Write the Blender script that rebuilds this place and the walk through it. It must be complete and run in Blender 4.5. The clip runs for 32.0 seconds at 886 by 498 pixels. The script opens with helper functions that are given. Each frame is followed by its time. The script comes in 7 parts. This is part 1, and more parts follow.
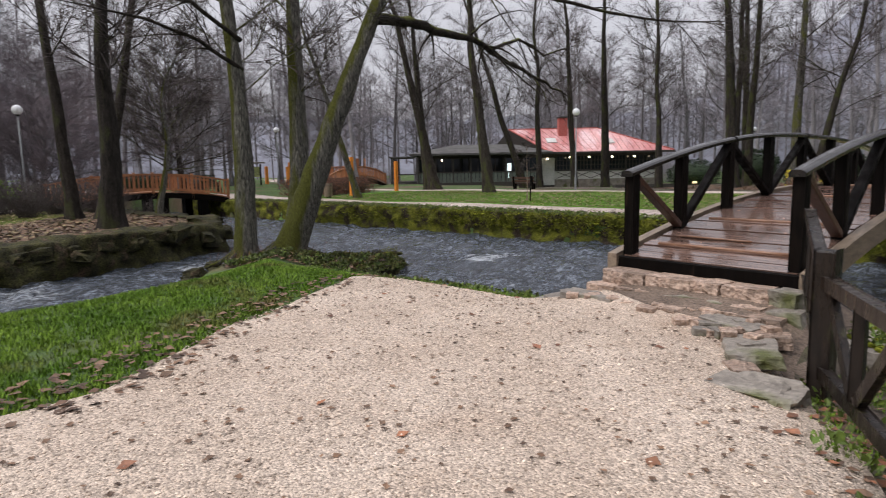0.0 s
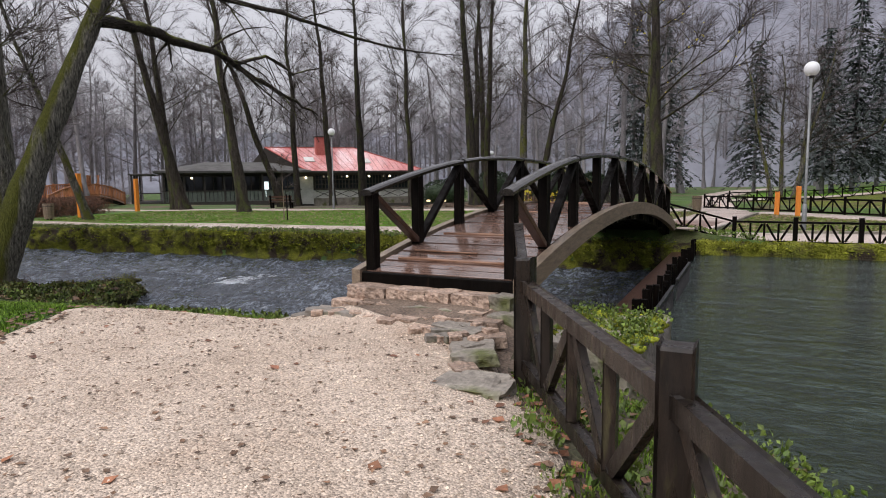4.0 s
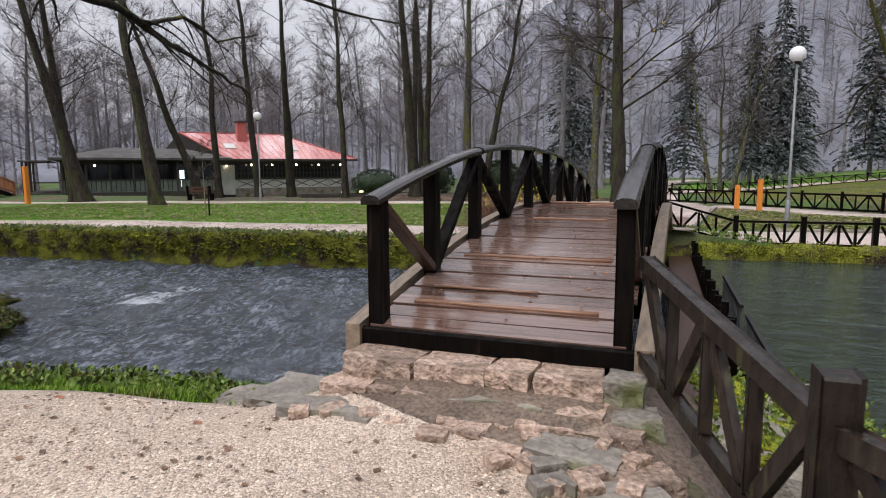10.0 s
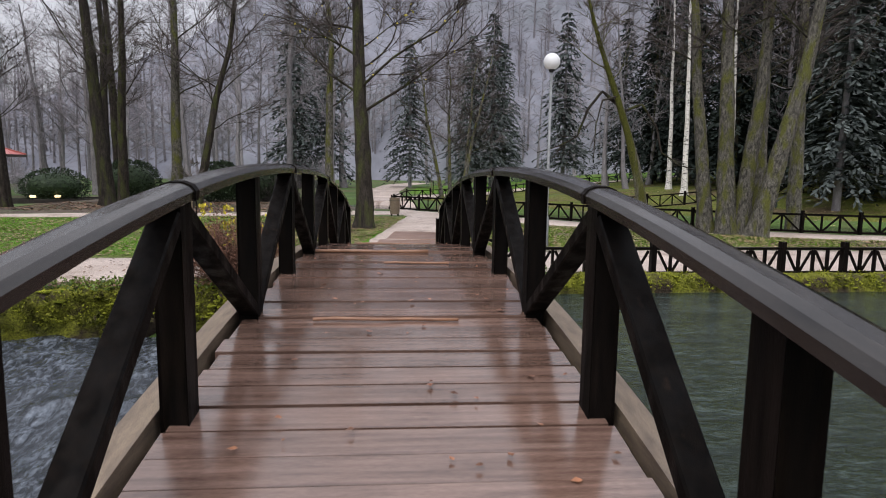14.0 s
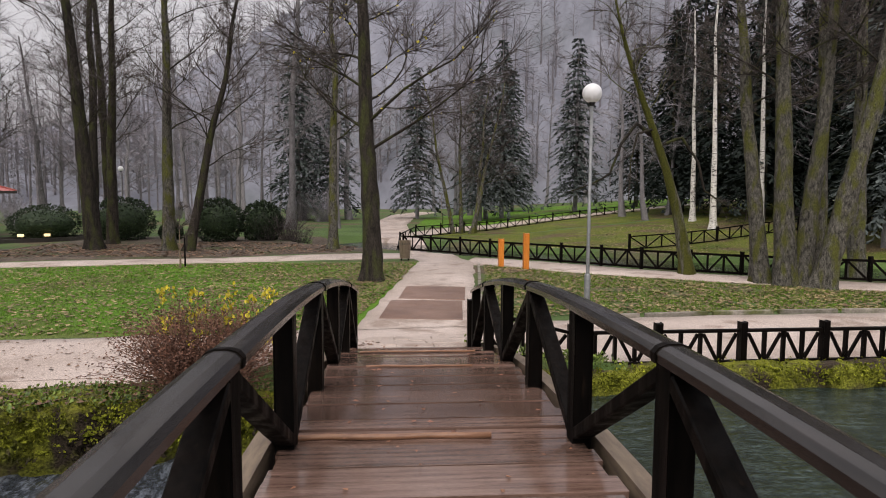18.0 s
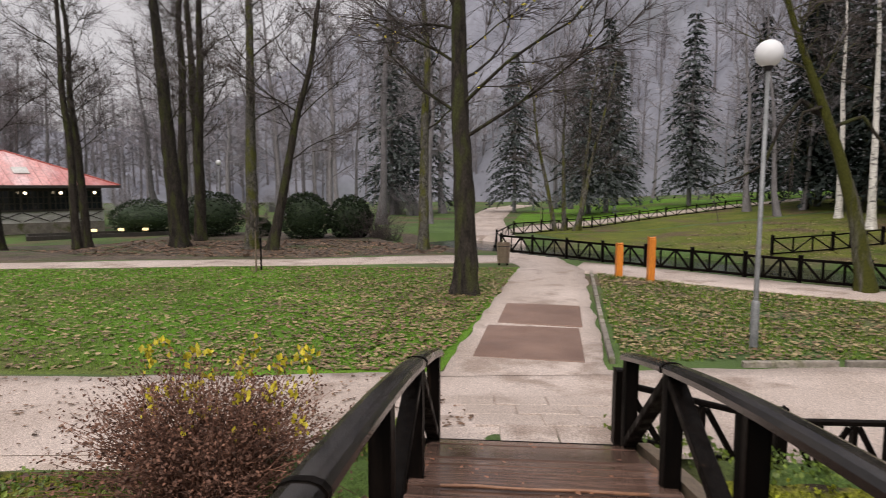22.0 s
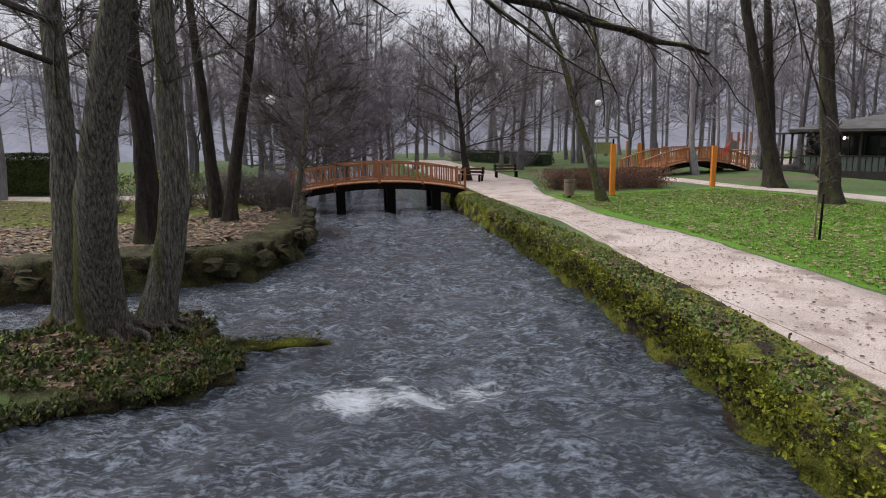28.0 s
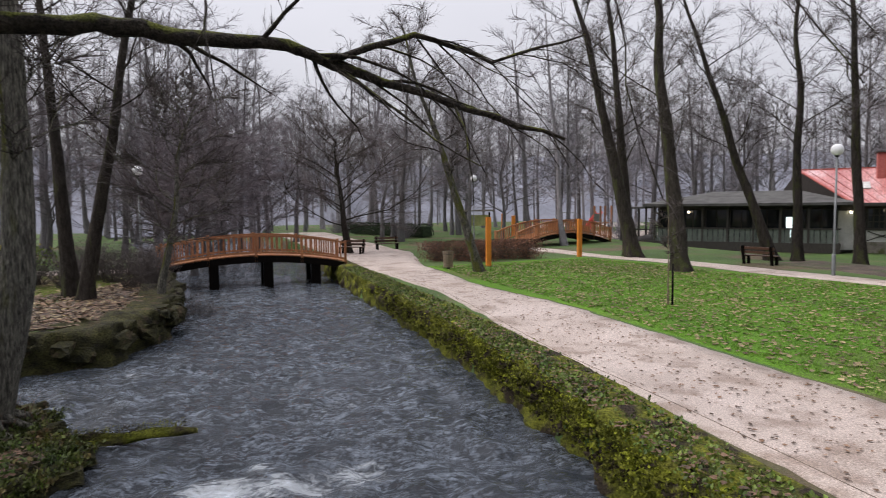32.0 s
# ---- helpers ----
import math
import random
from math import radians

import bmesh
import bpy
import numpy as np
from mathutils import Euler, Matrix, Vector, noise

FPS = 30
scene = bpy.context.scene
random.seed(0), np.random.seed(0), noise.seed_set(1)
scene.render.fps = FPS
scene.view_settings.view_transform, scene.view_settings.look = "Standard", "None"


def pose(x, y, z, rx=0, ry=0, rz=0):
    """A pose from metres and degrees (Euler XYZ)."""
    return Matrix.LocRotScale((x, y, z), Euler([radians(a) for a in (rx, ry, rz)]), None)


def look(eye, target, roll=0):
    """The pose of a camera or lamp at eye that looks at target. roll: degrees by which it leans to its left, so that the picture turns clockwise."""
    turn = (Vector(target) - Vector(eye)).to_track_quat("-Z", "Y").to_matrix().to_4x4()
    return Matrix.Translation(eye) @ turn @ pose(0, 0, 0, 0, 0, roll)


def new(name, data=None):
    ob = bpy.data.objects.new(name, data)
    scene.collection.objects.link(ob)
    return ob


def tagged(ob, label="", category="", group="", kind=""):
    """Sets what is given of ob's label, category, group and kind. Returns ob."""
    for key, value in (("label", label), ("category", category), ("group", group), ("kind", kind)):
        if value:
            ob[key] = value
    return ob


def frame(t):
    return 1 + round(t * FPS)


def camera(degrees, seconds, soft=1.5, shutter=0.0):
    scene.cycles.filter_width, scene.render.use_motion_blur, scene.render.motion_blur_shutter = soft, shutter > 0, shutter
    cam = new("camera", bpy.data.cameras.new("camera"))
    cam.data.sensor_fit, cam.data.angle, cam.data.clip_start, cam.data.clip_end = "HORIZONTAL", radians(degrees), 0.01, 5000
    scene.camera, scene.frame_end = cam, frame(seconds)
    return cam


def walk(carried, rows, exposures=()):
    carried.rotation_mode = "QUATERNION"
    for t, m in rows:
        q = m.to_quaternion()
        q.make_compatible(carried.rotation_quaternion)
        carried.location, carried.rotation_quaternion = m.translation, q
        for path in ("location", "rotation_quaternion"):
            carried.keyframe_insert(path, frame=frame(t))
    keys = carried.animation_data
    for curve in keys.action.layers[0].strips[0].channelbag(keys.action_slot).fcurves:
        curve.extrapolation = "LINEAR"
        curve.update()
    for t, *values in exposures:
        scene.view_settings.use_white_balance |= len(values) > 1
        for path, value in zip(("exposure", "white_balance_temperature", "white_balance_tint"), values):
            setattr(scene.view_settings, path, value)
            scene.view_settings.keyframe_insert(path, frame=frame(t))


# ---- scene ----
cam = camera(71.1, 32.0, soft=1.0, shutter=0.22)
PATH = [
    (0, (2.864, -6.114, 1.469), (1.391, -4.788, 1.201), -1.1),
    (0.5, (2.923, -6.061, 1.472), (1.612, -4.577, 1.197), -0.7),
    (1, (2.996, -6.062, 1.472), (1.797, -4.486, 1.194), -0.6),
    (1.5, (3.033, -6.073, 1.475), (1.903, -4.446, 1.197), -0.6),
    (2, (3.062, -6.061, 1.478), (1.99, -4.394, 1.204), -0.8),
    (2.5, (3.067, -6.056, 1.478), (2.053, -4.352, 1.213), -0.8),
    (3, (3.078, -6.047, 1.476), (2.116, -4.311, 1.231), -0.7),
    (3.5, (3.081, -6.032, 1.47), (2.166, -4.268, 1.24), -0.7),
    (5.5, (3.06, -5.992, 1.458), (2.242, -4.179, 1.249), -0.6),
    (6, (3.051, -5.99, 1.456), (2.255, -4.167, 1.247), -0.6),
    (6.5, (2.975, -5.949, 1.45), (2.204, -4.115, 1.239), -0.4),
    (7, (2.78, -5.869, 1.459), (2.032, -4.027, 1.243), -0.4),
    (7.5, (2.601, -5.594, 1.448), (1.867, -3.747, 1.225), -0.4),
    (8, (2.356, -5.248, 1.462), (1.624, -3.402, 1.228), -0.5),
    (8.5, (1.987, -4.963, 1.502), (1.257, -3.117, 1.256), -0.3),
    (9, (1.655, -4.612, 1.491), (0.936, -2.763, 1.241), -0.3),
    (9.5, (1.333, -4.248, 1.518), (0.624, -2.394, 1.265), -0.3),
    (10, (0.981, -3.886, 1.558), (0.328, -2.014, 1.301), -0.3),
    (10.5, (0.699, -3.359, 1.558), (0.144, -1.455, 1.301), -0.3),
    (11, (0.431, -2.876, 1.585), (-0.056, -0.954, 1.323), -0.2),
    (11.5, (0.217, -2.39, 1.589), (-0.131, -0.439, 1.323), 0.1),
    (12, (0.144, -1.833, 1.647), (-0.041, 0.142, 1.385), 0.3),
    (12.5, (0.04, -1.318, 1.663), (-0.007, 0.665, 1.404), 0.7),
    (13, (-0.018, -0.805, 1.658), (0.076, 1.176, 1.403), 0.9),
    (13.5, (-0.05, -0.261, 1.737), (0.118, 1.716, 1.482), 1.0),
    (14, (-0.112, 0.117, 1.856), (0.093, 2.09, 1.601), 0.8),
    (14.5, (-0.139, 0.415, 2.115), (0.104, 2.384, 1.861), 0.7),
    (15, (-0.113, 0.776, 2.212), (0.148, 2.746, 1.984), 0.5),
    (15.5, (-0.128, 1.092, 2.301), (0.135, 3.069, 2.146), 0.8),
    (17.5, (-0.274, 2.558, 2.479), (-0.082, 4.543, 2.331), 0.3),
    (18, (-0.251, 2.981, 2.486), (-0.063, 4.964, 2.309), 0.3),
    (18.5, (-0.202, 3.437, 2.575), (-0.01, 5.418, 2.375), 0.3),
    (19, (-0.219, 3.91, 2.62), (-0.024, 5.887, 2.394), 0.2),
    (19.5, (-0.152, 4.301, 2.641), (0.048, 6.275, 2.391), 0.3),
    (20, (-0.086, 4.717, 2.724), (0.126, 6.689, 2.465), 0.1),
    (20.5, (-0.112, 5.151, 2.751), (0.105, 7.122, 2.488), 0.2),
    (21, (-0.166, 5.573, 2.749), (0.054, 7.544, 2.493), 0.3),
    (21.5, (-0.178, 5.908, 2.698), (-0.032, 7.888, 2.463), 0.2),
    (22, (-0.296, 6.352, 2.626), (-0.411, 8.338, 2.42), 0.1),
    (22.5, (-0.376, 6.752, 2.533), (-0.829, 8.691, 2.346), 0.0),
    (23, (-0.417, 7.096, 2.46), (-1.457, 8.795, 2.29), -0.8),
    (23.5, (-0.489, 7.467, 2.498), (-1.97, 8.803, 2.337), -1.0),
    (24, (-0.592, 7.447, 2.536), (-2.299, 8.478, 2.383), -0.9),
    (24.5, (-0.572, 7.012, 2.548), (-2.4, 7.809, 2.395), -1.1),
    (25, (-0.583, 6.974, 2.561), (-2.488, 7.562, 2.402), -1.0),
    (25.5, (-0.606, 6.977, 2.555), (-2.554, 7.392, 2.377), -0.9),
    (26, (-0.636, 6.95, 2.527), (-2.604, 7.233, 2.316), -0.9),
    (26.5, (-0.661, 6.948, 2.537), (-2.634, 7.116, 2.26), -0.9),
    (28.5, (-0.665, 6.97, 2.608), (-2.631, 6.996, 2.243), -0.9),
    (29, (-0.656, 6.946, 2.642), (-2.622, 6.95, 2.275), -0.9),
    (29.5, (-0.652, 6.959, 2.622), (-2.621, 6.962, 2.272), -0.8),
    (30, (-0.642, 6.93, 2.626), (-2.623, 6.938, 2.351), -0.8),
    (30.5, (-0.623, 6.953, 2.657), (-2.611, 6.991, 2.449), -0.7),
    (31, (-0.615, 6.974, 2.657), (-2.605, 7.076, 2.494), -0.7),
    (31.5, (-0.605, 7.004, 2.646), (-2.589, 7.217, 2.502), -0.7),
    (32, (-0.616, 7.062, 2.637), (-2.566, 7.484, 2.498), -0.6),
]
walk(cam, [(t, look(eye, target, roll)) for t, eye, target, roll in PATH], exposures=[(0, 0.58, 6600, 13), (8, 0.62, 6600, 13), (12, 0.7, 6450, 12), (15, 0.66, 6600, 12), (18, 0.55, 7000, 14), (21, 0.48, 7300, 15), (22.5, 0.58, 6900, 13), (24, 0.68, 6550, 12), (32, 0.7, 6600, 13)])

# ---- world and light ----
world = bpy.data.worlds.new("overcast_sky")
scene.world = world
world.use_nodes = True
wn, wl = world.node_tree.nodes, world.node_tree.links
sky = wn.new("ShaderNodeTexSky")
sky.sky_type = "NISHITA"
sky.sun_disc = False
sky.sun_elevation, sky.sun_rotation = radians(48), radians(200)
sky.air_density, sky.dust_density, sky.ozone_density = 1.0, 1.5, 1.0
wc, cn, cr, cm = wn.new("ShaderNodeTexCoord"), wn.new("ShaderNodeTexNoise"), wn.new("ShaderNodeMix"), wn.new("ShaderNodeMix")
cn.inputs["Scale"].default_value, cn.inputs["Detail"].default_value = 2.2, 5.0
wl.new(wc.outputs["Generated"], cn.inputs["Vector"])
cr.data_type = cm.data_type = "RGBA"
wl.new(cn.outputs["Fac"], cr.inputs[0])
cr.inputs[6].default_value, cr.inputs[7].default_value = (6.2, 6.3, 6.9, 1), (8.2, 8.3, 8.8, 1)  # an even layer of rain cloud
cm.inputs[0].default_value = 0.88
wl.new(sky.outputs["Color"], cm.inputs[6])
wl.new(cr.outputs[2], cm.inputs[7])
# an overcast sky is brightest overhead and dims evenly towards the horizon
wz, wf, wm = wn.new("ShaderNodeSeparateXYZ"), wn.new("ShaderNodeMapRange"), wn.new("ShaderNodeMix")
wl.new(wc.outputs["Generated"], wz.inputs[0])
wl.new(wz.outputs["Z"], wf.inputs["Value"])
wf.inputs["To Min"].default_value, wf.inputs["To Max"].default_value = 0.56, 1.36
wm.data_type, wm.blend_type = "RGBA", "MULTIPLY"
wm.inputs[0].default_value = 1.0
wl.new(cm.outputs[2], wm.inputs[6])
wl.new(wf.outputs["Result"], wm.inputs[7])
wl.new(wm.outputs[2], wn["Background"].inputs["Color"])
wn["Background"].inputs["Strength"].default_value = 0.09
sun = new("sun", bpy.data.lights.new("sun", "SUN"))
sun.data.energy, sun.data.angle, sun.data.color = 1.5, radians(40), (1.0, 0.97, 0.93)
sun.matrix_basis = look((0, 0, 30), (6, 18, 8))

# ---- materials ----
def mat(name, c1, c2, scale=6.0, rough=0.7, bump=0.3, fine=70.0, stretch=(1, 1, 1), rand=0.25, metal=0.0, spec=0.5,
        c3=None, c3_scale=1.3, c3_at=0.55, rough2=None, dist=0.01, island=False, speck=0.34, grit=0.0, grain=0.34, side=None):
    """Two scales of colour noise, an optional third colour in patches, uneven gloss and fine relief."""
    m = bpy.data.materials.new(name)
    m.use_nodes = True
    n, l = m.node_tree.nodes, m.node_tree.links
    b = n["Principled BSDF"]
    co = n.new("ShaderNodeTexCoord")
    mp = n.new("ShaderNodeMapping")
    mp.inputs["Scale"].default_value = stretch
    l.new(co.outputs["Object"], mp.inputs["Vector"])

    def tex(sc, detail=4.0):
        t = n.new("ShaderNodeTexNoise")
        t.inputs["Scale"].default_value, t.inputs["Detail"].default_value = sc, detail
        l.new(mp.outputs["Vector"], t.inputs["Vector"])
        return t

    def mix(f, a, c, mode="MIX"):
        x = n.new("ShaderNodeMix")
        x.data_type, x.blend_type = "RGBA", mode
        for v, s in ((f, 0), (a, 6), (c, 7)):
            if hasattr(v, "is_linked"):
                l.new(v, x.inputs[s])
            else:
                x.inputs[s].default_value = v if s == 0 else (*v, 1)
        return x.outputs[2]

    def ramp(src, a, c):
        r = n.new("ShaderNodeMapRange")
        r.inputs["From Min"].default_value, r.inputs["From Max"].default_value = a, c
        l.new(src, r.inputs["Value"])
        return r.outputs["Result"]

    big, small = tex(scale), tex(fine, 5.0)
    col = mix(ramp(big.outputs["Fac"], 0.3, 0.7), c1, c2)
    if c3:
        patch = tex(c3_scale, 6.0).outputs["Fac"]
        if side:
            # more of the third colour on the weather side
            dot = n.new("ShaderNodeVectorMath")
            dot.operation = "DOT_PRODUCT"
            dot.inputs[1].default_value = side
            l.new(n.new("ShaderNodeNewGeometry").outputs["Normal"], dot.inputs[0])
            lean = n.new("ShaderNodeMath")
            lean.operation = "ADD"
            l.new(patch, lean.inputs[0])
            l.new(dot.outputs["Value"], lean.inputs[1])
            patch = lean.outputs[0]
        col = mix(ramp(patch, c3_at - 0.05, c3_at + 0.08), col, c3)
    fleck = n.new("ShaderNodeMapRange")
    fleck.inputs["From Min"].default_value, fleck.inputs["From Max"].default_value = 0.25, 0.75
    fleck.inputs["To Min"].default_value, fleck.inputs["To Max"].default_value = 1 - speck * 1.1, 1 + speck
    l.new(small.outputs["Fac"], fleck.inputs["Value"])
    col = mix(1.0, col, fleck.outputs["Result"], "MULTIPLY")
    height = small.outputs["Fac"]
    if grit:
        # separate small stones: a shade for each cell, and a rounded top
        cell = n.new("ShaderNodeTexVoronoi")
        cell.inputs["Scale"].default_value = grit
        l.new(mp.outputs["Vector"], cell.inputs["Vector"])
        bw = n.new("ShaderNodeRGBToBW")
        l.new(cell.outputs["Color"], bw.inputs["Color"])
        tone = n.new("ShaderNodeMapRange")
        tone.inputs["From Min"].default_value, tone.inputs["From Max"].default_value = 0.15, 0.85
        tone.inputs["To Min"].default_value, tone.inputs["To Max"].default_value = 1 - grain, 1 + grain
        l.new(bw.outputs["Val"], tone.inputs["Value"])
        col = mix(1.0, col, tone.outputs["Result"], "MULTIPLY")
        top = n.new("ShaderNodeMath")
        top.operation = "SUBTRACT"
        top.inputs[0].default_value = 1.0
        l.new(cell.outputs["Distance"], top.inputs[1])
        height = top.outputs[0]
    if rand:
        src = n.new("ShaderNodeNewGeometry").outputs["Random Per Island"] if island else n.new("ShaderNodeObjectInfo").outputs["Random"]
        rr = n.new("ShaderNodeMapRange")
        rr.inputs["To Min"].default_value, rr.inputs["To Max"].default_value = 1 - rand, 1 + rand
        l.new(src, rr.inputs["Value"])
        col = mix(1.0, col, rr.outputs["Result"], "MULTIPLY")
    l.new(col, b.inputs["Base Color"])
    if rough2 is not None:
        wet = tex(scale * 0.37, 3.0)
        q = n.new("ShaderNodeMapRange")
        q.inputs["From Min"].default_value, q.inputs["From Max"].default_value = 0.38, 0.62
        q.inputs["To Min"].default_value, q.inputs["To Max"].default_value = rough, rough2
        l.new(wet.outputs["Fac"], q.inputs["Value"])
        l.new(q.outputs["Result"], b.inputs["Roughness"])
    else:
        b.inputs["Roughness"].default_value = rough
    b.inputs["Metallic"].default_value = metal
    b.inputs["Specular IOR Level"].default_value = spec
    if bump:
        bp = n.new("ShaderNodeBump")
        bp.inputs["Strength"].default_value, bp.inputs["Distance"].default_value = bump, dist
        l.new(height, bp.inputs["Height"])
        l.new(bp.outputs["Normal"], b.inputs["Normal"])
    return m


def glow(name, colour, strength):
    m = bpy.data.materials.new(name)
    m.use_nodes = True
    b = m.node_tree.nodes["Principled BSDF"]
    b.inputs["Base Color"].default_value = (*colour, 1)
    b.inputs["Emission Color"].default_value = (*colour, 1)
    b.inputs["Emission Strength"].default_value = strength
    return m


def water(name, colour, wave, bump, foam=0.0, rough=0.06, scale=1.3, light=3.0):
    """Moving water: two sizes of waves, stronger in some patches than in others, and pale broken crests with sky glints
    put into their colour.
    """
    m = bpy.data.materials.new(name)
    m.use_nodes = True
    n, l = m.node_tree.nodes, m.node_tree.links
    b = n["Principled BSDF"]
    b.inputs["Roughness"].default_value = rough
    b.inputs["IOR"].default_value = 1.33
    co = n.new("ShaderNodeTexCoord")
    mp = n.new("ShaderNodeMapping")
    mp.inputs["Scale"].default_value = wave
    l.new(co.outputs["Object"], mp.inputs["Vector"])

    def tex(sc, detail, warp, rf=0.55):
        t = n.new("ShaderNodeTexNoise")
        t.inputs["Scale"].default_value, t.inputs["Detail"].default_value = sc, detail
        t.inputs["Distortion"].default_value, t.inputs["Roughness"].default_value = warp, rf
        l.new(mp.outputs["Vector"], t.inputs["Vector"])
        return t.outputs["Fac"]

    def span(src, a, c, lo=0.0, hi=1.0):
        r = n.new("ShaderNodeMapRange")
        r.inputs["From Min"].default_value, r.inputs["From Max"].default_value = a, c
        r.inputs["To Min"].default_value, r.inputs["To Max"].default_value = lo, hi
        l.new(src, r.inputs["Value"])
        return r.outputs["Result"]

    def calc(op, p, q):
        x = n.new("ShaderNodeMath")
        x.operation = op
        for k, v in enumerate((p, q)):
            if hasattr(v, "is_linked"):
                l.new(v, x.inputs[k])
            else:
                x.inputs[k].default_value = v
        return x.outputs[0]

    def blend(f, p, q):
        x = n.new("ShaderNodeMix")
        x.data_type = "RGBA"
        l.new(f, x.inputs[0])
        for v, k in ((p, 6), (q, 7)):
            if hasattr(v, "is_linked"):
                l.new(v, x.inputs[k])
            else:
                x.inputs[k].default_value = (*v, 1)
        return x.outputs[2]

    swell, chop, calm = tex(scale, 3.0, 0.8), tex(scale * 3.8, 7.0, 0.5, 0.65), span(tex(scale * 0.22, 2.0, 0.4), 0.36, 0.62, 0.35, 1.0)
    bp = n.new("ShaderNodeBump")
    bp.inputs["Strength"].default_value, bp.inputs["Distance"].default_value = bump, 0.22
    l.new(calc("MULTIPLY", calc("ADD", swell, calc("MULTIPLY", chop, 0.55)), calm), bp.inputs["Height"])
    l.new(bp.outputs["Normal"], b.inputs["Normal"])
    # crests paled in the base colour, for aerated water and reflected sky
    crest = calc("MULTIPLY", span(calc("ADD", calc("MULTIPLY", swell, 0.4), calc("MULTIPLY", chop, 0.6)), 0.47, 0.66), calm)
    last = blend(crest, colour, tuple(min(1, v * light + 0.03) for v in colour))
    if foam:
        # white water lies where the sheet's own foam attribute is high, broken up by noise
        at = n.new("ShaderNodeAttribute")
        at.attribute_name = "foam"
        white = span(calc("ADD", at.outputs["Fac"], calc("MULTIPLY", tex(scale * 1.7, 8.0, 1.0, 0.65), 0.9)), 0.78, 1.2)
        last = blend(white, last, (0.72, 0.77, 0.82))
        l.new(span(white, 0.0, 1.0, rough, 0.7), b.inputs["Roughness"])
    l.new(last, b.inputs["Base Color"])
    return m


DECK = mat("wet_deck_boards", (0.085, 0.049, 0.037), (0.195, 0.124, 0.099), 3.0, 0.035, 0.12, 45, (0.6, 9, 9), 0.3, rough2=0.22, dist=0.002, spec=1.0)
TIMBER = mat("dark_stained_timber", (0.0012, 0.0009, 0.0008), (0.006, 0.004, 0.003), 5.0, 0.4, 0.35, 60, (6, 6, 0.8), 0.35, spec=0.08, rough2=0.75, dist=0.004, c3=(0.026, 0.016, 0.011), c3_scale=2.2, c3_at=0.7)
RAIL = mat("worn_dark_handrail", (0.004, 0.003, 0.0026), (0.022, 0.018, 0.015), 4.0, 0.06, 0.16, 80, (8, 0.7, 8), 0.15, rough2=0.26, dist=0.003, spec=0.5, c3=(0.035, 0.03, 0.026), c3_scale=2.0, c3_at=0.68)
FENCE = mat("weathered_fence_timber", (0.007, 0.005, 0.004), (0.03, 0.021, 0.016), 5.0, 0.22, 0.35, 60, (6, 6, 1.2), 0.4, spec=0.35, rough2=0.55, dist=0.004, c3=(0.055, 0.05, 0.024), c3_scale=2.6, c3_at=0.64)
BRACE = mat("reddish_brown_timber", (0.04, 0.018, 0.011), (0.10, 0.047, 0.028), 5.0, 0.35, 0.35, 60, (6, 6, 0.8), 0.25, dist=0.004)
EDGE = mat("pale_weathered_beam", (0.13, 0.095, 0.07), (0.26, 0.2, 0.14), 4.0, 0.5, 0.35, 70, (6, 1, 6), 0.15, dist=0.004)
STICK = mat("fresh_brown_batten", (0.15, 0.07, 0.04), (0.29, 0.15, 0.085), 7.0, 0.4, 0.3, 60, (1, 8, 8), 0.3, dist=0.003)
OAK = mat("orange_oiled_timber", (0.25, 0.095, 0.04), (0.44, 0.195, 0.085), 4.0, 0.45, 0.25, 50, (6, 6, 1), 0.25, dist=0.004)
ORANGE = mat("orange_painted_post", (0.62, 0.19, 0.02), (0.78, 0.27, 0.04), 3.0, 0.45, 0.2, 60, (5, 5, 1), 0.1, dist=0.003)
GRAVEL = mat("beige_gravel", (0.455, 0.36, 0.283), (0.60, 0.497, 0.41), 0.9, 0.85, 1.0, 60, rand=0, c3=(0.41, 0.31, 0.235), c3_scale=0.5, c3_at=0.6, dist=0.012, speck=0.3, grit=75.0)
PATH_M = mat("wet_beige_path", (0.40, 0.325, 0.28), (0.55, 0.465, 0.42), 0.5, 0.45, 0.6, 50, rand=0, c3=(0.31, 0.24, 0.20), c3_scale=1.3, c3_at=0.58, rough2=0.8, dist=0.012, speck=0.45, grit=60.0, grain=0.18)
SLABS = mat("brown_paving", (0.17, 0.10, 0.075), (0.26, 0.16, 0.12), 1.2, 0.3, 0.4, 60, rand=0.1, rough2=0.6, dist=0.006)
PEBBLE = mat("loose_pale_stones", (0.34, 0.26, 0.20), (0.66, 0.56, 0.46), 9.0, 0.8, 0.0, 40, rand=0.45, island=True)
GROUND = mat("grass_and_litter_ground", (0.045, 0.085, 0.018), (0.085, 0.15, 0.03), 0.35, 0.9, 1.0, 30, rand=0, c3=(0.115, 0.085, 0.05), c3_scale=0.22, c3_at=0.56, dist=0.04)
LITTER = mat("brown_leaf_litter", (0.05, 0.038, 0.028), (0.125, 0.094, 0.07), 1.5, 0.85, 1.0, 26, rand=0, c3=(0.055, 0.07, 0.02), c3_scale=0.5, c3_at=0.56, dist=0.04, speck=0.6)
LAWN = mat("bright_wet_lawn", (0.07, 0.165, 0.013), (0.12, 0.25, 0.022), 0.25, 0.8, 1.0, 40, rand=0, c3=(0.105, 0.125, 0.035), c3_scale=0.16, c3_at=0.56, dist=0.03, spec=0.2, speck=0.8)
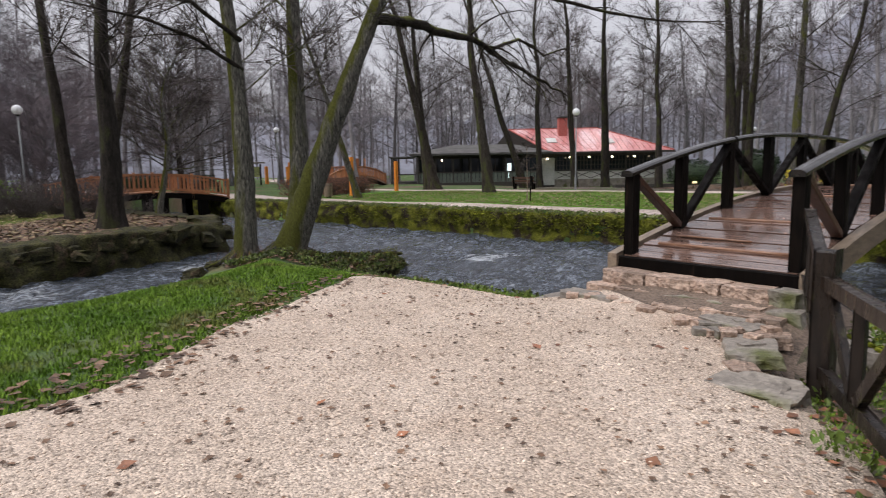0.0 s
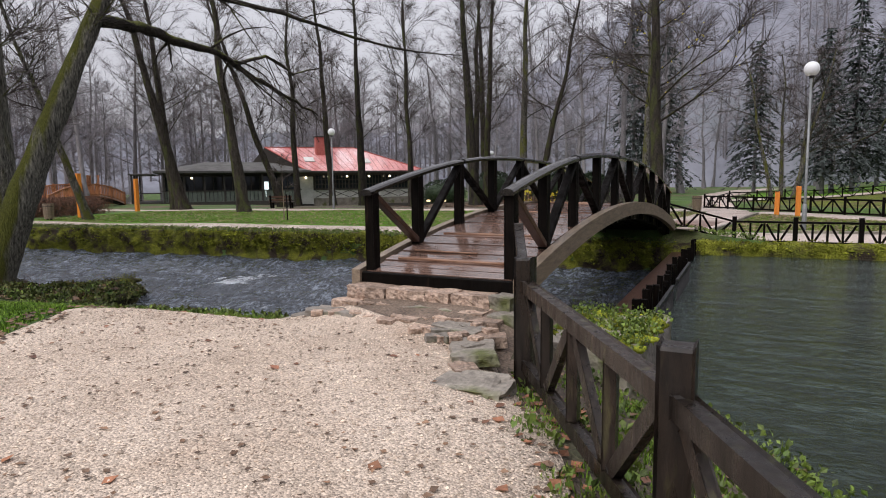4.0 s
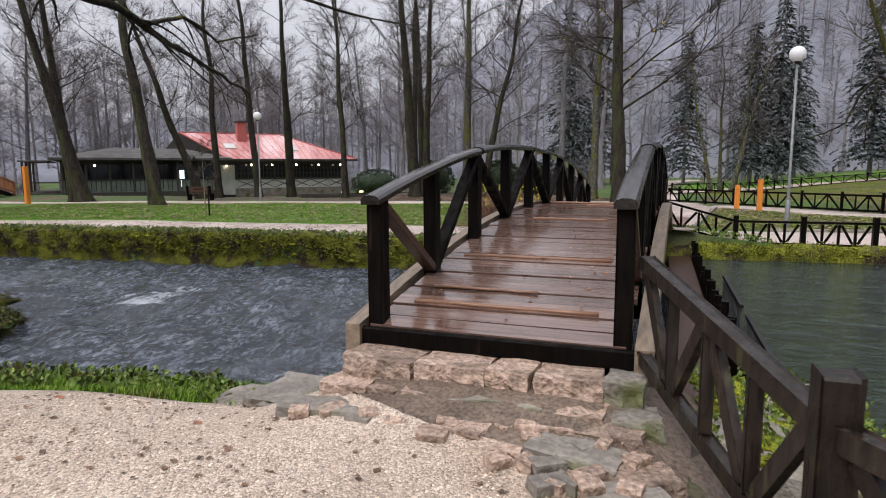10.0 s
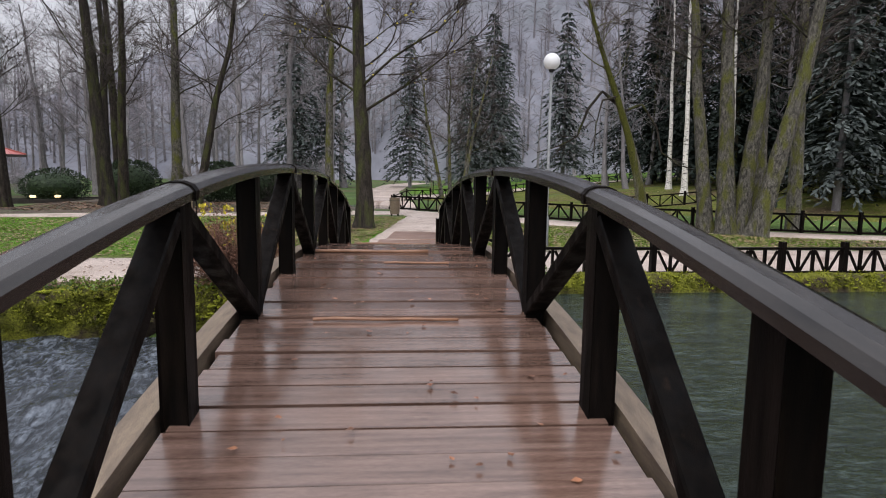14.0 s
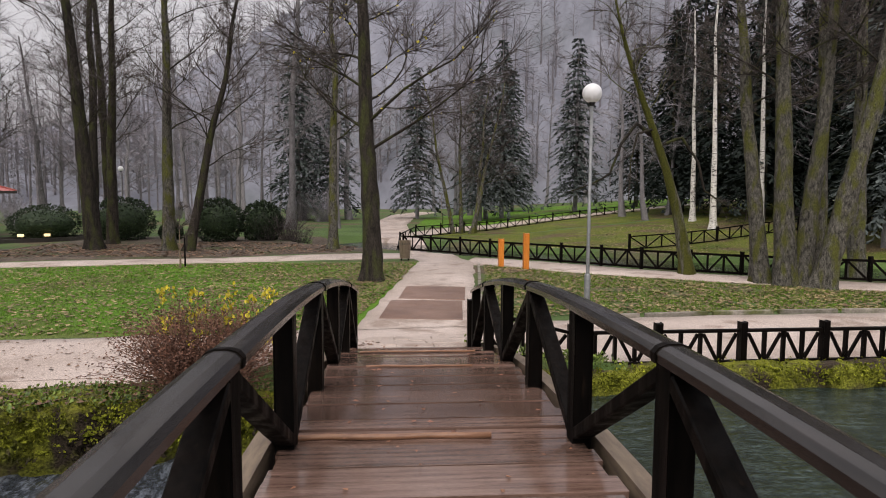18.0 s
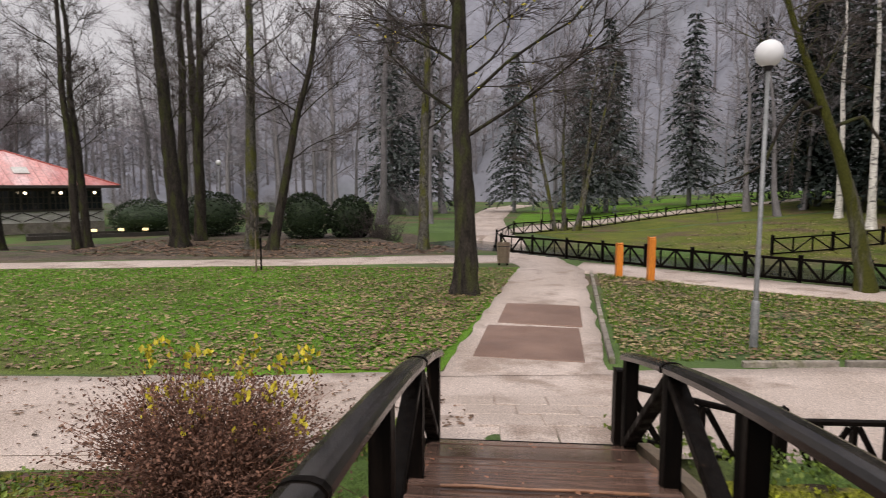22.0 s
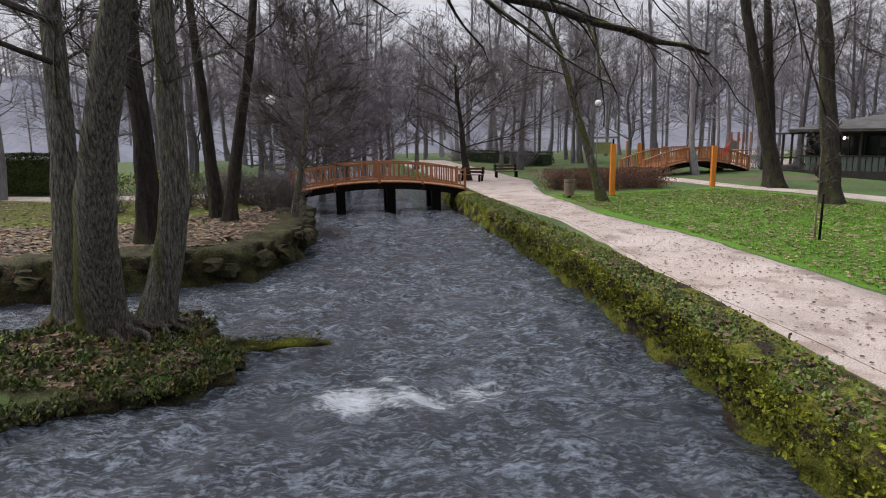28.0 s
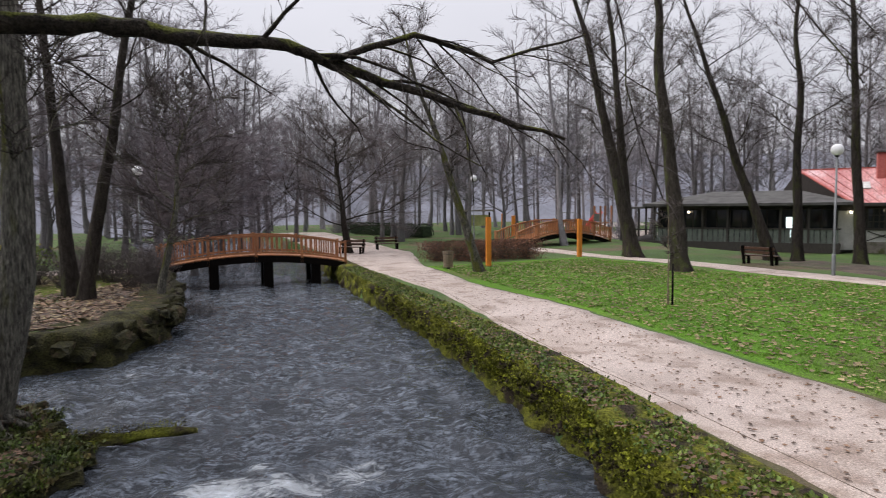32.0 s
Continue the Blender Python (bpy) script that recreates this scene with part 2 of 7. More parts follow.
MOSS = mat("moss_covered_stone", (0.072, 0.082, 0.013), (0.22, 0.228, 0.028), 2.6, 0.9, 1.0, 30, rand=0.3, c3=(0.045, 0.034, 0.024), c3_scale=2.1, c3_at=0.52, dist=0.05, speck=0.7, spec=0.2)
DARKMOSS = mat("dark_mossy_bank", (0.016, 0.015, 0.010), (0.06, 0.058, 0.018), 3.4, 0.85, 1.0, 24, rand=0.3, c3=(0.075, 0.052, 0.034), c3_scale=2.6, c3_at=0.6, dist=0.06, speck=0.8, spec=0.25)
MEADOW = mat("mossy_yellow_meadow", (0.075, 0.108, 0.016), (0.15, 0.158, 0.028), 0.5, 0.85, 1.0, 30, rand=0, c3=(0.12, 0.09, 0.05), c3_scale=0.3, c3_at=0.55, dist=0.04, spec=0.2, speck=0.75)
STONE = mat("pink_limestone", (0.35, 0.24, 0.18), (0.54, 0.41, 0.325), 4.0, 0.6, 1.0, 26, rand=0.3, c3=(0.2, 0.135, 0.095), c3_scale=3.5, c3_at=0.57, dist=0.05, speck=0.5)
GREYSTONE = mat("grey_stone", (0.16, 0.14, 0.12), (0.30, 0.27, 0.23), 2.5, 0.7, 0.8, 22, rand=0.25, c3=(0.09, 0.10, 0.03), c3_scale=1.6, c3_at=0.58, dist=0.03)
BARK = mat("dark_damp_bark", (0.018, 0.0145, 0.012), (0.055, 0.046, 0.038), 3.0, 0.85, 1.0, 16, (4, 4, 1), 0.25, spec=0.2, c3=(0.055, 0.06, 0.022), c3_scale=0.9, c3_at=0.6, dist=0.05, speck=0.6, side=(-0.05, -0.08, 0.0))
LIMBBARK = mat("black_limb_with_moss", (0.012, 0.010, 0.008), (0.05, 0.042, 0.032), 5.0, 0.85, 1.0, 16, (2, 2, 2), 0.1, spec=0.2, c3=(0.10, 0.11, 0.02), c3_scale=1.2, c3_at=0.66, dist=0.05, speck=0.7, side=(0.0, 0.0, 0.2))
MOSSBARK = mat("mossy_bark", (0.036, 0.034, 0.03), (0.25, 0.238, 0.20), 5.0, 0.9, 1.0, 14, (6, 6, 0.9), 0.12, c3=(0.085, 0.09, 0.017), c3_scale=0.45, c3_at=0.56, dist=0.07, speck=0.65, spec=0.2, side=(-0.12, -0.18, 0.05))
GREYBARK = mat("grey_lichen_bark", (0.034, 0.032, 0.028), (0.175, 0.165, 0.142), 5.0, 0.9, 1.0, 20, (3, 3, 1.2), 0.2, c3=(0.10, 0.105, 0.028), c3_scale=1.1, c3_at=0.52, dist=0.06, speck=0.7, spec=0.2)
BIRCH = mat("white_birch_bark", (0.5, 0.48, 0.45), (0.72, 0.7, 0.66), 5.0, 0.7, 0.5, 30, (1, 1, 3), 0.1, c3=(0.07, 0.06, 0.055), c3_scale=3.5, c3_at=0.6, dist=0.02)
# distance haze is put into this colour: far bark, much paler than BARK
FARBARK = mat("haze_grey_bark", (0.15, 0.142, 0.15), (0.24, 0.228, 0.24), 2.0, 0.95, 0.2, 12, (3, 3, 1), 0.3, spec=0.1)
# middle-distance twigs and bark: a weaker step of haze in the colour
MIDTWIG = mat("half_hazed_twigs", (0.15, 0.136, 0.148), (0.225, 0.206, 0.222), 2.0, 0.95, 0.0, 20, rand=0.3, spec=0.1)
MIDBARK = mat("half_hazed_bark", (0.10, 0.094, 0.097), (0.175, 0.166, 0.17), 2.0, 0.95, 0.2, 12, (3, 3, 1), 0.3, spec=0.1)
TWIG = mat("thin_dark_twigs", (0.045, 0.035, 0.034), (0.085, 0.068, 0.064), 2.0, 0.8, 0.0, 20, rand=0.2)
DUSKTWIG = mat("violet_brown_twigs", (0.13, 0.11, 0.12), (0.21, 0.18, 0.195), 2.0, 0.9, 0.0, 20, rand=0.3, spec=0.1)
# far twigs with the mist's grey-violet put into their colour
FARTWIG = mat("haze_violet_far_twigs", (0.21, 0.195, 0.215), (0.32, 0.30, 0.325), 2.0, 0.95, 0.0, 20, rand=0.3, spec=0.1)
NEEDLE = mat("dark_conifer_needles", (0.019, 0.027, 0.024), (0.043, 0.053, 0.048), 2.0, 1.0, 0.0, 30, rand=0.35, island=True, spec=0.02)
# the needles once more, with haze put into the colour
HAZENEEDLE = mat("hazed_conifer_needles", (0.06, 0.075, 0.072), (0.105, 0.12, 0.117), 2.0, 1.0, 0.0, 30, rand=0.2, island=True, spec=0.02)
HEDGE = mat("dark_boxwood_leaves", (0.010, 0.022, 0.010), (0.034, 0.056, 0.022), 5.0, 0.6, 0.0, 40, rand=0.5, island=True, spec=0.3)
PRIVET = mat("green_hedge_leaves", (0.03, 0.05, 0.015), (0.085, 0.11, 0.03), 5.0, 0.6, 0.0, 40, rand=0.6, island=True, spec=0.2)
REDBUSH = mat("russet_twiggy_foliage", (0.085, 0.04, 0.027), (0.20, 0.095, 0.06), 4.0, 0.8, 0.0, 40, rand=0.55, island=True)
CUSHION = mat("bright_moss_cushions", (0.09, 0.105, 0.013), (0.28, 0.30, 0.033), 9.0, 0.95, 1.0, 60, rand=0.5, island=True, dist=0.02, speck=0.7, spec=0.1)
JOINT = mat("dark_wet_soil_line", (0.10, 0.07, 0.05), (0.19, 0.14, 0.105), 4.0, 0.7, 1.0, 40, rand=0, dist=0.02, speck=0.6)
YELLOW = mat("yellow_autumn_leaves", (0.42, 0.36, 0.02), (0.62, 0.52, 0.04), 4.0, 0.6, 0.0, 40, rand=0.3, island=True)
HERB = mat("green_ground_plants", (0.05, 0.10, 0.012), (0.15, 0.20, 0.03), 3.0, 0.6, 0.0, 40, rand=0.6, island=True)
IVY = mat("dark_ivy_and_herbs", (0.028, 0.045, 0.010), (0.10, 0.115, 0.026), 3.0, 0.6, 0.0, 40, rand=0.75, island=True, spec=0.3, c3=(0.10, 0.065, 0.03), c3_scale=3.0, c3_at=0.58)
BLADE = mat("grass_blades", (0.08, 0.185, 0.015), (0.15, 0.29, 0.03), 1.0, 0.6, 0.0, 40, rand=0.45, island=True, spec=0.2)
NEARBLADE = mat("rough_bank_grass", (0.08, 0.165, 0.014), (0.165, 0.26, 0.03), 1.2, 0.6, 0.0, 40, rand=0.6, island=True, spec=0.2, c3=(0.15, 0.13, 0.045), c3_scale=0.8, c3_at=0.6)
DEADLEAF = mat("fallen_brown_leaves", (0.085, 0.045, 0.026), (0.21, 0.125, 0.075), 0.8, 0.6, 0.0, 40, rand=0.6, island=True)
TANLEAF = mat("fallen_tan_leaves", (0.16, 0.12, 0.06), (0.32, 0.25, 0.125), 0.8, 0.6, 0.0, 40, rand=0.5, island=True)
RUSTLEAF = mat("fallen_rust_leaves", (0.14, 0.055, 0.035), (0.30, 0.13, 0.06), 0.8, 0.5, 0.0, 40, rand=0.5, island=True)
STEEL = mat("grey_painted_steel", (0.15, 0.16, 0.165), (0.22, 0.23, 0.235), 6.0, 0.45, 0.1, 60, rand=0.1, metal=0.3)
DARKSTEEL = mat("black_steel", (0.012, 0.013, 0.014), (0.03, 0.03, 0.032), 6.0, 0.45, 0.1, 60, rand=0.1, metal=0.5)
OPAL = glow("white_opal_glass", (0.66, 0.67, 0.69), 0.05)
# the pale pinks are reflected sky on wet sheet, put into the colour
ROOFRED = mat("red_sheet_roof_with_sheen", (0.36, 0.10, 0.095), (0.58, 0.30, 0.285), 0.5, 0.12, 0.2, 9, (1, 0.3, 0.3), rand=0.12, rough2=0.35, c3=(0.62, 0.42, 0.42), c3_scale=0.6, c3_at=0.56)
ROOFGREY = mat("grey_flat_roof", (0.045, 0.043, 0.041), (0.11, 0.107, 0.102), 1.5, 0.85, 0.3, 30, rand=0.1)
DARKWALL = mat("dark_stained_boards", (0.022, 0.018, 0.016), (0.05, 0.042, 0.037), 3.0, 0.6, 0.3, 30, (5, 5, 1), 0.2)
WHITEWALL = mat("white_render", (0.46, 0.455, 0.435), (0.62, 0.61, 0.59), 1.5, 0.85, 0.2, 40, rand=0.0)
GREENBOARD = mat("grey_green_boards", (0.07, 0.085, 0.075), (0.13, 0.15, 0.13), 3.0, 0.7, 0.2, 30, (6, 6, 1), 0.15)
BRICKRED = mat("red_chimney_brick", (0.30, 0.07, 0.06), (0.42, 0.12, 0.1), 6.0, 0.8, 0.4, 30, rand=0.1)
PLASTIC_RED = mat("red_slide_plastic", (0.62, 0.05, 0.05), (0.72, 0.09, 0.08), 2.0, 0.35, 0.0, 30, rand=0.0)
PLASTIC_BLUE = mat("blue_plastic", (0.05, 0.16, 0.5), (0.08, 0.22, 0.62), 2.0, 0.4, 0.0, 30, rand=0.0)
WARM = glow("warm_lamp_glass", (1.0, 0.85, 0.6), 3.5)
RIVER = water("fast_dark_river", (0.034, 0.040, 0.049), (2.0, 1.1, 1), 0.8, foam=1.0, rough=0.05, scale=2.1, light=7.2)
POND = water("dark_green_pond", (0.013, 0.021, 0.018), (1.0, 2.4, 1), 0.45, rough=0.06, scale=3.6, light=4.0)
CANAL = water("still_dark_canal", (0.012, 0.015, 0.012), (1, 1, 1), 0.15, rough=0.05)
# the pale blue-grey is mist, put into the hill's own colour
HILL = mat("haze_coloured_hill", (0.195, 0.203, 0.24), (0.25, 0.258, 0.3), 0.12, 1.0, 0.1, 0.8, (1, 1, 0.3), rand=0, c3=(0.175, 0.187, 0.21), c3_scale=0.05, c3_at=0.56, dist=1.0, spec=0.0, speck=0.12)
glass = bpy.data.materials.new("dark_window_glass")
glass.use_nodes = True
gb = glass.node_tree.nodes["Principled BSDF"]
gb.inputs["Base Color"].default_value = (0.02, 0.025, 0.03, 1)
gb.inputs["Roughness"].default_value = 0.05


# ---- mesh helpers ----
def mesh_object(name, verts, faces, material, smooth=True):
    me = bpy.data.meshes.new(name)
    me.from_pydata([tuple(v) for v in verts], [], [tuple(f) for f in faces])
    me.materials.append(material)
    if smooth:
        me.shade_smooth()
    return new(name, me)


def part(name, bm, material, parent, label=""):
    me = bpy.data.meshes.new(name)
    bm.to_mesh(me)
    bm.free()
    me.materials.append(material)
    ob = new(name, me)
    ob.parent = parent
    if label:
        ob["label"] = label
    return ob


def thing(name, place, label, category, group="", turn=0.0):
    ob = new(name)
    ob.empty_display_size = 0.1
    ob.matrix_basis = pose(*place, 0, 0, turn)
    return tagged(ob, label, category, group)


def beam(p0, p1, w, h, bevel=0.008, up=(0, 0, 1), bm=None):
    """A bevelled timber from p0 to p1: w across, h along up."""
    own = bm if bm is not None else bmesh.new()
    a, b = Vector(p0), Vector(p1)
    y = (b - a).normalized()
    x = y.cross(Vector(up))
    x = x.normalized() if x.length > 1e-4 else Vector((1, 0, 0))
    z = x.cross(y)
    r = bmesh.ops.create_cube(own, size=1.0)
    for v in r["verts"]:
        c = v.co.copy()
        v.co = (a + b) / 2 + x * c.x * w + y * c.y * (b - a).length + z * c.z * h
    if bevel:
        bmesh.ops.bevel(own, geom=list({e for v in r["verts"] for e in v.link_edges}), offset=bevel, segments=1, affect="EDGES")
    return own


def box(x0, y0, z0, x1, y1, z1, bevel=0.01, bm=None):
    return beam(((x0 + x1) / 2, y0, (z0 + z1) / 2), ((x0 + x1) / 2, y1, (z0 + z1) / 2), abs(x1 - x0), abs(z1 - z0), bevel, bm=bm)


def tube_data(pts, radii, sides, out, wob=0.0, rng=random):
    """Adds a tapered tube along pts to out = (verts, faces)."""
    V, F = out
    base = len(V)
    n = len(pts)
    ref = Vector((0.3, 0.9, 0.1))
    for i, p in enumerate(pts):
        d = (Vector(pts[min(i + 1, n - 1)]) - Vector(pts[max(i - 1, 0)])).normalized()
        u = d.cross(ref)
        u = u.normalized() if u.length > 1e-3 else Vector((1, 0, 0))
        w = d.cross(u)
        for k in range(sides):
            a = 2 * math.pi * k / sides
            r = radii[i] * (1 + (wob * (noise.noise(Vector((p[0] * 1.7 + math.cos(a), p[1] * 1.7 + math.sin(a), p[2] * 0.8)))) if wob else 0))
            V.append(Vector(p) + u * (math.cos(a) * r) + w * (math.sin(a) * r))
    for i in range(n - 1):
        for k in range(sides):
            a, b = base + i * sides + k, base + i * sides + (k + 1) % sides
            F.append((a, b, b + sides, a + sides))
    F.append(tuple(base + (n - 1) * sides + k for k in range(sides)))


def tube_bm(pts, radii, sides=10, wob=0.0):
    out = ([], [])
    tube_data(pts, radii, sides, out, wob)
    bm = bmesh.new()
    vs = [bm.verts.new(v) for v in out[0]]
    for f in out[1]:
        bm.faces.new([vs[i] for i in f]).smooth = True
    return bm


def rock_bm(sx, sy, sz, seed, sub=3, rough=0.35):
    bm = bmesh.new()
    bmesh.ops.create_icosphere(bm, subdivisions=sub, radius=1.0)
    for v in bm.verts:
        c = v.co
        boxy = Vector([math.copysign(abs(q) ** 0.36, q) for q in c])
        k = 1 + rough * noise.noise(c * 1.3 + Vector((seed * 3.1, seed, 7))) + rough * 0.45 * noise.noise(c * 3.3 + Vector((seed, 2, seed * 1.7))) + rough * 0.22 * noise.noise(c * 8 + Vector((seed, 5, 1)))
        v.co = Vector((boxy.x * sx / 2 * k, boxy.y * sy / 2 * k, boxy.z * sz / 2 * k))
    return bm


# ---- plan of the land ----
WALL_X = (-80, -36, -31, -17.2, -10.8, -6, -2, 2, 4, 8, 60)
WALL_Y = (1, 8.0, 8.6, 10.4, 10.95, 11.0, 11.5, 12.0, 12.25, 12.2, 12.4)
NEAR = [(-8, -60), (-7.8, -12), (-7.7, -5), (-8.2, -3.5), (-9.6, -1.9), (-11.6, -0.8), (-12.9, 0.3), (-13.2, 1.9), (-12.5, 2.5), (-11.5, 2.75), (-10.8, 3.25), (-10.1, 3.75), (-9.3, 3.2), (-8.9, 2.1), (-8.2, 1.2),
        (-6.8, 0.9), (-5.2, 1.1), (-4, 1.4), (-2.5, 1.5), (-1.3, 1.5), (1.2, 1.4), (1.9, 1.4), (2.5, 0.5), (3.2, -0.3), (3.9, -1.1), (5.5, -3.8), (8.8, -9), (12, -16), (12, -60)]
LEFT = [(-90, -60), (-15, -60), (-14.6, -8), (-15.2, -3), (-16.2, 0.0), (-17.3, 2.0), (-19.5, 2.7), (-22.5, 2.4), (-30, 0.8), (-36, -0.6), (-60, -8), (-90, -20)]
CANAL_LINE = [(-3, 41), (2.5, 36.2), (8.5, 31.0), (14.5, 26.2), (24, 23.5), (45, 24)]
RIVER_Z, POND_Z, BANK_Z = -1.2, -0.62, -0.35


def signed(px, py, poly):
    """Distance inside a closed polygon: positive within."""
    d = np.full(px.shape, 1e9)
    odd = np.zeros(px.shape, bool)
    for (ax, ay), (bx, by) in zip(poly, poly[1:] + poly[:1]):
        ex, ey = bx - ax, by - ay
        t = np.clip(((px - ax) * ex + (py - ay) * ey) / (ex * ex + ey * ey), 0, 1)
        d = np.minimum(d, np.hypot(px - ax - t * ex, py - ay - t * ey))
        hit = ((ay > py) != (by > py)) & (px < ex * (py - ay) / (ey + 1e-12) + ax)
        odd ^= hit
    return np.where(odd, d, -d)


def off_line(px, py, line):
    d = np.full(px.shape, 1e9)
    for (ax, ay), (bx, by) in zip(line, line[1:]):
        ex, ey = bx - ax, by - ay
        t = np.clip(((px - ax) * ex + (py - ay) * ey) / (ex * ex + ey * ey), 0, 1)
        d = np.minimum(d, np.hypot(px - ax - t * ex, py - ay - t * ey))
    return d


def step(v):
    v = np.clip(v, 0, 1)
    return v * v * (3 - 2 * v)


def ground_z(px, py):
    px, py = np.asarray(px, float), np.asarray(py, float)
    near, left = signed(px, py, NEAR), signed(px, py, LEFT)
    far = py - np.interp(px, WALL_X, WALL_Y)
    bed = np.where(px > 1.6, -1.9, -1.75)
    ztop_near = -0.62 * (1 - step((near - 0.1) / 3.0))
    ztop_near = ztop_near - 0.42 * np.exp(-((px + 11.3) / 3.2) ** 2 - ((py - 1.7) / 2.6) ** 2)
    abut = np.exp(-((px / 1.5) ** 4 + ((py - 0.4) / 1.2) ** 4))
    ztop_near = ztop_near * (1 - abut) + 0.16 * abut
    z = bed + (ztop_near - bed) * step((near + 0.35) / 0.75)
    z = np.maximum(z, bed + (-0.3 - bed) * step((left + 0.25) / 0.7))
    rise = 0.5 * np.exp(-((px / 2.6) ** 2 + ((py - 11.8) / 2.2) ** 2))
    slope = np.minimum(0.06 * np.clip(px - 9, 0, 60) * step((py - 27) / 16), 2.2)
    r = np.hypot(px, py - 10)
    hill = 0.10 * np.clip(r - 110, 0, 60)
    top_far = BANK_Z + rise + slope + hill + 0.03 * np.sin(px * 0.6) * np.cos(py * 0.5)
    z = np.maximum(z, bed + (top_far - bed) * (far > 0.12))
    z = z - 0.62 * step((py - 32.5) / 3) * step((-18 - px) / 3) * step((75 - py) / 6) * step((px + 85) / 6) * (far > 1)
    ch = off_line(px, py, CANAL_LINE)
    z = np.where(far > 1, z - (z + 1.3) * (1 - step((ch - 1.9) / 0.9)) * (ch < 3), z)
    return z


def gz(x, y):
    return float(ground_z(np.array([x]), np.array([y]))[0])


def axis(fine0, fine1, d, far0, far1):
    out = [fine0]
    while out[-1] < fine1:
        out.append(out[-1] + d)
    s = d
    while out[-1] < far1:
        s *= 1.22
        out.append(out[-1] + s)
    s, low = d, [fine0]
    while low[-1] > far0:
        s *= 1.22
        low.append(low[-1] - s)
    return np.array(low[:0:-1] + out)


def sheet(name, xs, ys, zf, material):
    gx, gy = np.meshgrid(xs, ys)
    z = zf(gx.ravel(), gy.ravel())
    V = np.stack([gx.ravel(), gy.ravel(), z], 1)
    w, h = len(xs), len(ys)
    i = (np.arange(h - 1)[:, None] * w + np.arange(w - 1)[None]).ravel()
    F = np.stack([i, i + 1, i + w + 1, i + w], 1)
    return mesh_object(name, V.tolist(), F.tolist(), material)


def strip(name, edge_a, edge_b, material, lift=0.02, cuts=10, ragged=0.08, long=0.35):
    """A path between two edge lines, laid on the ground, with uneven edges."""
    def along(line, n):
        p = np.array(line, float)
        s = np.r_[0, np.cumsum(np.hypot(*np.diff(p, axis=0).T))]
        q = np.linspace(0, s[-1], n)
        return np.stack([np.interp(q, s, p[:, 0]), np.interp(q, s, p[:, 1])], 1)
    p = np.array(edge_a, float)
    n = max(8, int(np.hypot(*np.diff(p, axis=0).T).sum() / long))
    a, b = along(edge_a, n), along(edge_b, n)
    V, F = [], []
    for i in range(n):
        d = (b[i] - a[i]) / max(1e-6, np.hypot(*(b[i] - a[i])))
        j = [ragged * noise.noise(Vector((q[0] * 1.1, q[1] * 1.1, 3))) + 0.5 * ragged * noise.noise(Vector((q[0] * 4, q[1] * 4, 5))) for q in (a[i], b[i])]
        p0, p1 = a[i] + d * j[0], b[i] + d * j[1]
        for k in range(cuts + 1):
            x, y = p0 + (p1 - p0) * (k / cuts if 1 < k < cuts - 1 else (0, 0.006, 0, 0)[k] if k < 2 else (0.994 if k == cuts - 1 else 1.0))
            edge = min(k, cuts - k) > 0
            V.append([x, y, 0.0 if edge else 1.0])
    arr = np.array(V)
    z = ground_z(arr[:, 0], arr[:, 1]) + np.where(arr[:, 2] > 0.5, -0.03, lift)
    V = np.stack([arr[:, 0], arr[:, 1], z], 1)
    for i in range(n - 1):
        for k in range(cuts):
            q = i * (cuts + 1) + k
            F.append((q, q + 1, q + cuts + 2, q + cuts + 1))
    ob = mesh_object(name, V.tolist(), F, material)
    return ob

# ---- the large structure: ground, water, walls, paths ----
ground = sheet("ground", axis(-38, 14, 0.3, -900, 900), axis(-9, 36, 0.3, -900, 900), ground_z, GROUND)
tagged(ground, "park ground of wet grass and fallen leaves", "ground", kind="structure")


def river_z(px, py):
    drop = 0.16 * (1 - step((px + 9.5 + 0.25 * np.sin(py * 1.3)) / 1.2))
    w = 0.035 * np.sin(px * 1.7 + 1.3 * np.sin(py * 0.9)) + 0.03 * np.sin(px * 3.9 + py * 2.1) + 0.02 * np.sin(px * 6.3 - py * 3.7)
    n = np.array([noise.noise(Vector((a * 0.9, b * 1.6, 0))) * 0.11 + noise.noise(Vector((a * 2.6, b * 3.8, 4))) * 0.075 for a, b in zip(px.ravel(), py.ravel())])
    return RIVER_Z + 0.1 - drop * 0.6 + w * 0.7 + n


rx, ry = axis(-26, 1.5, 0.14, -75, 1.5), axis(-8, 12.6, 0.14, -14, 12.6)
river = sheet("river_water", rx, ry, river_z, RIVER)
tagged(river, "fast dark river with white riffles", "river", kind="structure")
fm = river.data.attributes.new("foam", "FLOAT", "POINT")
vx = np.array([v.co[:] for v in river.data.vertices])
foam = np.zeros(len(vx))
for cx, cy, sx, sy, k in ((-9.0, 5.8, 0.7, 0.6, 0.68), (-9.0, 6.7, 0.5, 0.9, 0.58), (-9.4, 7.7, 0.8, 0.7, 0.48), (-10.5, 7.4, 1.2, 0.5, 0.3), (-9.6, 6.3, 0.6, 0.5, 0.4), (-12.5, 7.6, 1.5, 2.0, 0.30), (-14.3, 0.2, 1.0, 2.0, 0.4), (-13.2, -4.0, 2.0, 1.2, 0.42), (-6, 3.6, 1.4, 0.7, 0.3),
                           (-3.2, 2.6, 1.5, 0.7, 0.34), (-2.2, 4.6, 0.9, 1.0, 0.3), (-22, 6.0, 5.0, 2.2, 0.16), (-16, 3.0, 1.2, 0.7, 0.36)):
    foam = np.maximum(foam, k * np.exp(-((vx[:, 0] - cx) / sx) ** 2 - ((vx[:, 1] - cy) / sy) ** 2))
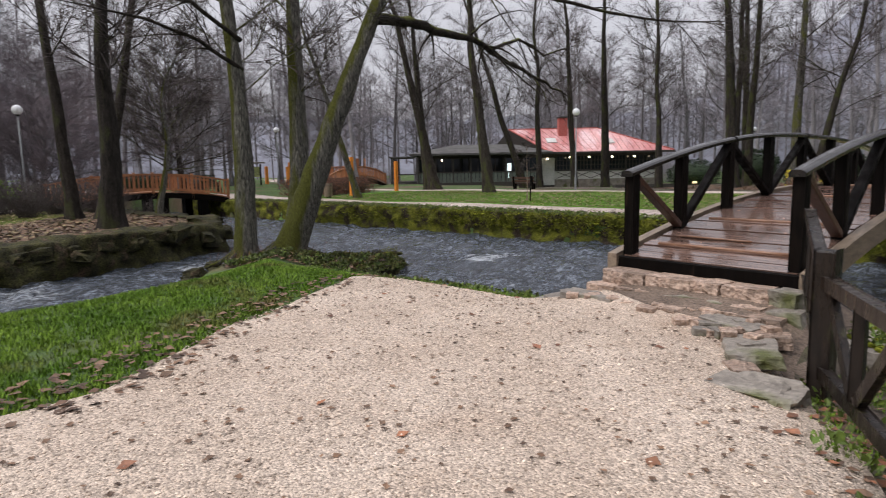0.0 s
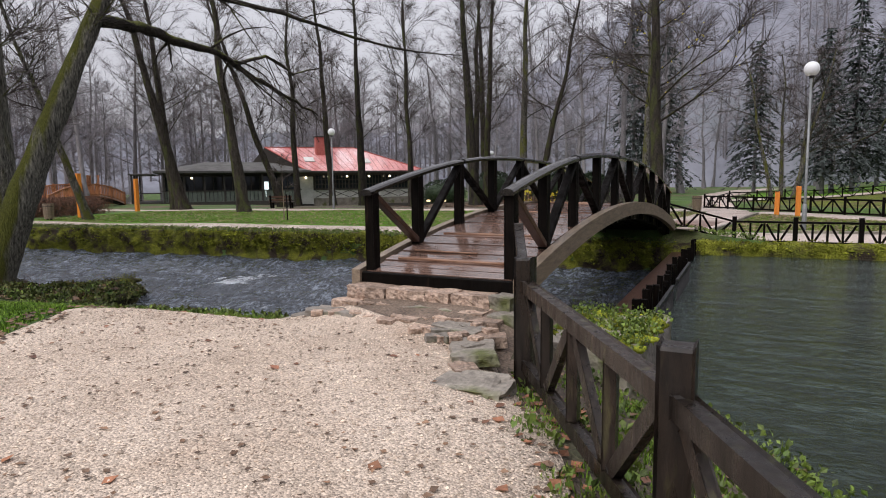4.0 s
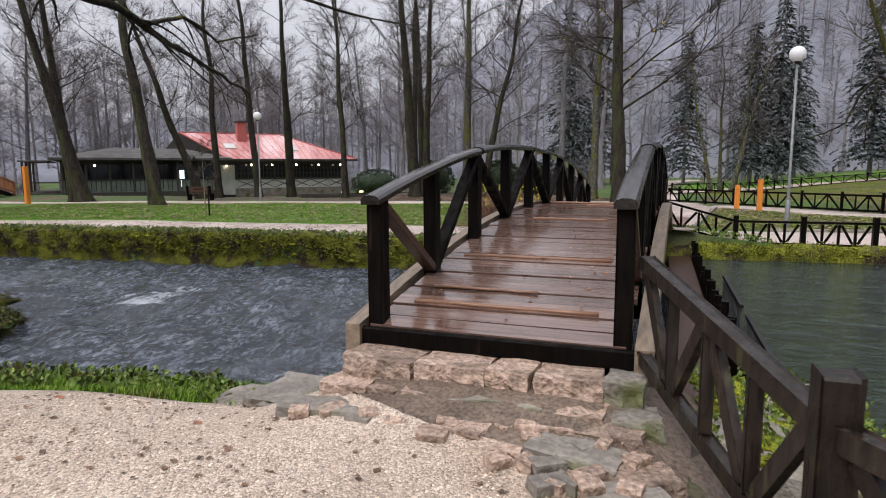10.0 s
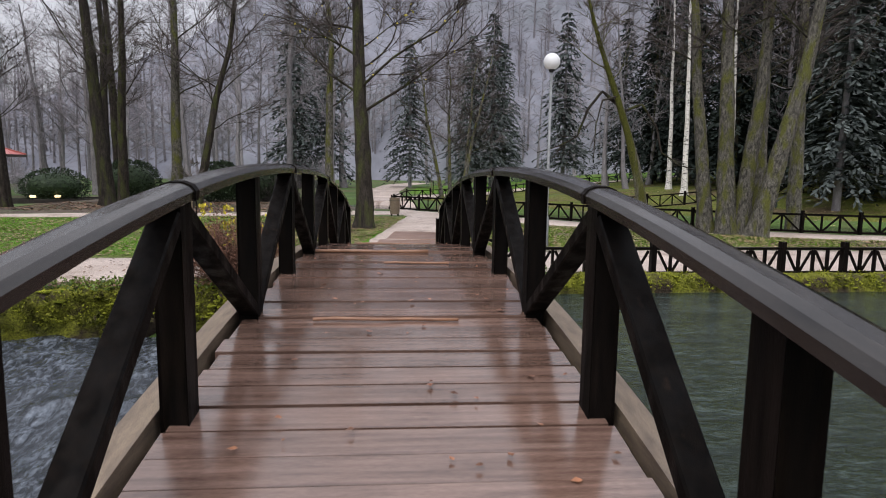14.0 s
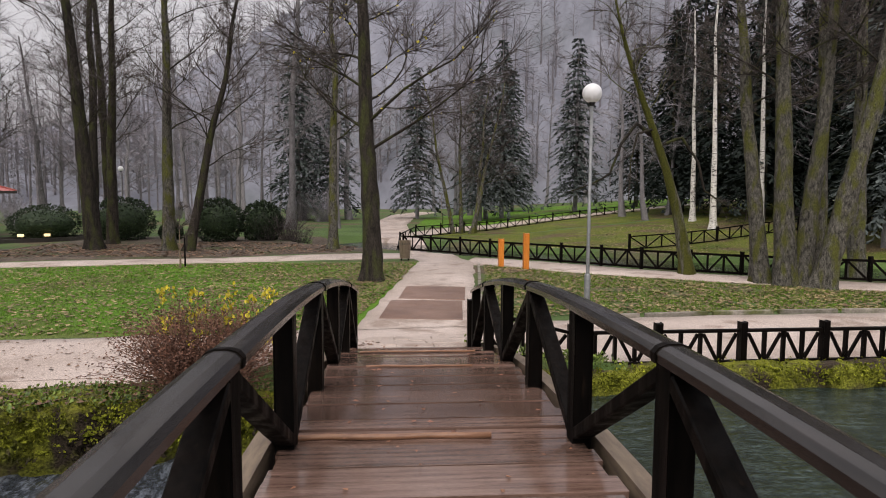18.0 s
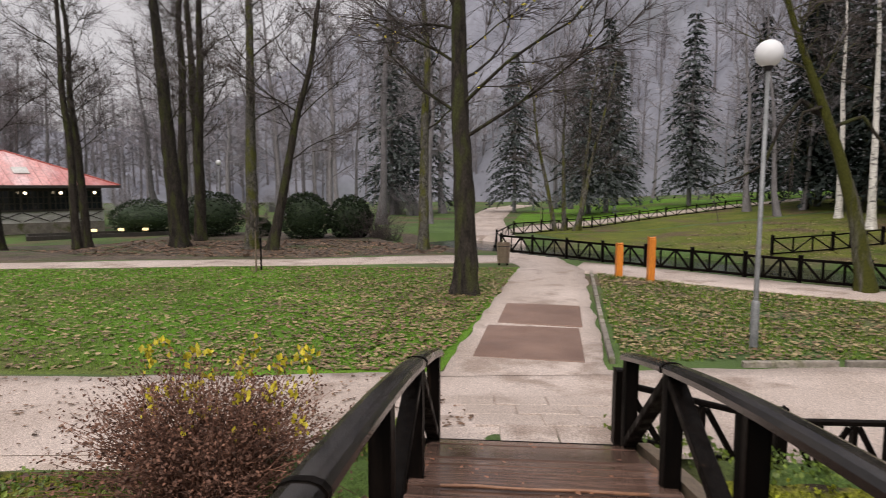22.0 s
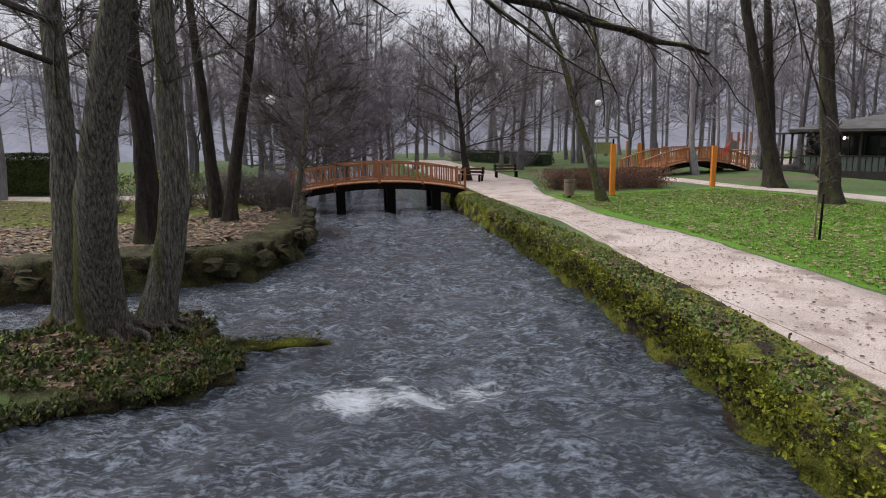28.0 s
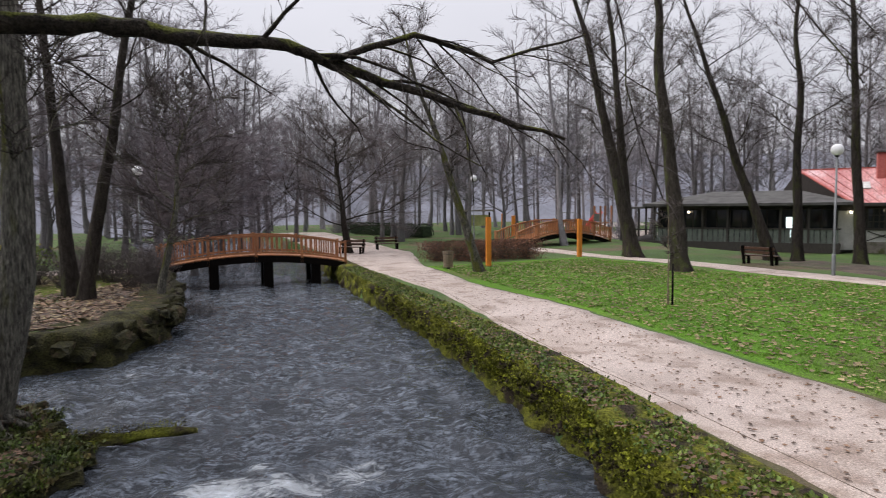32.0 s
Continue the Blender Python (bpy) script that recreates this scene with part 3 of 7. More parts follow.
fm.data.foreach_set("value", foam.astype(np.float32))
pond = sheet("pond_water", axis(1.6, 16, 0.5, 1.6, 90), axis(-9, 12.6, 0.5, -60, 12.8), lambda x, y: POND_Z + 0 * x, POND)
tagged(pond, "dark green pond pitted by rain", "pond", kind="structure")


def ribbon(name, line, half, z, material, n=60):
    p = np.array(line, float)
    s = np.r_[0, np.cumsum(np.hypot(*np.diff(p, axis=0).T))]
    q = np.linspace(0, s[-1], n)
    c = np.stack([np.interp(q, s, p[:, 0]), np.interp(q, s, p[:, 1])], 1)
    d = np.gradient(c, axis=0)
    d /= np.hypot(d[:, 0], d[:, 1])[:, None]
    nrm = np.stack([-d[:, 1], d[:, 0]], 1)
    V = [(*(c[i] + k * half * nrm[i]), z) for i in range(n) for k in (-1, 1)]
    return mesh_object(name, V, [(2 * i, 2 * i + 1, 2 * i + 3, 2 * i + 2) for i in range(n - 1)], material)


canal = tagged(ribbon("canal_water", CANAL_LINE, 2.7, -0.58, CANAL), "still dark canal water behind the fence", "canal", kind="structure")



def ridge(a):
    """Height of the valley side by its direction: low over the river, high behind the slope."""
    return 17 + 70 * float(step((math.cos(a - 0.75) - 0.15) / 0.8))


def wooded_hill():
    """The valley's far side: a rising, uneven wooded slope behind the park, coloured as if through mist."""
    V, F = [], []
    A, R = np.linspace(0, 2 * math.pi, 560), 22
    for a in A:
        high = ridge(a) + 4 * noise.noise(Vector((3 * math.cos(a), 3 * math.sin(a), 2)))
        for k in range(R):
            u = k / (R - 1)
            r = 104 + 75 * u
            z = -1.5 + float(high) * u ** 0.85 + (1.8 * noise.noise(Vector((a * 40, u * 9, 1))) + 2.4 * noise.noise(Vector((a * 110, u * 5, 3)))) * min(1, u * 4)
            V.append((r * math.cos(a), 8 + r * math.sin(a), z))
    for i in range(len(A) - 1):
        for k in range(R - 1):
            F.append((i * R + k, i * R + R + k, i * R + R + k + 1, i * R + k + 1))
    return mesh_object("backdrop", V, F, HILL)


tagged(wooded_hill(), "distant wooded valley side, mist put into its colour", "hillside", kind="structure")

# gravel place before the bridge, paths of the far bank
strip("gravel_place", [(-8.5, -30), (-4, -13), (-1.3, -6.8), (-1.55, -5.2), (-2.65, -3.8), (-3.5, -2.4), (-4.2, -1.2), (-4.1, -0.5), (-3.6, -0.05), (-2.8, 0.0), (-2.0, 0.2), (-1.5, -0.1), (-1.1, -0.5)],
      [(5.3, -30), (5.5, -13), (4.45, -7.4), (3.8, -6.0), (2.95, -4.3), (2.3, -2.9), (1.7, -1.95), (1.25, -1.35), (0.9, -0.75)], GRAVEL, 0.03, 24, 0.22)
tagged(bpy.data.objects["gravel_place"], "beige gravel clearing strewn with leaves", "gravel", kind="structure")
strip("bank_path", [(-75, 3), (-38, 8.4), (-33, 9.2), (-22, 11.4), (-10.5, 11.85), (-7.5, 12.05), (-4, 12.35), (0, 12.5), (5, 12.75), (14, 12.8), (40, 12.9)],
      [(-75, 9), (-40, 13.5), (-30.5, 12.6), (-22.4, 13.4), (-16.6, 14.6), (-11.8, 15.0), (-6, 15.4), (-1.3, 15.85), (4, 16.5), (10.8, 16.8), (40, 17)], PATH_M, 0.02, 14, 0.12)
strip("cross_path", [(-0.95, 15.6), (0.38, 24), (1.2, 28.8), (0.3, 36), (-0.9, 46), (-1.5, 60), (0.5, 84), (5, 100)], [(1.75, 15.9), (2.4, 20.9), (3.36, 27.8), (2.6, 36), (1.6, 46), (1.8, 60), (4.0, 84), (9, 100)], PATH_M, 0.028, 10, 0.12)
strip("lawn_path", [(-44, 20), (-34, 22.6), (-26, 25.2), (-14, 27.6), (-8, 28.6), (1.5, 30.1)], [(-44, 22), (-34, 24.2), (-26, 27.0), (-14.4, 29.3), (-8.5, 30.6), (0.6, 32.6)], PATH_M, 0.02, 8, 0.1)
strip("canal_path", [(2.8, 27.6), (6.8, 24.9), (10.5, 22.3), (16, 19.4), (26, 17.2)], [(3.8, 30.6), (8.0, 27.2), (11.3, 24.0), (17, 21.0), (27, 19)], PATH_M, 0.016, 6, 0.1)
strip("hill_path", [(0.8, 46), (5, 54), (12, 61), (24, 70), (40, 79), (62, 88)], [(2.6, 45), (7, 52), (13.5, 59), (25, 68), (41, 76.6), (63, 85)], PATH_M, 0.05, 6, 0.1)
strip("left_bank_path", [(-36, -40), (-34.8, -17.5), (-33.2, -11.5), (-33.6, -3), (-33.3, 0.4)], [(-33, -40), (-32.4, -15.7), (-30.9, -10.8), (-31.4, -3), (-31.3, 0.2)], PATH_M, 0.03, 8, 0.1)
for nm, lb in (("bank_path", "wet pinkish gravel path along the river"), ("cross_path", "gravel path leading away from the bridge"), ("lawn_path", "narrow gravel path behind the lawn"),
               ("canal_path", "gravel path beside the canal fence"), ("hill_path", "pale path climbing the grassy slope"), ("left_bank_path", "gravel path on the leafy bank")):
    tagged(bpy.data.objects[nm], lb, "path", kind="structure")
strip("lawn", [(-30.5, 12.7), (-22.4, 13.5), (-16.6, 14.7), (-11.8, 15.1), (-6, 15.5), (-0.9, 15.8)], [(-33, 22.3), (-26, 25.0), (-20, 26.3), (-14, 27.4), (-8, 28.3), (1.2, 28.8)], LAWN, 0.012, 40, 0.15)
tagged(bpy.data.objects["lawn"], "bright green lawn with a few fallen leaves", "lawn", kind="structure")
strip("fence_verge", [(4.3, -7.6), (3.65, -6.0), (2.8, -4.3), (2.15, -2.9), (1.55, -1.95), (1.2, -0.8), (1.25, 0.5)], [(7.6, -8.2), (6.2, -6.2), (4.9, -4.0), (4.0, -2.4), (3.3, -1.2), (2.6, -0.1), (2.0, 0.7)], LITTER, 0.012, 16, 0.15)
tagged(bpy.data.objects["fence_verge"], "bare brown soil and moss under the fence", "soil", kind="structure")
strip("low_meadow", [(5, 39), (11, 33.6), (16.5, 29.2), (25, 26.8), (45, 27.4)], [(3.4, 44), (10, 46.4), (20, 51), (33, 57), (52, 62)], MEADOW, 0.02, 14, 0.3)
tagged(bpy.data.objects["low_meadow"], "mossy yellow-green meadow strewn with leaves", "meadow", kind="structure")
strip("slope_lawn", [(2.9, 45.6), (7.4, 52), (13.9, 58.7), (25.5, 67.6), (41.5, 76)], [(3.2, 44.6), (10, 47), (20, 52), (33, 58), (50, 64)], MEADOW, 0.03, 12, 0.3)
strip("upper_lawn", [(2.4, 56), (4.5, 75), (12, 90), (34, 99), (56, 102)], [(4.5, 55.5), (11.8, 62.4), (23.8, 71.6), (39.8, 80.6), (61, 90)], LAWN, 0.03, 12, 0.3)
tagged(bpy.data.objects["slope_lawn"], "grassy slope below the hill path", "lawn", kind="structure")
tagged(bpy.data.objects["upper_lawn"], "bright meadow above the hill path", "lawn", kind="structure")
strip("path_joint", [(-30, 10.0), (-22, 11.55), (-12.25, 11.98), (-7.5, 12.36), (-4.5, 12.62), (-1.2, 12.86)], [(-30, 10.015), (-22, 11.565), (-12.25, 11.995), (-7.5, 12.375), (-4.5, 12.635), (-1.2, 12.875)], JOINT, 0.024, 4, 0.01)
tagged(bpy.data.objects["path_joint"], "thin dark joint along the river path", "joint", kind="structure")
strip("play_sand", [(-53, 33.5), (-62, 33), (-74, 34), (-92, 40)], [(-55, 42), (-64, 47), (-76, 52), (-94, 60)], PATH_M, 0.03, 10, 0.4)
tagged(bpy.data.objects["play_sand"], "pale sand of the playground", "sand", kind="structure")
strip("wood_floor", [(-27, 29.0), (-14.4, 29.6), (-8.5, 30.9), (-1.0, 32.9)], [(-29, 40), (-18, 44), (-8, 44.5), (-2.2, 43)], LITTER, 0.015, 14, 0.3)
tagged(bpy.data.objects["wood_floor"], "brown leafy ground below the park trees", "leaf litter", kind="structure")
strip("left_lawn", [(-26, 0.4), (-24, -1.0), (-21.8, -3.2), (-21.1, -6), (-21.2, -9), (-21.5, -13), (-21.5, -22)], [(-31.1, 0.0), (-31.2, -3), (-30.9, -7), (-30.7, -10.6), (-31.4, -13), (-32.2, -16), (-32.6, -24)], MEADOW, 0.018, 14, 0.25)
tagged(bpy.data.objects["left_lawn"], "leaf-strewn green lawn behind the bank", "lawn", kind="structure")
strip("litter_bank", [(-30, 0.4), (-24, 1.6), (-20, 2.0), (-17.8, 1.2), (-16.6, -1.5), (-15.8, -5), (-15.3, -12), (-15.3, -22)], [(-30, -0.2), (-25.5, -0.4), (-23.4, -2.0), (-21.8, -3.6), (-21.4, -6), (-21.5, -9), (-21.7, -13), (-21.7, -22)], LITTER, 0.024, 16, 0.3)
tagged(bpy.data.objects["litter_bank"], "bank covered in brown fallen leaves", "leaf litter", kind="structure")


def edge_wall(name, xs, zt, zb, material, yf, depth=0.55, n_up=12, seed=0, bulge=0.16):
    """An uneven mossy bank wall: a bumpy face with a rounded top, along y = yf(x)."""
    V, F = [], []
    prof = [(k / n_up) for k in range(n_up + 1)]
    for x in xs:
        y = yf(x)
        for u in prof:
            if u < 0.72:
                v = u / 0.72
                py, pz = -0.10 * (1 - v), zb + (zt - zb) * v
            else:
                v = (u - 0.72) / 0.28
                py, pz = depth * v, zt + 0.05 * math.sin(v * math.pi)
            b = noise.noise(Vector((x * 1.3, u * 3.2, seed))) * bulge + noise.noise(Vector((x * 3.7, u * 8, seed + 5))) * bulge * 0.55 + noise.noise(Vector((x * 9, u * 18, seed))) * bulge * 0.2
            V.append((x, y + py - b * (1.0 if u < 0.8 else 0.3), pz + b * 0.5 * (u > 0.5) * (u < 0.97)))
    m = n_up + 1
    for i in range(len(xs) - 1):
        for k in range(n_up):
            F.append((i * m + k, i * m + m + k, i * m + m + k + 1, i * m + k + 1))
    return mesh_object(name, V, F, material)


wy = lambda x: float(np.interp(x, WALL_X, WALL_Y))
w1 = tagged(edge_wall("river_wall", list(np.arange(-36, 1.9, 0.12)), -0.3, -1.5, MOSS, wy, 1.0, 16, 1, 0.22), "low river wall thick with green moss", "wall", kind="structure")
w2 = tagged(edge_wall("pond_wall", list(np.arange(1.7, 40, 0.16)), -0.3, -1.0, MOSS, wy, 0.5, 12, 7, 0.12), "mossy stone edge of the pond", "wall", kind="structure")


def bank_wall(name, line, zt, zb, material, label, seed, bulge=0.2, inset=0.5, n_up=12, d=0.14, sink=0.08):
    """The same uneven wall along any line, water on its left hand."""
    p = np.array(line, float)
    s = np.r_[0, np.cumsum(np.hypot(*np.diff(p, axis=0).T))]
    q = np.arange(0, s[-1], d)
    c = np.stack([np.interp(q, s, p[:, 0]), np.interp(q, s, p[:, 1])], 1)
    for _ in range(6):
        c[1:-1] = (c[:-2] + c[1:-1] * 2 + c[2:]) / 4
    t = np.gradient(c, axis=0)
    t /= np.hypot(t[:, 0], t[:, 1])[:, None]
    out = np.stack([-t[:, 1], t[:, 0]], 1)
    V, F = [], []
    for (x, y), o in zip(c, out):
        for k in range(n_up + 1):
            u = k / n_up
            v = min(1, u / 0.7)
            w = max(0, (u - 0.7) / 0.3)
            b = noise.noise(Vector((x * 1.3, y * 1.3, u * 3 + seed))) * bulge + noise.noise(Vector((x * 3.9, y * 3.9, u * 7 + seed))) * bulge * 0.6
            k1 = 0.12 * (1 - v) + b * (1 - w) - inset * w
            V.append((x + o[0] * k1, y + o[1] * k1, zb + (zt - zb) * v + b * 0.4 * (v > 0.6) * (1 - w) + (b * 0.5 - sink) * w))
    m = n_up + 1
    for i in range(len(c) - 1):
        for k in range(n_up):
            F.append((i * m + k, i * m + k + 1, i * m + m + k + 1, i * m + m + k))
    return tagged(mesh_object(name, V, F, material), label, "bank", kind="structure")


bank_wall("left_bank_wall", [(-14.4, -12), (-14.5, -8), (-15.1, -3), (-16.1, 0.1), (-17.2, 2.1), (-19.5, 2.85), (-22.5, 2.55), (-30, 0.95), (-36, -0.5)][::-1], -0.24, -1.5, DARKMOSS, "dark mossy stone bank across the water", 3, 0.3, 1.0, 16, 0.12, -0.02)
bank_wall("spit_bank", [(-7.7, -5), (-8.2, -3.5), (-9.6, -1.9), (-11.6, -0.8), (-12.9, 0.3), (-13.2, 1.9), (-12.5, 2.5), (-11.5, 2.75), (-10.8, 3.25), (-10.1, 3.75), (-9.3, 3.2), (-8.9, 2.1), (-8.2, 1.2), (-6.8, 0.95), (-5.2, 1.15), (-4, 1.45), (-2.5, 1.55), (-1.2, 1.55)], -0.97, -1.6, DARKMOSS, "low mossy edge of the near bank", 9, 0.22, 0.9, 16, 0.1, -0.06)

# ---- foot bridge ----
def deck(y):
    return 0.34 + 0.70 * (1 - ((y - 6) / 6) ** 2) - 0.01 * y


def swept(profile, y0, y1, zf, x, n=14):
    """A profile of (x, z) swept along the bridge's curve."""
    bm = bmesh.new()
    rows = []
    for y in np.linspace(y0, y1, n):
        rows.append([bm.verts.new((x + px, y, zf(y) + pz)) for px, pz in profile])
    for a, b in zip(rows, rows[1:]):
        for k in range(len(profile)):
            q = (k + 1) % len(profile)
            bm.faces.new((a[k], a[q], b[q], b[k])).smooth = False
    bm.faces.new(rows[0][::-1])
    bm.faces.new(rows[-1])
    bmesh.ops.recalc_face_normals(bm, faces=bm.faces)
    return bm


bridge = thing("foot_bridge", (-0.12, 0, 0), "arched dark timber foot bridge, wet with rain", "bridge", "", -1.5)
rng = random.Random(4)
NEAR_END = 0.25
ys = np.linspace(NEAR_END, 12.0, 61)
for i in range(60):
    y0, y1 = ys[i] + 0.005, ys[i + 1] - 0.009
    j = rng.uniform(-0.009, 0.009)
    ya = (y0 + y1) / 2
    bm = beam((-0.93 + rng.uniform(-0.02, 0.02), ya, deck(ya) - 0.025 + j), (0.93 + rng.uniform(-0.02, 0.02), ya, deck(ya) - 0.025 + j + rng.uniform(-0.004, 0.004)), y1 - y0, 0.05, 0,
              up=(0, -(deck(y1) - deck(y0)), y1 - y0))
    part("deck_board", bm, DECK, bridge)
# wide dark backing added under the boards to close their gaps
part("middle_beam", swept([(-0.75, -0.2), (0.75, -0.2), (0.75, -0.065), (-0.75, -0.065)], NEAR_END + 0.02, 11.98, deck, 0.0, 40), TIMBER, bridge)
bm = beam((-1.12, NEAR_END - 0.03, 0.315), (1.12, NEAR_END - 0.03, 0.315), 0.06, 0.13, 0.012)
part("front_board", bm, TIMBER, bridge, "dark wet edge board across the deck end")
bm = beam((-1.0, 12.03, 0.14), (1.0, 12.03, 0.14), 0.06, 0.14, 0.012)
part("end_board", bm, TIMBER, bridge)


POSTS = [0.32, 1.42] + [0.06 + i * (11.9 / 9) for i in range(2, 10)]


def hand(y):
    """The rail's height over the deck, lower past the crown."""
    return 0.965 - 0.1 * float(step((y - 2.0) / 4.5))


half_log = [(-0.074, -0.045), (-0.077, -0.008), (-0.058, 0.014), (-0.025, 0.025), (0.025, 0.025), (0.058, 0.014), (0.077, -0.008), (0.074, -0.045)]
for s in (-1, 1):
    x = 0.9 * s
    part("arch_beam", swept([(-0.05, -0.32), (0.05, -0.32), (0.05, -0.06), (-0.05, -0.06)], NEAR_END, 12.0, deck, s * 0.82, 40), TIMBER, bridge)
    part("side_beam", swept([(-0.06, -0.20), (0.06, -0.20), (0.06, 0.035), (-0.06, 0.035)], NEAR_END - 0.1, 12.0, deck, s * 1.045, 40), EDGE, bridge, "pale weathered side beam")
    for i, y in enumerate(POSTS):
        part("post", beam((x, y, deck(y) - 0.3), (x, y, deck(y) + hand(y) - 0.04), 0.115, 0.115, 0.01, up=(0, 1, 0)), TIMBER, bridge)
        if i < 9:
            a, b = (y + 0.05, POSTS[i + 1] - 0.05)
            za, zb = (deck(a) + hand(a) - 0.1, deck(b) + 0.05) if i % 2 == 0 else (deck(a) + 0.05, deck(b) + hand(b) - 0.1)
            part("brace", beam((x, a, za), (x, b, zb), 0.07, 0.115, 0.008, up=(1, 0, 0)), BRACE if i == 0 else TIMBER, bridge, "reddish new brace" if i == 0 else "")
    cuts = (NEAR_END - 0.06, 2.78, 5.4, 8.05, 10.7, 12.08)
    for a, b in zip(cuts, cuts[1:]):
        part("handrail", swept(half_log, a + 0.004, b - 0.004, lambda y: deck(y) + hand(y) - 0.005, x, 12), RAIL, bridge, "rounded wet grey handrail")
    for c in cuts[1:-1]:
        part("strap", swept([(q * 1.08, w * 1.12 + 0.002) for q, w in half_log], c - 0.02, c + 0.02, lambda y: deck(y) + hand(y) - 0.005, x, 2), TIMBER, bridge)
for y, x0, x1, t in ((0.68, -0.76, 0.7, 0.03), (1.02, -0.72, 0.18, 0.022), (1.92, -0.76, 0.66, 0.03), (3.9, -0.5, 0.4, 0.018), (5.8, -0.1, 0.5, 0.018), (6.75, -0.86, 0.36, 0.034), (9.0, -0.55, 0.5, 0.018), (10.4, -0.7, 0.7, 0.02)):
    z = deck(y) + 0.012
    bm = tube_bm([(x0 + (x1 - x0) * k / 6, y + 0.012 * math.sin(k * 1.9), z + 0.003 * math.sin(k)) for k in range(7)], [t * 0.62] * 7, 6, 0.3)
    part("batten", bm, STICK, bridge, "nailed brown cross batten")

# stones under the deck's end
strip("step_soil", [(-1.45, -0.75), (-1.4, 0.2), (-1.3, 0.9)], [(1.5, -1.5), (1.35, -0.2), (1.3, 0.9)], JOINT, 0.02, 14, 0.12)
tagged(bpy.data.objects["step_soil"], "brown trodden soil between the step stones", "soil", kind="structure")
steps = thing("stone_steps", (-0.1, 0, 0), "rough pink limestone steps before the bridge", "steps")
rng = random.Random(8)


def block(x, y, z, w, d, h, turn=0.0, rough=0.3, material=None):
    """A rough-broken stone: a squared block with chipped, uneven faces."""
    bm = bmesh.new()
    bmesh.ops.create_cube(bm, size=1.0)
    bmesh.ops.subdivide_edges(bm, edges=bm.edges[:], cuts=5, use_grid_fill=True)
    q = Vector((rng.uniform(0, 60), rng.uniform(0, 60), 0))
    for v in bm.verts:
        c = v.co.copy()
        r = max(abs(c.x), abs(c.y)) ** 6 * 40 + abs(c.z) ** 6 * 30
        c *= 1 - 0.06 * min(1.6, max(0.0, r - 0.9)) 
        p = Vector((c.x * w, c.y * d, c.z * h))
        n = noise.noise(p * 5 + q) * 0.6 + noise.noise(p * 13 + q) * 0.35 + noise.noise(p * 29 + q) * 0.15
        out = v.co.normalized()
        v.co = p + Vector((out.x * w * 0.4, out.y * d * 0.4, out.z * h * 0.5)) * n * rough
    for f in bm.faces:
        f.smooth = False
    o = part("stone", bm, material or STONE, steps)
    o.matrix_basis = pose(x, y, z, rng.uniform(-3, 3), rng.uniform(-3, 3), turn + rng.uniform(-4, 4))


# the course under the edge board
x = -1.0
for w, m in ((0.56, STONE), (0.5, STONE), (0.3, STONE), (0.44, STONE), (0.26, GREYSTONE)):
    block(x + w / 2, 0.1, 0.155, w - 0.02, 0.5, 0.2, 0, 0.34, m)
    x += w
# broken lower courses
x = -1.05
for w in (0.34, 0.24, 0.3, 0.42, 0.26, 0.34, 0.3):
    block(x + w / 2, -0.2 + rng.uniform(-0.04, 0.04), 0.045, w - 0.02, 0.3, 0.16, rng.uniform(-10, 10), 0.5, STONE if rng.random() < 0.7 else GREYSTONE)
    x += w
for x, y, z, w, d, h, t in ((-0.9, -0.52, 0.0, 0.62, 0.24, 0.13, 4), (-0.35, -0.55, 0.0, 0.2, 0.16, 0.12, 20), (0.02, -0.52, 0.0, 0.36, 0.3, 0.14, -10), (0.34, -0.72, -0.03, 0.22, 0.26, 0.08, 30), (0.5, -0.42, 0.03, 0.34, 0.2, 0.12, 5),
                            (0.86, -0.4, 0.03, 0.4, 0.24, 0.12, -8), (0.72, -0.68, 0.0, 0.5, 0.26, 0.12, -14), (1.05, -0.78, -0.02, 0.34, 0.24, 0.1, 24), (1.08, -1.2, -0.02, 0.38, 0.66, 0.1, 26), (1.2, -1.66, -0.05, 0.2, 0.26, 0.1, 40), (0.6, -1.0, -0.04, 0.2, 0.18, 0.06, 10)):
    block(x, y, z, w, d, h, t, 0.45, GREYSTONE if w in (0.38, 0.5, 0.62) else STONE)
for x, y, w, d in ((1.34, -2.0, 0.5, 0.4), (-1.6, 0.2, 0.8, 0.6), (-2.2, 0.35, 0.6, 0.5), (2.25, 0.55, 0.9, 0.55)):
    o = mesh_object("flat_stone", [], [], GREYSTONE)
    bm = rock_bm(w, d, 0.16, x * 7, 3, 0.45)
    bm.to_mesh(o.data)
    bm.free()
    o.location = (x, y, gz(x, y) + (0.0 if x < 2 else 0.1))
    tagged(o, "flat grey stone set in the gravel", "stone", "stones by the bridge")
for _ in range(34):
    x = rng.uniform(-1.1, 1.15)
    y = rng.uniform(-0.75 - 0.5 * max(0, x), -0.25)
    block(x, y, 0.01 + 0.05 * (y + 1), rng.uniform(0.07, 0.2), rng.uniform(0.06, 0.16), rng.uniform(0.05, 0.1), rng.uniform(0, 90), 0.6, STONE if rng.random() < 0.75 else GREYSTONE)


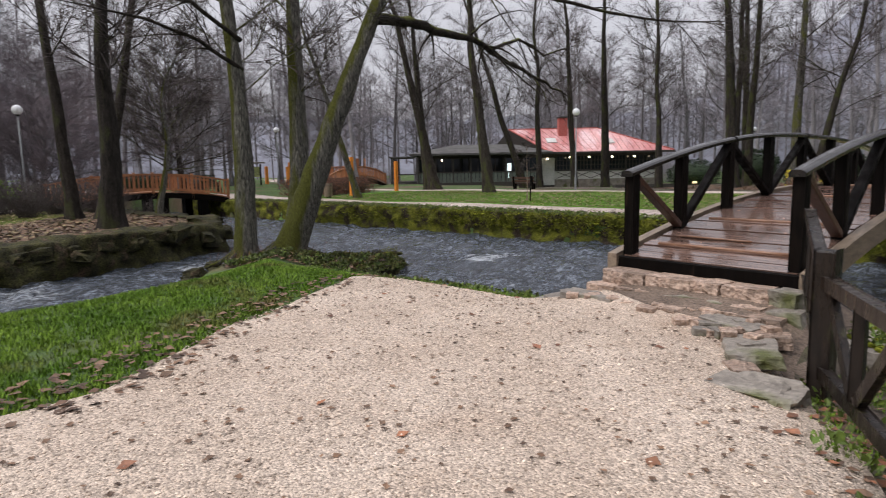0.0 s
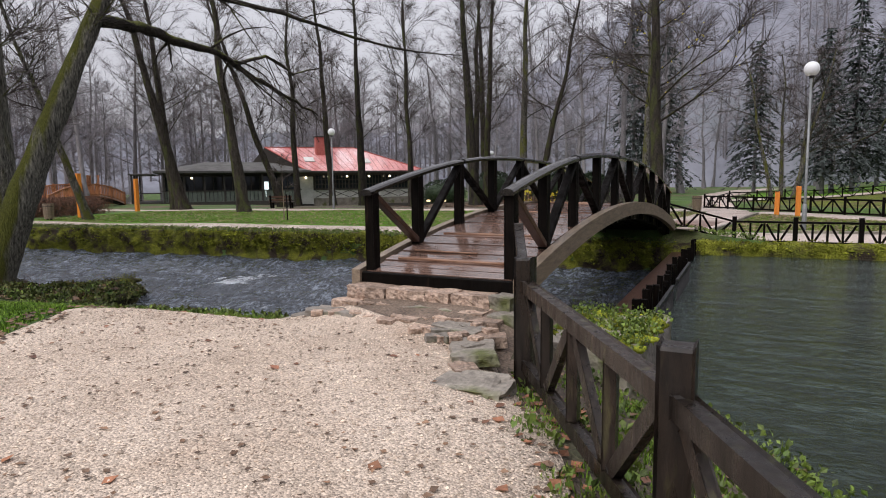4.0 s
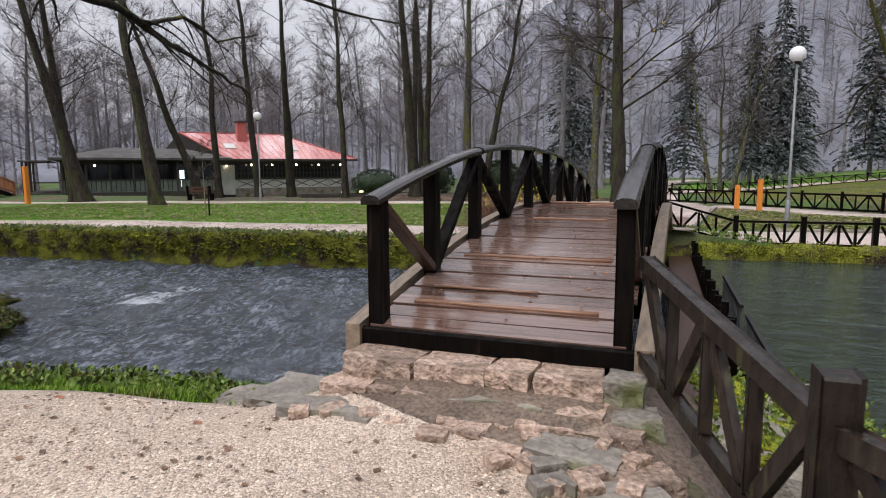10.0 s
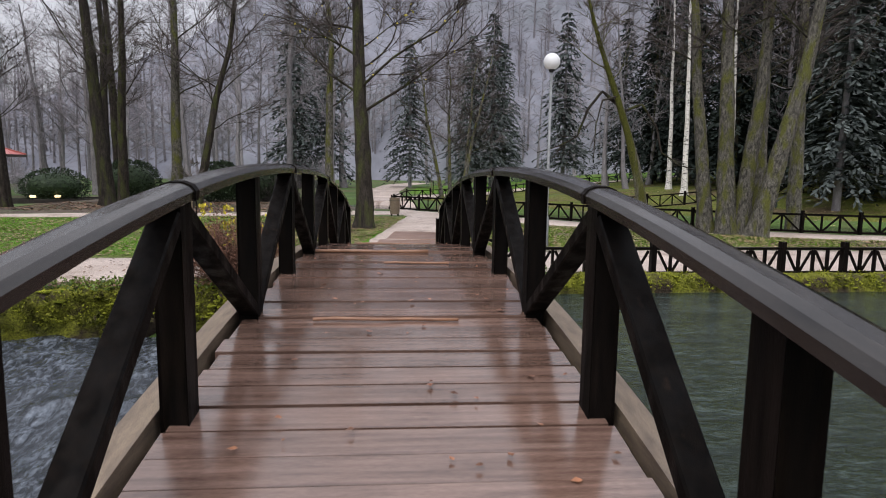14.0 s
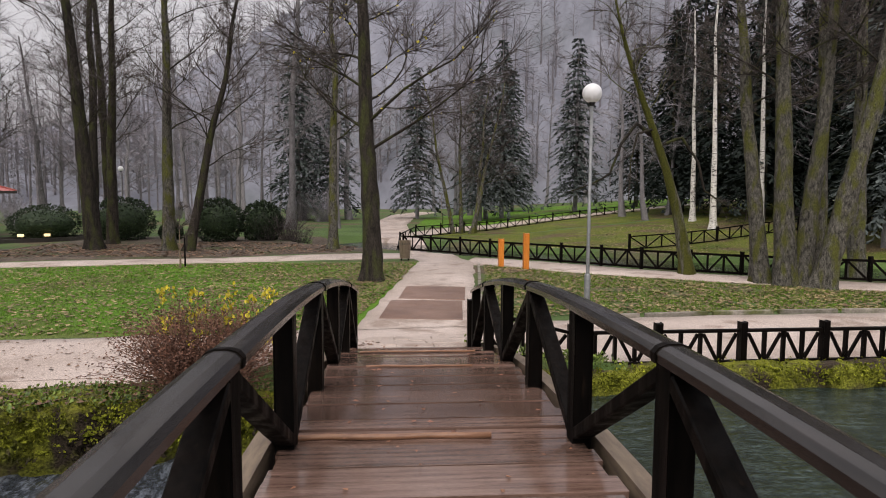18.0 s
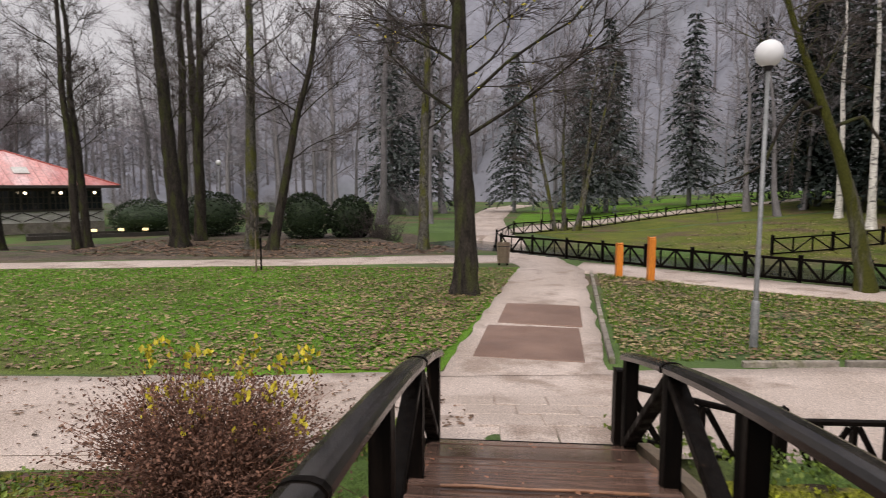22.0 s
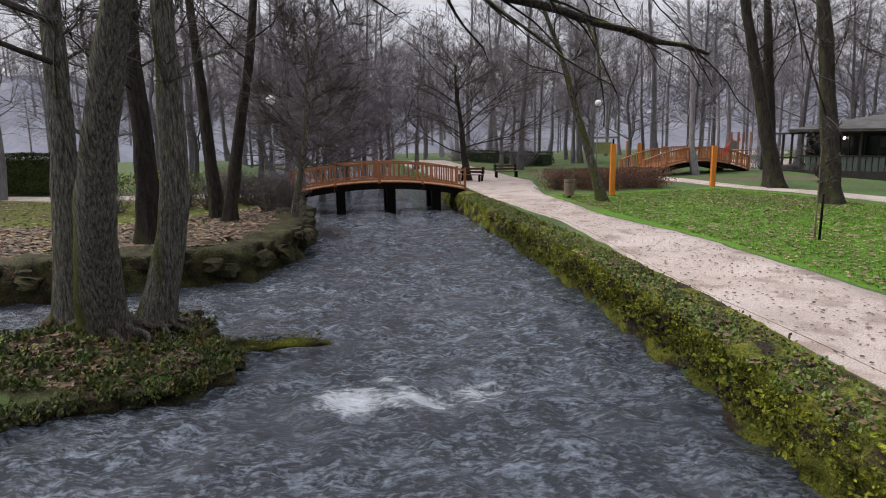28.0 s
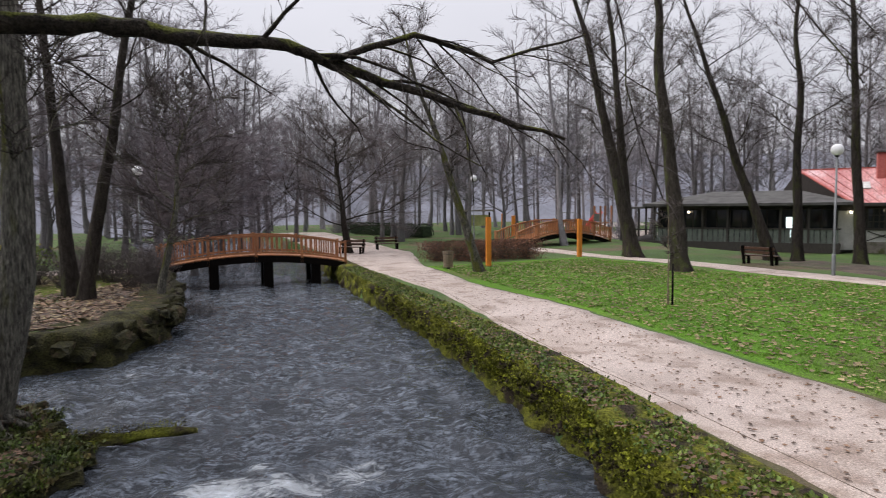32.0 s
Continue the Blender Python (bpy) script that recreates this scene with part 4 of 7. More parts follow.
# ---- timber fences ----
def fence_run(name, pts, label, top, low, post_w, material, tall=0.1, bays=3, rail_w=0.09, rail_h=0.07, zf=None, first=True):
    f = thing(name, (*pts[0][:2], 0), label, "fence")
    ox, oy = pts[0][:2]
    zf = zf or (lambda x, y: gz(x, y))
    P = [Vector((p[0] - ox, p[1] - oy, p[2] if len(p) > 2 else zf(*p[:2]))) for p in pts]
    for p in P if first else P[1:]:
        part("post", beam(p - Vector((0, 0, 0.3)), p + Vector((0, 0, top + tall)), post_w, post_w, 0.012, up=(0, 1, 0)), material, f)
    up = Vector((0, 0, 1))
    for a, b in zip(P, P[1:]):
        d = (b - a).normalized()
        a1, b1 = a + d * post_w * 0.5, b - d * post_w * 0.5
        part("top_rail", beam(a1 + up * (top - 0.04), b1 + up * (top - 0.04), rail_w, rail_h, 0.01), material, f)
        part("bottom_rail", beam(a1 + up * low, b1 + up * low, rail_w * 0.8, rail_h, 0.01), material, f)
        for k in range(bays):
            q0, q1 = a1 + (b1 - a1) * (k / bays), a1 + (b1 - a1) * ((k + 1) / bays)
            if k:
                part("baluster", beam(q0 + up * (low + rail_h / 2), q0 + up * (top - 0.075), rail_w * 0.75, rail_w * 0.75, 0.006, up=(0, 1, 0)), material, f)
            m0, m1 = (low + 0.04, top - 0.09) if k % 2 else (top - 0.09, low + 0.04)
            part("brace", beam(q0 + up * m0 + d * 0.05, q1 + up * m1 - d * 0.05, rail_w * 0.55, rail_w * 0.8, 0.006), material, f)
    return f


fence_run("timber_fence", [(0.9, 0.2, 0.27), (1.57, -1.55, -0.05), (2.87, -3.7, -0.05), (4.1, -6.08, -0.05), (5.36, -8.38, -0.1)], "dark wet timber fence between gravel and pond", 0.75, 0.1, 0.13, FENCE, 0.17, 4, 0.085, 0.07, first=False)
fence_run("pond_fence", [(1.05, 12.15, 0.18)] + [(2.75 + 1.45 * i, 12.58, -0.32) for i in range(19)], "dark log fence along the pond edge", 0.62, 0.06, 0.11, TIMBER, 0.1, 4, 0.07, 0.055)
cf = [(0.7, 34.2), (2.0, 33.1), (3.3, 31.9), (4.5, 30.6), (5.8, 29.3), (7.1, 28.2), (8.4, 27.0), (9.6, 25.9), (11.0, 24.8), (12.4, 23.8), (14.0, 22.9), (15.8, 22.0), (17.6, 21.3), (19.5, 20.8)]
fence_run("canal_fence", [(x, y, -0.36) for x, y in cf], "dark rustic fence along the canal path", 0.75, 0.08, 0.1, TIMBER, 0.1, 3, 0.07, 0.06)
uf = [(0.4, 35.5), (0.5, 38), (0.7, 41), (1.8, 43.6), (3.6, 45.4), (5.5, 47.6), (7.6, 50.2), (9.8, 53), (12.2, 55.6), (15, 58.2), (18.4, 61), (21.8, 63.6), (26, 66.5)]
fence_run("slope_fence", [(x, y) for x, y in uf], "dark fence climbing beside the hill path", 0.75, 0.08, 0.1, TIMBER, 0.1, 3, 0.07, 0.06)
uf2 = [(12, 33), (15, 34), (18, 35.5), (21, 37), (24.5, 38), (28, 39), (32, 39.5)]
fence_run("meadow_fence", [(x, y) for x, y in uf2], "dark fence across the mossy meadow", 0.75, 0.08, 0.1, TIMBER, 0.1, 3, 0.07, 0.06)


# ---- lamps, posts, bins, benches ----
def street_lamp(x, y, globe_z, label):
    b = gz(x, y)
    f = thing("street_lamp", (x, y, b), label, "street lamp", "park lamps")
    h = globe_z - b
    part("foot_tube", tube_bm([(0, 0, -0.1), (0, 0, 0.85), (0, 0, 0.9)], [0.075, 0.075, 0.05], 14), STEEL, f)
    part("pole", tube_bm([(0, 0, 0.85), (0, 0, h - 0.24)], [0.045, 0.036], 12), STEEL, f)
    part("collar", tube_bm([(0, 0, h - 0.3), (0, 0, h - 0.22), (0, 0, h - 0.18)], [0.05, 0.09, 0.1], 14), DARKSTEEL, f)
    bm = bmesh.new()
    bmesh.ops.create_uvsphere(bm, u_segments=24, v_segments=16, radius=0.235)
    for fc in bm.faces:
        fc.smooth = True
    o = part("globe", bm, OPAL, f, "white opal glass globe")
    o.location = (0, 0, h)
    return f


for x, y, z in ((4.75, 17.8, 4.92), (-21.6, 27.7, 4.7), (-33.0, -0.9, 4.46), (-46.4, 19.4, 4.7), (13.5, 88, 6.2), (-75, -22, 5.2), (-80, -21, 4.8), (-24, 62, 4.6)):
    street_lamp(x, y, z, "park lamp with white globe on grey pole")


def marker(x, y, top, w, label):
    b = gz(x, y)
    f = thing("orange_post", (x, y, b), label, "post", "orange marker posts")
    part("shaft", beam((0, 0, -0.2), (0, 0, top), w, w, 0.015, up=(0, 1, 0)), ORANGE, f)
    bm = beam((0, 0, top), (0, 0, top + 0.05), w * 0.92, w * 0.92, 0.02, up=(0, 1, 0))
    part("cap", bm, ORANGE, f)
    return f


marker(4.25, 26.6, 1.05, 0.2, "short orange wooden post by the path")
marker(5.05, 25.8, 1.32, 0.2, "orange wooden post beside the path")
marker(-29.6, 15.6, 2.35, 0.2, "tall orange wooden post on the lawn")
marker(-33.6, 22.2, 2.1, 0.2, "tall orange wooden post near the footbridge")


def litter_bin(x, y):
    f = thing("litter_bin", (x, y, gz(x, y)), "slatted wooden litter bin on short feet", "bin", "wooden bins")
    for k in range(14):
        a = 2 * math.pi * k / 14
        c, s = math.cos(a) * 0.24, math.sin(a) * 0.24
        part("slat", beam((c * 0.86, s * 0.86, 0.1), (c, s, 0.85), 0.085, 0.025, 0.004, up=(math.cos(a), math.sin(a), 0)), OAK if k % 4 == 9 else EDGE, f)
    part("liner", tube_bm([(0, 0, 0.12), (0, 0, 0.8)], [0.19, 0.21], 16), DARKSTEEL, f)
    part("hoop", tube_bm([(0.25 * math.cos(q * 0.4488), 0.25 * math.sin(q * 0.4488), 0.72) for q in range(15)], [0.012] * 15, 6), DARKSTEEL, f)
    for s in (-1, 1):
        part("foot", beam((s * 0.15, 0, -0.02), (s * 0.15, 0, 0.14), 0.07, 0.07, 0.006, up=(0, 1, 0)), TIMBER, f)


litter_bin(0.62, 29.4)
litter_bin(-28.8, 13.4)


def bench(x, y, turn):
    f = thing("park_bench", (x, y, gz(x, y)), "dark wooden park bench with sloping back", "bench", "park benches", turn)
    for k in range(3):
        part("seat_slat", beam((-0.85, -0.16 + 0.15 * k, 0.44), (0.85, -0.16 + 0.15 * k, 0.44), 0.13, 0.045, 0.008), BRACE, f)
    for k in range(2):
        part("back_slat", beam((-0.85, 0.24 + 0.04 * k, 0.6 + 0.2 * k), (0.85, 0.24 + 0.04 * k, 0.6 + 0.2 * k), 0.04, 0.13, 0.008), BRACE, f)
    for s in (-1, 1):
        part("leg", beam((s * 0.7, -0.22, 0), (s * 0.7, -0.2, 0.42), 0.12, 0.12, 0.01, up=(1, 0, 0)), TIMBER, f)
        part("leg", beam((s * 0.7, 0.16, 0), (s * 0.7, 0.34, 0.92), 0.12, 0.12, 0.01, up=(1, 0, 0)), TIMBER, f)
        part("rest", beam((s * 0.7, -0.25, 0.42), (s * 0.7, 0.28, 0.4), 0.1, 0.08, 0.008, up=(0, 0, 1)), TIMBER, f)


for x, y, t in ((-40.2, 9.7, 60), (-43.8, 12.4, 95), (-26.5, 28.3, -160)):
    bench(x, y, t)


# ---- orange timber bridges ----
def timber_bridge(name, p0, p1, width, rise, z0, label, piers=()):
    a, b = Vector((*p0, 0)), Vector((*p1, 0))
    L = (b - a).length
    f = thing(name, (*p0, 0), label, "bridge", "orange timber bridges", math.degrees(math.atan2(b.y - a.y, b.x - a.x)))
    zf = lambda s: z0 + rise * (1 - (2 * s / L - 1) ** 2)
    n = int(L / 0.17)
    for i in range(n):
        s = (i + 0.5) * L / n
        part("deck_board", beam((s, -width / 2, zf(s)), (s, width / 2, zf(s)), L / n - 0.012, 0.05, 0.005), OAK, f)
    for side in (-1, 1):
        y = side * (width / 2)
        for nm, lo, hi, th in (("girder", -0.34, -0.05, 0.12), ("top_rail", 0.9, 0.99, 0.12), ("low_rail", 0.1, 0.19, 0.08)):
            bm = bmesh.new()
            rows = []
            for s in np.linspace(0, L, 17):
                rows.append([bm.verts.new((s, y + px, zf(s) + pz)) for px, pz in ((-th / 2, lo), (th / 2, lo), (th / 2, hi), (-th / 2, hi))])
            for r0, r1 in zip(rows, rows[1:]):
                for k in range(4):
                    bm.faces.new((r0[k], r0[(k + 1) % 4], r1[(k + 1) % 4], r1[k]))
            bm.faces.new(rows[0][::-1])
            bm.faces.new(rows[-1])
            bmesh.ops.recalc_face_normals(bm, faces=bm.faces)
            part(nm, bm, TIMBER if nm == "girder" else OAK, f)
        m = max(4, int(L / 1.9))
        for i in range(m + 1):
            s = i * L / m
            part("post", beam((s, y, zf(s) - 0.3), (s, y, zf(s) + 1.05), 0.11, 0.11, 0.01, up=(0, 1, 0)), OAK, f)
            if i < m:
                for k in range(1, 9):
                    q = s + k * L / m / 9
                    part("baluster", beam((q, y, zf(q) + 0.15), (q, y, zf(q) + 0.93), 0.06, 0.06, 0.004, up=(0, 1, 0)), OAK, f)
    for s in piers:
        for side in (-1, 1):
            part("pier", beam((s, side * (width / 2 - 0.2), -1.9), (s, side * (width / 2 - 0.2), zf(s) - 0.3), 0.45, 0.4, 0.02, up=(0, 1, 0)), TIMBER, f, "dark wet timber pier")
    return f


timber_bridge("orange_bridge", (-32.2, 0.1), (-33.4, 8.7), 2.2, 0.45, -0.12, "arched orange timber bridge on dark piers", (2.4, 4.9, 7.2))
timber_bridge("orange_bridge", (-42.5, 20.7), (-46.9, 30.0), 2.2, 0.8, -0.25, "long arched orange timber bridge over the canal", ())

# ---- trees ----
def leaf_cloud(n, rng, place, size, up=0.4):
    """n small bent leaves; place gives a point and an outward direction."""
    V, F = [], []
    for _ in range(n):
        c, d = place()
        d = (Vector(d) + Vector((rng.uniform(-0.7, 0.7), rng.uniform(-0.7, 0.7), rng.uniform(-0.3, up)))).normalized()
        s = size * rng.uniform(0.6, 1.3)
        w = d.cross(Vector((rng.uniform(-1, 1), rng.uniform(-1, 1), rng.uniform(-1, 1)))).normalized() * s * 0.35
        b = d.cross(w).normalized() * s * 0.12
        i = len(V)
        c = Vector(c)
        V += [c, c + d * s * 0.5 + w + b, c + d * s, c + d * s * 0.5 - w + b]
        F += [(i, i + 1, i + 2), (i, i + 2, i + 3)]
    return V, F


def sliver(p, d, length, width, out, rng):
    """A fine twig: a bent, tapering blade of two faces with a side shoot."""
    V, F = out
    d = d.normalized()
    w = d.cross(Vector((rng.uniform(-1, 1), rng.uniform(-1, 1), rng.uniform(-1, 1)))).normalized() * width
    mid = p + d * length * 0.5
    end = mid + (d + Vector((rng.uniform(-0.5, 0.5), rng.uniform(-0.5, 0.5), rng.uniform(-0.6, 0.4)))) * length * 0.5
    side = mid + (d + Vector((rng.uniform(-1, 1), rng.uniform(-1, 1), rng.uniform(-0.7, 0.7)))) * length * 0.4
    i = len(V)
    V += [p - w, p + w, mid + w * 0.7, mid - w * 0.7, end, side]
    F += [(i, i + 1, i + 2, i + 3), (i + 3, i + 2, i + 4), (i + 3, i + 2, i + 5)]


def trunk_data(path, r0, out, seed, rings=46, sides=18):
    """A trunk with a flared, lobed foot, ridged bark and uneven girth."""
    V, F = out
    P = np.array([tuple(p) for p in path])
    s = np.r_[0, np.cumsum(np.linalg.norm(np.diff(P, axis=0), axis=1))]
    q = s[-1] * np.linspace(0, 1, rings) ** 1.5
    C = np.stack([np.interp(q, s, P[:, k]) for k in range(3)], 1)
    for _ in range(3):
        C[1:-1] = (C[:-2] + 2 * C[1:-1] + C[2:]) / 4
    base = len(V)
    lobes = 3 + int(seed) % 3
    for c, d in zip(C, q):
        f = d / s[-1]
        r = r0 * (1 - 0.82 * f ** 0.9)
        foot = math.exp(-d / 0.45)
        for k in range(sides):
            a = 2 * math.pi * k / sides
            ridge = 0.11 * noise.noise(Vector((math.cos(a) * 3.2, math.sin(a) * 3.2, d * 0.7 + seed))) + 0.05 * noise.noise(Vector((math.cos(a) * 7, math.sin(a) * 7, d * 3 + seed)))
            lump = 0.14 * noise.noise(Vector((math.cos(a), math.sin(a), d * 1.6 + seed * 2)))
            R = r * (1 + ridge + lump + foot * (0.55 + 0.45 * math.cos(lobes * a + seed)))
            V.append(Vector((c[0] + math.cos(a) * R, c[1] + math.sin(a) * R, c[2])))
    for i in range(rings - 1):
        for k in range(sides):
            a, b = base + i * sides + k, base + i * sides + (k + 1) % sides
            F.append((a, b, b + sides, a + sides))


def grow(rng, path, r0, crown, twig, start=0.35, limbs=14, reach=3.0, sides=10, fork=2, twigs=5, rise=0.35, thin=0.011):
    """A bare tree. path: the trunk's line. Adds the trunk to one mesh and limbs and twigs to two others."""
    n = len(path)
    top = n - 1
    tr = ([], [])
    radii = [r0 * (1 - 0.82 * (i / top) ** 0.9) * (1 + 0.55 * math.exp(-3.0 * i)) for i in range(n)]
    if sides > 8:
        trunk_data(path, r0, tr, rng.uniform(0, 50))
    else:
        tube_data(path, radii, sides, tr, 0.35)

    def bend(p, d, length, steps, droop):
        pts = [Vector(p)]
        d = Vector(d).normalized()
        for _ in range(steps):
            d = (d + Vector((rng.uniform(-0.28, 0.28), rng.uniform(-0.28, 0.28), rng.uniform(-0.16, 0.22) + droop))).normalized()
            pts.append(pts[-1] + d * (length / steps))
        return pts

    for k in range(limbs):
        f = start + (1 - start) * (k + rng.random()) / limbs
        i = min(top - 1, int(f * top))
        u = f * top - i
        p = Vector(path[i]).lerp(Vector(path[i + 1]), u)
        r = radii[i] * (1 - u) + radii[i + 1] * u
        a = k * 2.4 + rng.uniform(-0.5, 0.5)
        ln = reach * (1.25 - 0.6 * f) * rng.uniform(0.55, 1.3)
        pts = bend(p, (math.cos(a), math.sin(a), rise + 0.5 * f), ln, 6, 0.02)
        rb = min(r * 0.42, 0.009 + 0.0085 * ln)
        tube_data(pts, [rb * (1 - 0.8 * j / 6) for j in range(7)], 4, crown)
        for b in range(fork * 2 + 1):
            j = rng.randint(1, 5)
            d = pts[j + 1] - pts[j]
            d = d.normalized() + Vector((rng.uniform(-1, 1), rng.uniform(-1, 1), rng.uniform(-0.35, 0.6)))
            q = bend(pts[j], d, ln * rng.uniform(0.3, 0.55), 4, -0.02)
            tube_data(q, [max(thin, rb * 0.42 * (1 - 0.75 * m / 4)) for m in range(5)], 3, crown)
            for _ in range(twigs * 3):
                m = rng.randint(1, 4)
                d2 = (q[m] - q[m - 1]).normalized() + Vector((rng.uniform(-1, 1), rng.uniform(-1, 1), rng.uniform(-0.6, 0.6)))
                sliver(q[m], d2, ln * rng.uniform(0.16, 0.45), thin * 0.8, twig, rng)
    return tr


def tree_thing(name, x, y, label, category, seed, height, r0, lean=(0, 0), bark=None, bend=0.25, limbs=14, reach=3.0, start=0.35, twigs=5, path=None, twigmat=None, z=None, fork=2, rise=0.35, thin=0.011, group=""):
    rng = random.Random(seed)
    f = thing(name, (x, y, gz(x, y) if z is None else z), label, category, group)
    if path is None:
        n = 12
        path = []
        for i in range(n + 1):
            h = height * i / n - 0.25
            w = bend * (i / n)
            path.append(Vector((lean[0] * h + w * noise.noise(Vector((seed, h * 0.3, 1))), lean[1] * h + w * noise.noise(Vector((seed + 9, h * 0.3, 2))), h)))
    crown, twig = ([], []), ([], [])
    tr = grow(rng, path, r0, crown, twig, start, limbs, reach, 12, fork, twigs, rise, thin)
    for nm, data, mt in (("trunk", tr, bark or BARK), ("branchwork", crown, bark if bark in (MOSSBARK, FARBARK, MIDBARK) else BARK), ("twigwork", twig, twigmat or TWIG)):
        if data[0]:
            o = mesh_object(nm, data[0], data[1], mt)
            o.parent = f
            if nm != "trunk":
                o["kind"] = "stuff"
    return f


# the stems on the spit
HS = (-0.4, 0.0, 0.4, 0.8, 1.2, 1.8, 2.6, 3.4, 4.2, 5.0, 5.8, 6.6, 7.6, 8.8, 10.5, 12.5)
alder = tree_thing("alder_tree", -11.66, 0.40, "tall mossy alder stem on the river spit", "tree", 11, 13, 0.28, (0, 0), MOSSBARK, 0.2, 12, 2.8, 0.5, z=-0.85,
                   path=[Vector((-0.034 * h - 0.006 * h * h, 0.093 * h - 0.012 * h * h, h)) for h in HS])
tree_thing("alder_tree", -11.90, 1.79, "curved alder stem with moss at its foot", "tree", 12, 13, 0.32, (0, 0), MOSSBARK, 0.2, 12, 2.6, 0.5, z=-0.85,
           path=[Vector((-0.136 * h + 0.013 * h * h, 0.337 * min(h, 3.4) - 0.05 * min(h, 3.4) ** 2, h)) for h in HS])
big = tree_thing("leaning_tree", -11.16, 1.26, "thick leaning tree with a long mossy limb", "tree", 13, 11, 0.42, (0, 0), MOSSBARK, 0.2, 9, 2.4, 0.7, z=-0.85,
                 path=[Vector((0.364 * h - 0.016 * h * h, 0.172 * h + 0.026 * h * h - 0.0008 * h ** 3, h)) for h in HS[:-2]])


def long_limb(parent, pts, r0, seed, sub=9, mt=None, sublen=1.5, droop=-0.10):
    """A thick crooked limb with side shoots hanging from it."""
    rng = random.Random(seed)
    crown, twig = ([], []), ([], [])
    P = [Vector(p) for p in pts]
    fine = []
    for i in range(len(P) - 1):
        for k in range(4):
            fine.append(P[i].lerp(P[i + 1], k / 4) + Vector((rng.uniform(-1, 1), rng.uniform(-1, 1), rng.uniform(-1, 1))) * r0 * 0.25)
    fine.append(P[-1])
    n = len(fine)
    tube_data(fine, [r0 * (1 - 0.85 * i / n) for i in range(n)], 8, crown, 0.25)
    for k in range(sub):
        i = rng.randint(n // 4, n - 2)
        d = (fine[i + 1] - fine[i]).normalized() + Vector((rng.uniform(-0.8, 0.8), rng.uniform(-0.8, 0.8), rng.uniform(-0.7, 0.7)))
        q = [fine[i]]
        d.normalize()
        ln = sublen * rng.uniform(0.5, 1.4)
        for _ in range(7):
            d = (d + Vector((rng.uniform(-0.25, 0.25), rng.uniform(-0.25, 0.25), rng.uniform(-0.2, 0.2) + droop))).normalized()
            q.append(q[-1] + d * ln / 7)
        rb = r0 * (1 - 0.8 * i / n) * 0.4
        tube_data(q, [max(0.008, rb * (1 - 0.8 * m / 7)) for m in range(8)], 5, crown)
        for _ in range(12):
            m = rng.randint(1, 7)
            d2 = (q[m] - q[m - 1]).normalized() + Vector((rng.uniform(-1, 1), rng.uniform(-1, 1), rng.uniform(-0.9, 0.5)))
            e = q[m] + d2.normalized() * rng.uniform(0.15, 0.5)
            tube_data([q[m], (q[m] + e) / 2 + Vector((0, 0, 0.03)), e], [0.007, 0.005, 0.003], 3, twig)
    o = mesh_object("long_limb", crown[0], crown[1], mt or MOSSBARK)
    o.parent = parent
    o = mesh_object("twigwork", twig[0], twig[1], TWIG)
    o.parent = parent
    o["kind"] = "stuff"


long_limb(big, [(1.62, 1.75, 5.75), (1.3, 3.1, 5.98), (1.18, 4.14, 5.9), (1.18, 5.54, 5.8), (1.18, 6.94, 5.35), (1.23, 8.34, 4.95), (1.18, 9.84, 4.53)], 0.15, 5, 14, LIMBBARK, 2.0)
long_limb(big, [(1.18, 5.54, 5.8), (1.23, 6.14, 5.6), (1.18, 7.44, 6.05), (1.18, 8.64, 5.7), (1.28, 10.14, 6.15)], 0.075, 15, 10, LIMBBARK, 1.8)
long_limb(alder, [(-0.2, 0.3, 4.7), (0.1, -0.8, 5.2), (0.3, -2.0, 5.5), (0.4, -3.6, 5.6)], 0.06, 16, 5, BARK, 1.2)
long_limb(alder, [(-0.2, 0.3, 5.4), (0.2, -1.0, 6.0), (0.3, -2.6, 6.1), (0.5, -4.4, 6.4)], 0.06, 18, 6, BARK, 1.4)
long_limb(big, [(1.72, 2.2, 6.6), (2.1, 3.94, 6.85), (3.28, 5.74, 6.65), (4.28, 7.54, 6.25), (5.08, 9.54, 6.15), (5.68, 11.74, 6.35)], 0.075, 6, 12, BARK, 2.0)

# left bank
tree_thing("willow_tree", -23.6, -0.8, "dark trunk on the leaf-strewn bank", "tree", 21, 14, 0.26, (-0.02, -0.06), BARK, 0.4, 14, 3.4, 0.4)
tree_thing("willow_tree", -22.6, -0.1, "dark leaning trunk on the leaf-strewn bank", "tree", 22, 14, 0.24, (0.03, 0.2), BARK, 0.4, 14, 3.4, 0.4)
tree_thing("willow_tree", -18.2, -0.9, "dark forked trunk beyond the river spit", "tree", 24, 11, 0.36, (0.03, 0.03), BARK, 0.5, 12, 2.8, 0.35)
tree_thing("drooping_tree", -23.2, 2.0, "small crooked tree leaning over the bank", "tree", 25, 7, 0.15, (-0.04, 0.2), MOSSBARK, 0.8, 22, 3.2, 0.3, 9, rise=0.1)
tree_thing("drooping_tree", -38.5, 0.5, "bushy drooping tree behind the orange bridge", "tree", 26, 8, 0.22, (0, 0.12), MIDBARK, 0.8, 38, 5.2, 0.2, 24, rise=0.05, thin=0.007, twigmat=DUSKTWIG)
tree_thing("drooping_tree", -41.2, 9.6, "dark spreading tree beside the benches", "tree", 27, 7.5, 0.26, (0.05, -0.12), BARK, 0.9, 26, 4.6, 0.2, 9, rise=0.2)
tree_thing("leaning_birch", -27.3, 14.5, "pale leaning trunk beside the lawn", "tree", 28, 11, 0.23, (-0.06, -0.3), GREYBARK, 0.5, 14, 2.6, 0.4, 7)

